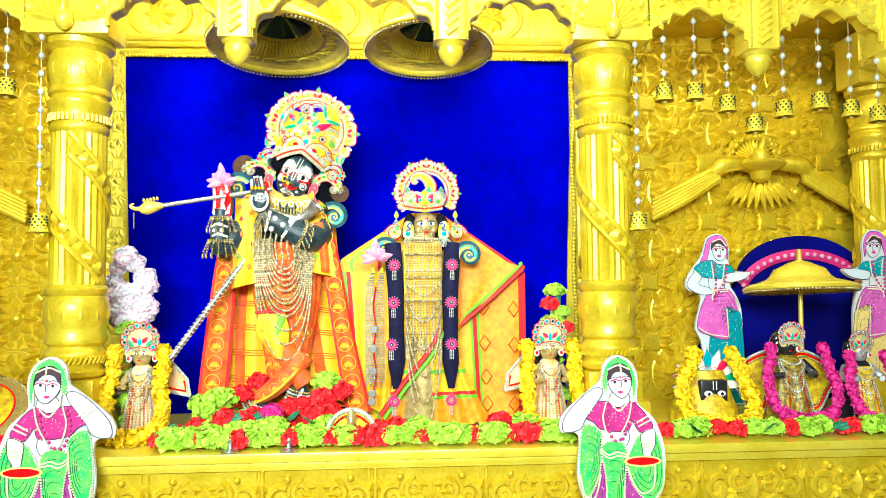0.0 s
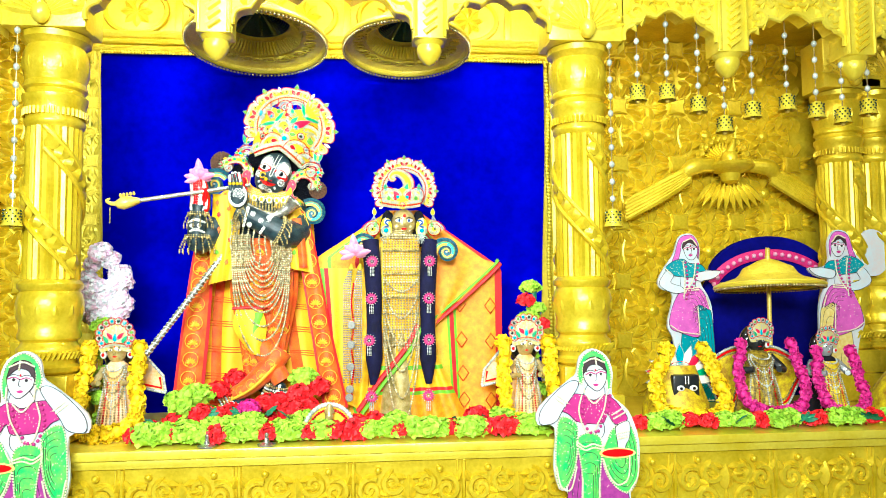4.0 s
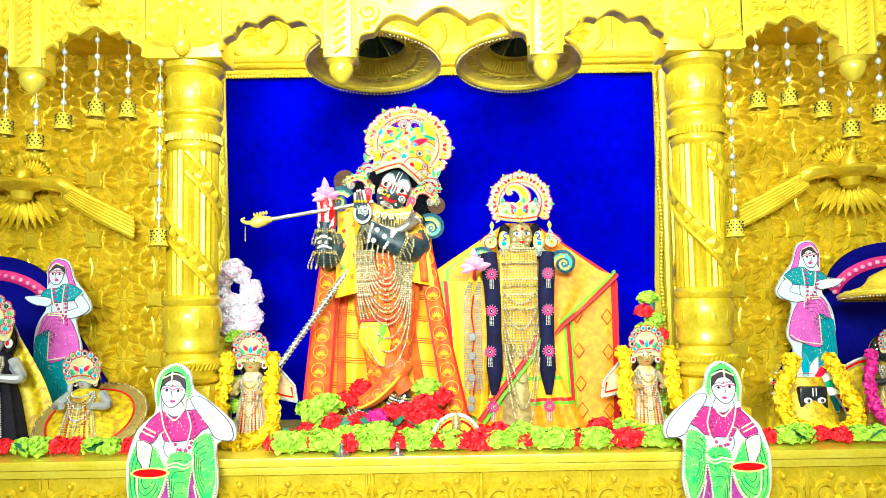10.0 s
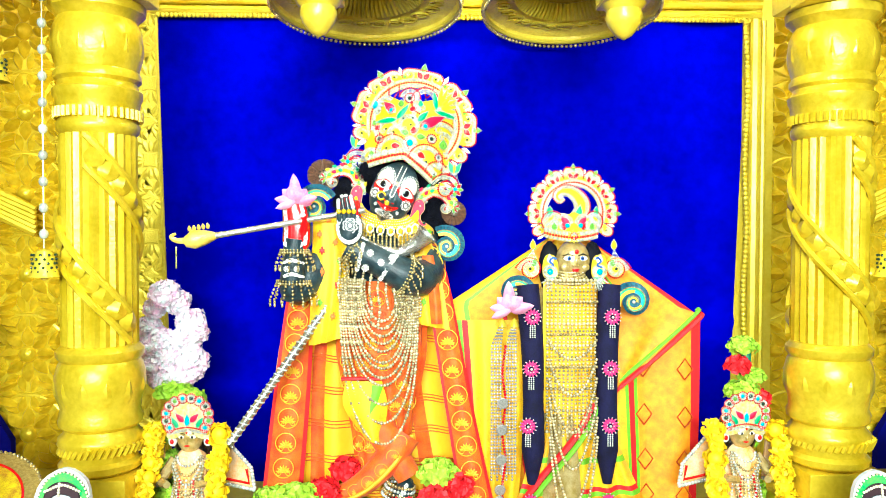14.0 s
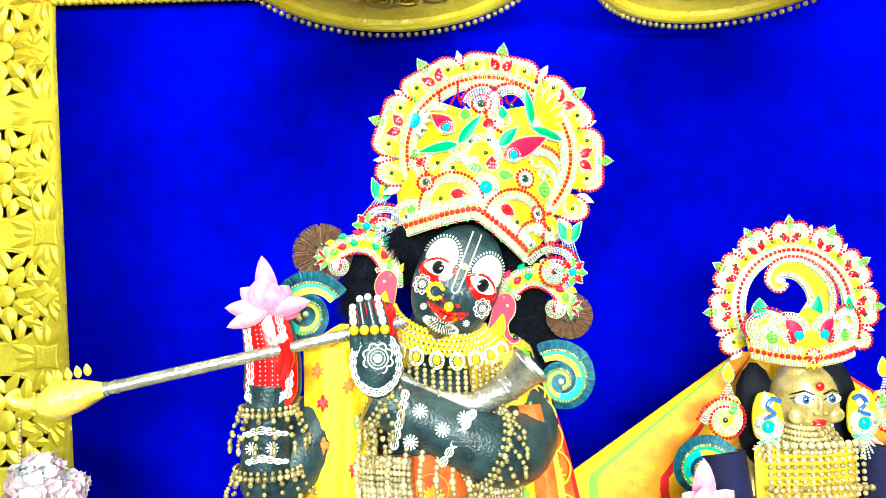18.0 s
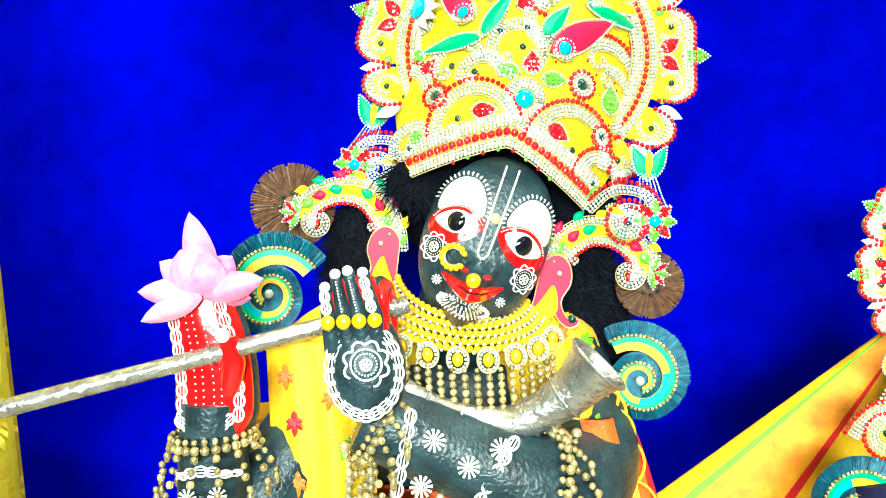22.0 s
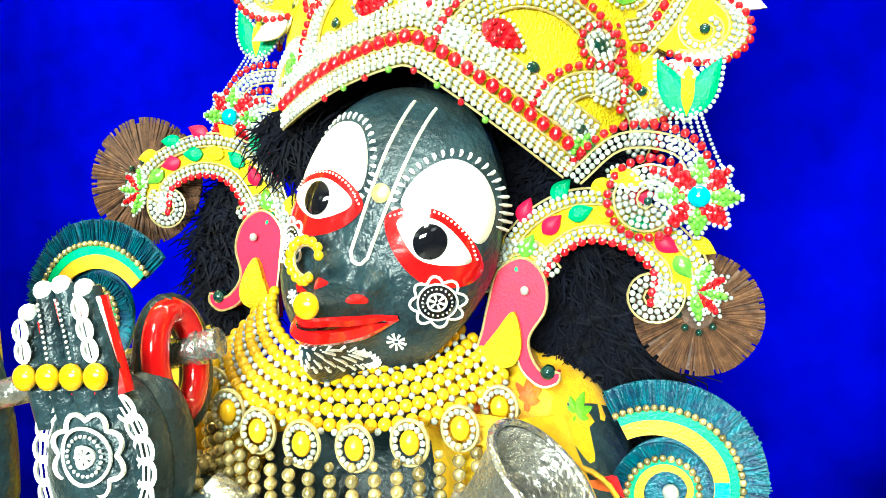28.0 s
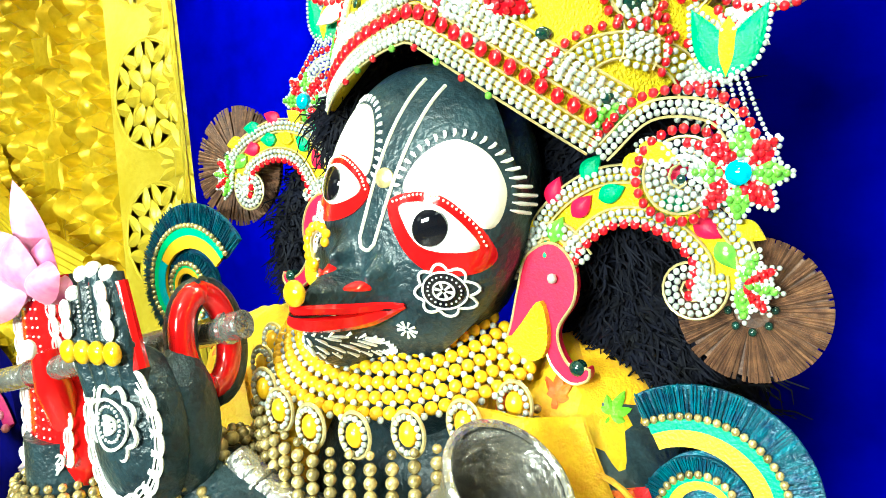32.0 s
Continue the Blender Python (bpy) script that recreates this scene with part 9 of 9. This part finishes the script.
# ---- gold parasols over the statues ----
def parasol(x, y, z, r, tilt, label, rod, flat=1.0):
    p = thing("parasol", label, "parasol", "gold parasols")
    m = pose(x, y, z, tilt, 0, 0) @ Matrix.Diagonal((1, 1, flat, 1))
    s = lathe([(r, 0), (r * 0.98, 0.02), (r * 0.62, 0.055), (r * 0.54, 0.075), (r * 0.46, 0.115), (r * 0.2, 0.155), (0.012, 0.17)], 56, None, 0, m, None, False)
    lathe([(r * 0.985, 0.0), (r * 0.96, 0.014), (r * 0.62, 0.046), (r * 0.53, 0.066), (r * 0.45, 0.106), (r * 0.2, 0.146), (0.01, 0.16)], 56, s, 0, m, None, False)
    part("shell", s, PARASOL, p, "embossed brass shell")
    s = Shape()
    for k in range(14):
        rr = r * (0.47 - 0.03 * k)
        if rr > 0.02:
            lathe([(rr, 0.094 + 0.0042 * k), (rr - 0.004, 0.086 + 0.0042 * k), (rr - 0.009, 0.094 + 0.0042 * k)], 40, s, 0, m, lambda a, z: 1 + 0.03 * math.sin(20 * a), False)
    # little light reaches inside: dark dome against pale collar is put into the colours
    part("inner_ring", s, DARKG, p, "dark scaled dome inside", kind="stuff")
    # fluted collar between the dome and the brim
    s = Shape()
    for k in range(70):
        a = k * 2 * np.pi / 70
        c, w = math.cos(a), math.sin(a)
        tube([m @ Vector((r * 0.64 * c, r * 0.64 * w, 0.034)), m @ Vector((r * 0.55 * c, r * 0.55 * w, 0.05)), m @ Vector((r * 0.49 * c, r * 0.49 * w, 0.072))], 0.0058, 5, s)
    part("fluted_collar", s, GOLD_PALE, p, "pale fluted collar inside the brim", kind="stuff")
    s = Shape()
    for k in range(26):
        a = k * 2 * np.pi / 26
        q = spiral(0, 0, 0.02, 0.004, k * 50, 1.4 if k % 2 else -1.4, 18)
        tube([m @ Vector((r * 0.78 * math.cos(a) + u * 1.6, r * 0.76 * math.sin(a) + w, 0.026)) for u, w in q], 0.0045, 5, s)
    part("embossed_scroll", s, GOLD_PALE, p, kind="stuff")
    a = np.linspace(0, 2 * np.pi, 110, endpoint=False)
    part("rim", tube([m @ Vector((r * math.cos(q), r * math.sin(q), 0.002)) for q in np.linspace(0, 2 * np.pi, 70)], 0.008, 8, caps=False), GOLD_PALE, p)
    part("bead_fringe", beads([m @ Vector((r * 1.0 * math.cos(q), r * 1.0 * math.sin(q), -0.014)) for q in a], 0.0055), GBEAD, p, kind="stuff")
    part("rod", tube([m @ Vector((0, 0, 0.16)), (x, y + rod[0], rod[1])], 0.009, 10), BRASS, p)
    return p


parasol(-0.645, 3.05, 2.556, 0.272, -8, "round embossed brass parasol hanging over the tall statue", (0.0, 2.92))
parasol(-0.055, 3.05, 2.547, 0.252, -8, "round embossed brass parasol hanging over the shorter statue", (0.0, 2.92))
parasol(1.43, 3.03, 1.58, 0.21, -4, "small brass parasol on a pole over the small statues", (0.0, 1.74), 0.68)
solo("parasol_pole", tube([(1.425, 3.03, TOP), (1.43, 3.03, 1.73)], 0.009, 10), BRASS, "thin brass pole carrying the small parasol", "pole")


# ---- hanging bells ----
def bell_string(length, label):
    b = thing("bell_string", label, "bell", "hanging bells")
    part("cord", tube([(0, 0, 0), (0, 0, length)], 0.002, 5), GBEAD, b)
    s = Shape()
    for k in range(int(length / 0.062)):
        blob((0, 0, 0.035 + 0.062 * k), (0.0105, 0.0105, 0.0125), s)
    part("bead", s, PEARL, b, "white beads on the cord", kind="stuff")
    s = lathe([(0.034, -0.066), (0.031, -0.06), (0.026, -0.045), (0.023, -0.02), (0.017, -0.004), (0.004, 0.0)], 18, None, 0, None, None, False)
    part("bell", s, GOLD_PALE, b)
    part("pierced_dot", beads([(0.0262 * math.cos(a + 0.3 * k), 0.0262 * math.sin(a + 0.3 * k), -0.014 - 0.01 * k) for k in range(5) for a in np.linspace(0, 2 * np.pi, 9, endpoint=False)], 0.0035), DARKG, b, kind="stuff")
    part("clapper", blob((0, 0, -0.066), (0.009, 0.009, 0.009)), BRASS, b)
    return b


short = bell_string(0.3, "small pierced gold bell on a white-beaded cord under the arch")
long_ = bell_string(0.74, "pierced gold bell on a long white-beaded cord beside the column")
zs = (2.325, 2.33, 2.287, 2.214, 2.27, 2.30, 2.272, 2.255, 2.29, 2.335, 2.33)
xs_ = (0.774, 0.887, 1.006, 1.105, 1.216, 1.352, 1.468, 1.572, 1.677, 1.802, 1.925)
for k, (x, z) in enumerate(zip(xs_, zs)):
    for side in (0, 1):
        m = pose(x if not side else 2 * MID - x - 0.01, 2.72, z)
        if k == 0 and side == 0:
            short.matrix_world = m
        else:
            copy_thing(short, m)
for k, x in enumerate((0.66, -1.378, 2.03, -2.78)):
    m = pose(x, 2.69 if k < 2 else 2.72, 1.86)
    if k == 0:
        long_.matrix_world = m
    else:
        copy_thing(long_, m)


# ---- winged wall brackets ----
def bracket(cx, cz):
    b = thing("wall_bracket", "gold winged bracket with feather fan and hanging cup", "bracket", "wall brackets")
    y = 3.46
    s = Shape()
    for k in range(17):
        a = 5 + k * 170 / 16
        part("feather", petal(0.11, 0.024, 0.014, None, 0, pose(cx, y, cz, 0, -a, 0)), GOLD, b)
    for k in range(11):
        a = radians(5 + k * 17)
        lathe([(0.004, -0.012), (0.012, -0.014), (0.02, -0.006), (0.024, 0.004)], 12, s, 0, pose(cx + 0.12 * math.cos(a), y, cz + 0.12 * math.sin(a), -90))
    part("fan_border", s, GOLD, b, kind="stuff")
    s = Shape()
    blob((cx, y - 0.06, cz + 0.01), (0.035, 0.04, 0.05), s)
    tube(spline([(cx, y - 0.07, cz + 0.04), (cx + 0.005, y - 0.09, cz + 0.08), (cx, y - 0.1, cz + 0.1)], 10), [0.02, 0.012, 0.01], 10, s)
    part("boss", s, GOLD, b)
    s = lathe([(0.01, -0.1), (0.04, -0.085), (0.05, -0.05), (0.1, -0.03), (0.11, -0.015), (0.1, 0.0)], 26, None, 0, pose(cx, y - 0.06, cz - 0.01))
    part("cup", s, GOLD, b)
    for sx in (-1, 1):
        s = Shape()
        tube(spline([(cx + sx * 0.08, y - 0.06, cz - 0.02), (cx + sx * 0.18, y - 0.07, cz - 0.03), (cx + sx * 0.22, y - 0.06, cz - 0.06)], 12), [0.03, 0.04, 0.03], 12, s)
        for k in range(6):
            q = spline([(cx + sx * 0.2, y - 0.06, cz - 0.04 - 0.01 * k), (cx + sx * 0.34, y - 0.07, cz - 0.11 - 0.014 * k), (cx + sx * 0.5, y - 0.04, cz - 0.19 - 0.016 * k + 0.0)], 14)
            part("wing_feather", tube(q, [0.02, 0.019, 0.012], 8), GOLD, b)
        part("wing", s, GOLD, b)
        s = Shape()
        for k in range(5):
            petal(0.14, 0.03, 0.02, s, 0, pose(cx + sx * 0.02 * k, y - 0.05, cz - 0.1, 0, 90 - sx * (10 + 8 * k), 0))
        part("lower_feather", s, GOLD, b)


bracket(1.47, 2.17)
bracket(-2.27, 2.165)

# ---- roof details over the arches ----
def eave(x0, x1, y, z, label):
    """A curved small gable with scrolls, standing out over the side arch."""
    g = thing("eave_board", label, "eave", "eave boards", "structure")
    w = (x1 - x0) / 2
    cx = (x0 + x1) / 2
    arch = foil(x0 + 0.05, x1 - 0.05, z, z + 0.1, 5)
    o = np.concatenate([[(x0, z)], arch, [(x1, z), (x1, z + 0.14), (cx + w * 0.5, z + 0.2), (cx, z + 0.24), (cx - w * 0.5, z + 0.2), (x0, z + 0.14)]])
    part("board", plate(o, y, 0.05, bevel=0.004), GOLD, g)
    e = Shape()
    tube(lift(arch, y - 0.004), 0.009, 6, e)
    part("edge_moulding", e, GOLD, g)
    s = Shape()
    for sx in (-1, 1):
        for d, r in ((0.55, 0.035), (0.8, 0.03), (0.25, 0.03)):
            p = spiral(0, 0, r, 0.005, 200, 1.5 * sx, 24)
            tube(lift(p + np.array([cx + sx * w * d, z + 0.16 + 0.04 * (1 - d)]), y - 0.003), [0.009, 0.006], 5, s)
    part("scroll_relief", s, GOLD, g)
    for sx in (-1, 1):
        part("sloping_rafter", block(-0.05, 0.2, 0, 0.06, -0.02, 0.02, 0.004).moved(pose(cx + sx * (w + 0.02), y, z + 0.12, 0, -sx * 38 + (180 if sx < 0 else 0), 0)), GOLD, g)
    return g


for x0, x1 in ((0.86, 1.26), (1.4, 1.86), (-2.6, -2.14), (-2.0, -1.58)):
    eave(x0, x1, 2.6, 2.655, "gold gabled eave board with scrolls above the side arch")
cor = thing("cornice", "pale gold double cornice above the middle arches", "cornice", "", "structure")
part("lower_fascia", block(COLS[0] + 0.0, COLS[1] - 0.0, 2.6, 2.68, 2.77, 2.87, 0.01), GOLD_PALE, cor)
t = np.linspace(0, 1, 40)
part("curved_hood", tube(np.stack([COLS[0] + 0.1 + (COLS[1] - COLS[0] - 0.2) * t, np.full(40, 2.6), 2.78 + 0.1 * np.sin(np.pi * t)], 1), 0.035, 8), GOLD_PALE, cor)
part("fascia", block(COLS[1], 2.65, 2.62, 2.7, 2.71, 2.8, 0.01), GOLD, cor)
part("fascia", block(-3.35, COLS[0], 2.62, 2.7, 2.71, 2.8, 0.01), GOLD, cor)
# reliefs on the wall above the blue cloth
s = Shape()
for x in np.arange(-1.2, 0.5, 0.36):
    a = np.linspace(0, 2 * np.pi, 30)
    tube(np.stack([x + 0.13 * np.cos(a), np.full(30, 3.36), 2.79 + 0.1 * np.sin(a)], 1), 0.012, 6, s, caps=False)
    for k in range(8):
        petal(0.07, 0.04, 0.014, s, 0, pose(x, 3.368, 2.79, 0, k * 45, 0))
    block(x + 0.165, x + 0.195, 3.35, 3.37, 2.69, 2.9, 0.004, s)
solo("wall_relief", s, GOLD, "gold roundels and ribs on the wall above the cloth", "relief")

# ---- carved wooden post and sequin curtains ----
post = thing("carved_post", "orange varnished carved wooden post with leaf scrolls", "post")
part("shaft", block(2.05, 2.5, 2.33, 2.47, 0.0, 3.3, 0.012), WOOD, post)
# a tall waving stem with curled leaves on both sides, cut in high relief
stem = lambda z: 2.2 + 0.035 * math.sin(z * 5.2)
part("stem_carving", tube([(stem(z), 2.326, z) for z in np.linspace(0.05, 3.25, 90)], 0.013, 8), WOOD, post)
for k in range(18):
    z, sx = 0.1 + 0.175 * k, 1 if k % 2 else -1
    x = stem(z)
    s = Shape()
    p = spline([(x, 2.324, z), (x + sx * 0.045, 2.316, z + 0.05), (x + sx * 0.085, 2.312, z + 0.15), (x + sx * 0.05, 2.314, z + 0.22), (x + sx * 0.03, 2.318, z + 0.17)], 26)
    tube(p, [0.004, 0.016, 0.024, 0.015, 0.006], 10, s)
    tube([np.array(q) + np.array((sx * 0.026, 0.006, -0.02)) for q in p[2:18]], [0.004, 0.012, 0.014, 0.004], 8, s)
    petal(0.11, 0.05, 0.02, s, 0, pose(x, 2.33, z + 0.03, 0, -90 + sx * 38, 0))
    petal(0.075, 0.034, 0.016, s, 0, pose(x, 2.33, z - 0.01, 0, -90 - sx * 55, 0))
    part("leaf_carving", s, WOOD, post)
part("edge_bead", tube([(2.07, 2.328, 0.0), (2.07, 2.328, 3.3)], 0.014, 8), WOOD, post)
SEQ = material("gold_sequin", (0.75, 0.6, 0.15), 0.15, 0.9, (0.3, 0.22, 0.08), 40, spread=0.4)
for x0, x1 in ((2.2, 2.5), (-3.25, -2.93)):
    c = thing("sequin_curtain", "dark curtain of hanging gold sequin discs", "curtain", "sequin curtains")
    part("backing", sheet(lambda u, v: (x0 + (x1 - x0) * u, 3.5 + 0.01 * np.sin(u * 25), 1.09 + 1.6 * v), 30, 10, thick=0.004), NAVY, c)
    s = Shape()
    rq = np.random.RandomState(5)
    for x in np.arange(x0 + 0.02, x1, 0.042):
        for z in np.arange(1.12, 2.62, 0.036):
            if rq.rand() < 0.8:
                lathe([(0.0, -0.002), (0.015, -0.002), (0.016, 0.0)], 8, s, 0, pose(x + rq.normal(0, 0.003), 3.485, z, 90 + rq.normal(0, 14), rq.normal(0, 14), 0), None, False)
    part("disc", s, SEQ, c, kind="stuff", smooth=False)

# ---- small things on the altar edge ----
for x in (-0.72, -0.535):
    lamp = thing("oil_lamp", "small dark metal lamp on the altar edge", "lamp", "small oil lamps")
    part("dish", lathe([(0.002, 0.0), (0.028, 0.0), (0.03, 0.006), (0.01, 0.012), (0.006, 0.03), (0.008, 0.036), (0.003, 0.042)], 20, None, 0, pose(x, 2.572, TOP + 0.001)), SILVER, lamp)
disc = thing("crest_fan", "round yellow fan crest with lace edge and small gilded figure", "ornament")
t = np.linspace(0, np.pi, 30)
part("fan", plate(np.concatenate([np.stack([-0.34 + 0.085 * np.cos(t), 1.09 + 0.105 * np.sin(t)], 1), [(-0.425, 1.085), (-0.255, 1.085)]]), 2.64, 0.01), LEMON, disc)
part("lace_edge", beads(np.stack([-0.34 + 0.088 * np.cos(t), np.full(30, 2.637), 1.09 + 0.108 * np.sin(t)], 1), 0.0085), PEARL, disc, kind="stuff")
part("red_edging", beads(np.stack([-0.34 + 0.074 * np.cos(t), np.full(30, 2.636), 1.09 + 0.09 * np.sin(t)], 1), 0.005), RUBY, disc, kind="stuff")
s = Shape()
blob((-0.34, 2.625, 1.125), (0.02, 0.014, 0.028), s)
blob((-0.34, 2.622, 1.16), (0.015, 0.013, 0.018), s)
lathe([(0.018, 0.0), (0.014, 0.015), (0.004, 0.03)], 14, s, 0, pose(-0.34, 2.622, 1.172))
solo("small_statue", s, PALEGOLD, "tiny gilded statue set on the round fan crest", "statue", "small statues")
